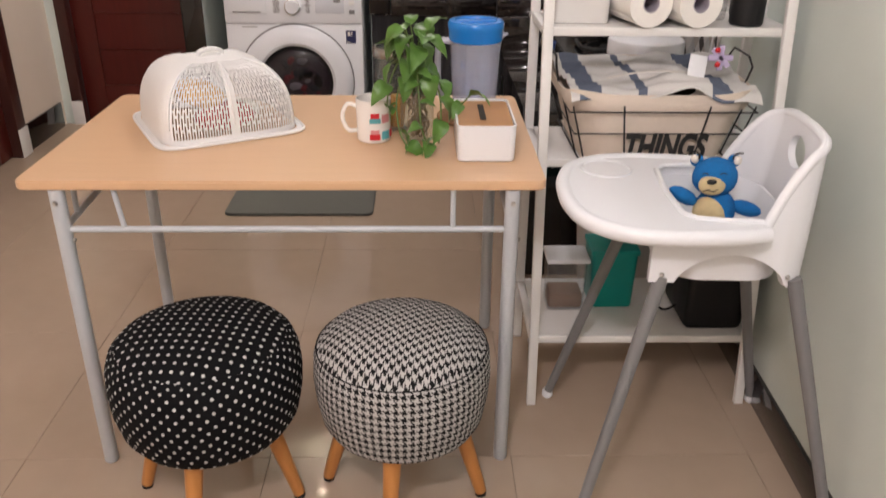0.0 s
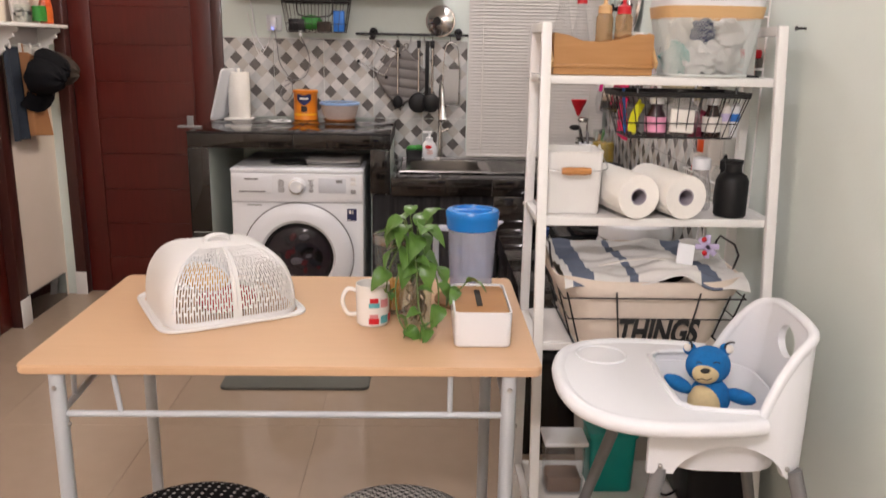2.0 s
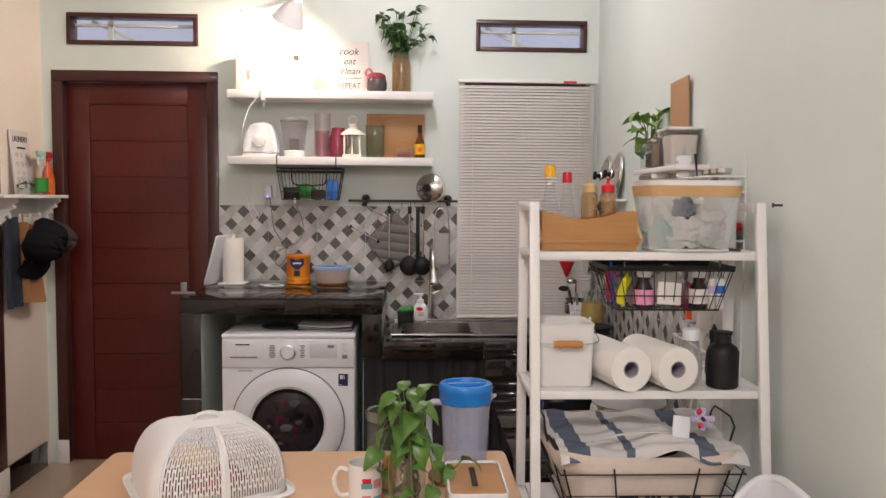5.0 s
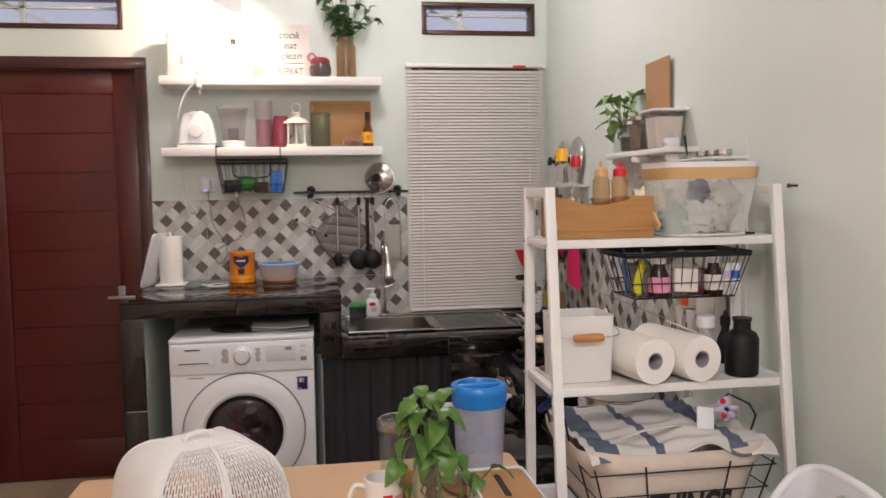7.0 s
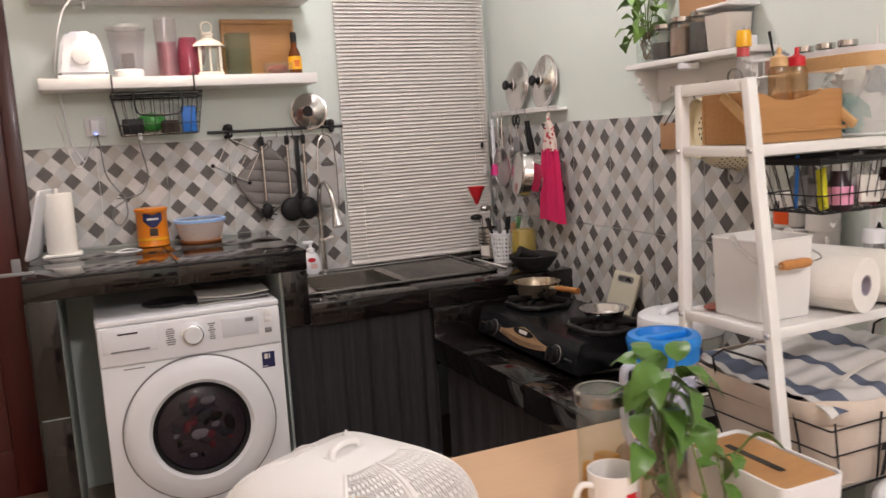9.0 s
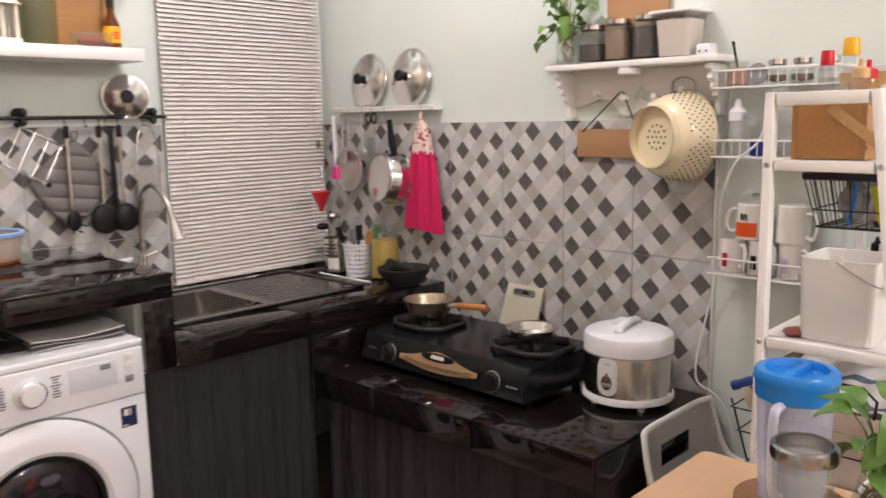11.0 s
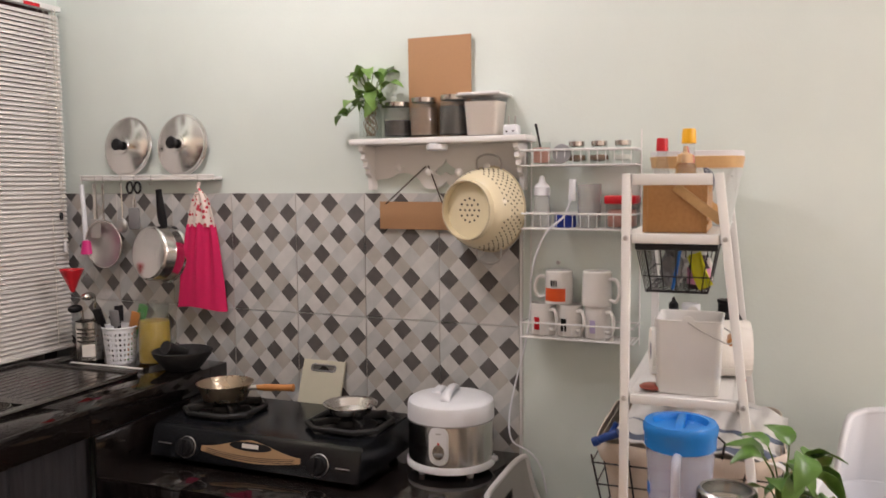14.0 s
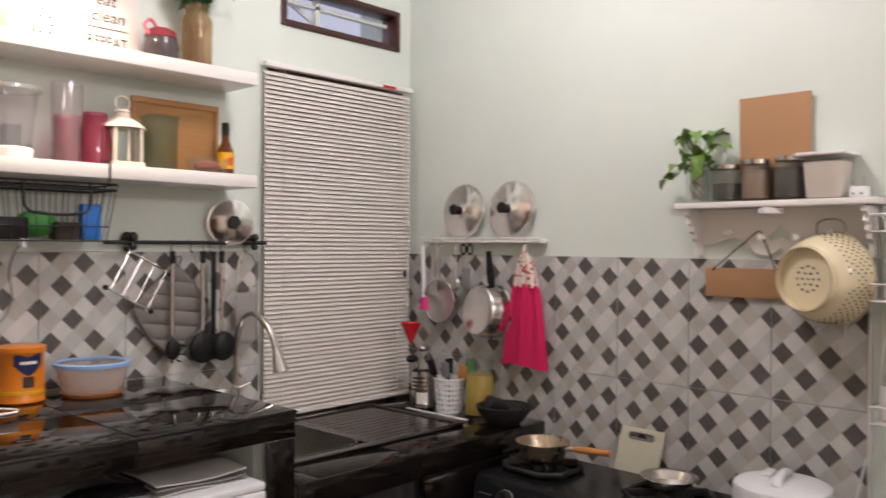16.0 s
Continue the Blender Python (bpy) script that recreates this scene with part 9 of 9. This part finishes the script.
def diamond_tile(x0, x1, z0, z1):
    """A printed tile; x from its left edge, z down from its top; cut to that rectangle. It faces -y."""
    bm = bmesh.new()
    g = 0.0012
    x0, x1, z0, z1 = x0 + g, x1 - g, z0 + g, z1 - g
    hw, hh = TW / 8, TH / 12
    for r in range(0, 13):
        for k in range(0, 5):
            u = k if r % 2 else k + 0.5
            cx, cz = u * TW / 4, r * hh
            pts = [(cx - hw, cz), (cx, cz - hh), (cx + hw, cz), (cx, cz + hh)]
            for axis, lim, less in ((0, x0, False), (0, x1, True), (1, z0, False), (1, z1, True)):
                if pts:
                    pts = clip_poly(pts, axis, lim, less)
            if len(pts) < 3:
                continue
            i, j = math.floor(u + r / 2), math.floor(u - r / 2)
            kind = 0 if (i, j) in DARK else (3 if (i - 1, j) in DARK else (2 if i % 2 else 1))
            f = bm.faces.new([bm.verts.new((x, -0.006, -z)) for x, z in pts])
            f.material_index = kind
    bmesh.ops.remove_doubles(bm, verts=bm.verts, dist=0.0002)
    bmesh.ops.recalc_face_normals(bm, faces=bm.faces)
    for f in bm.faces:
        if f.normal.y > 0:
            f.normal_flip()
    for a, b in (((x0, -z0), (x1, -z0)), ((x1, -z0), (x1, -z1)), ((x1, -z1), (x0, -z1)), ((x0, -z1), (x0, -z0))):
        f = bm.faces.new([bm.verts.new(p) for p in ((a[0], -0.006, a[1]), (b[0], -0.006, b[1]), (b[0], -0.0005, b[1]), (a[0], -0.0005, a[1]))])
        f.material_index = 4
    return bm


TILE_MATS = [T_DARK, T_LIGHT, T_BLUE, T_BEIGE, T_EDGE]
TILES = {}


def wall_tile(parent, m, crop=(0.0, TW, 0.0, TH)):
    key = tuple(round(c, 3) for c in crop)
    if key not in TILES:
        TILES[key] = mesh_of("tile", diamond_tile(*key), TILE_MATS)
    ob = new("tile", TILES[key])
    ob.parent = parent
    ob.matrix_basis = m


# right-hand wall: the wall's own frame is turned, so the pose is given in it
turn = pose(0, 0, 0, 0, 0, -90)
for k in range(7):
    s = 1.660 - k * TW
    for z in (1.411, 1.411 - TH):
        wall_tile(wall_right, Matrix.Translation((0, s, z)) @ turn)
setting("trim_east", box((-0.0075, -0.205, 0.60), (0, -0.196, 1.413), 0.001), SOFT_WHITE, "white edge strip closing the tiles", "trim", WR)
for k in range(8):
    x = -0.596 + k * TW
    for row, z in enumerate((1.422, 1.422 - TH)):
        left, right, top, low = 0.0, TW, 0.0, TH
        if row == 1 and x + TW < 0.33:
            continue
        if x + right > 0.70 and row == 0:
            right = max(0.0, 0.70 - x)
        if row == 1 and x + TW > 0.70:
            if x < 0.70:
                wall_tile(wall_back, at(x, BACK, z), (0.0, 0.70 - x, 0.0, TH))
                left = 0.70 - x
            top = z - 0.836
            right = min(TW, 1.465 - x)
        if right - left > 0.02:
            wall_tile(wall_back, at(x, BACK, z), (left, right, top, low))
setting("trim_north", box((-0.596, BACK - 0.0075, 1.4225), (0.70, BACK, 1.4265), 0.001), SOFT_WHITE, "thin pale strip above the tiles", "trim")
ft = mesh_of("tile", box((0.0005, 0.0005, -0.0034), (0.5995, 0.5995, 0.0), 0.0008, 1), FLOOR)
for i in range(6):
    for j in range(12):
        o = new("tile", ft)
        o.parent, o.matrix_basis = floor_slab, at(-1.72 + 0.6 * i, -1.88 + 0.6 * j, 0)
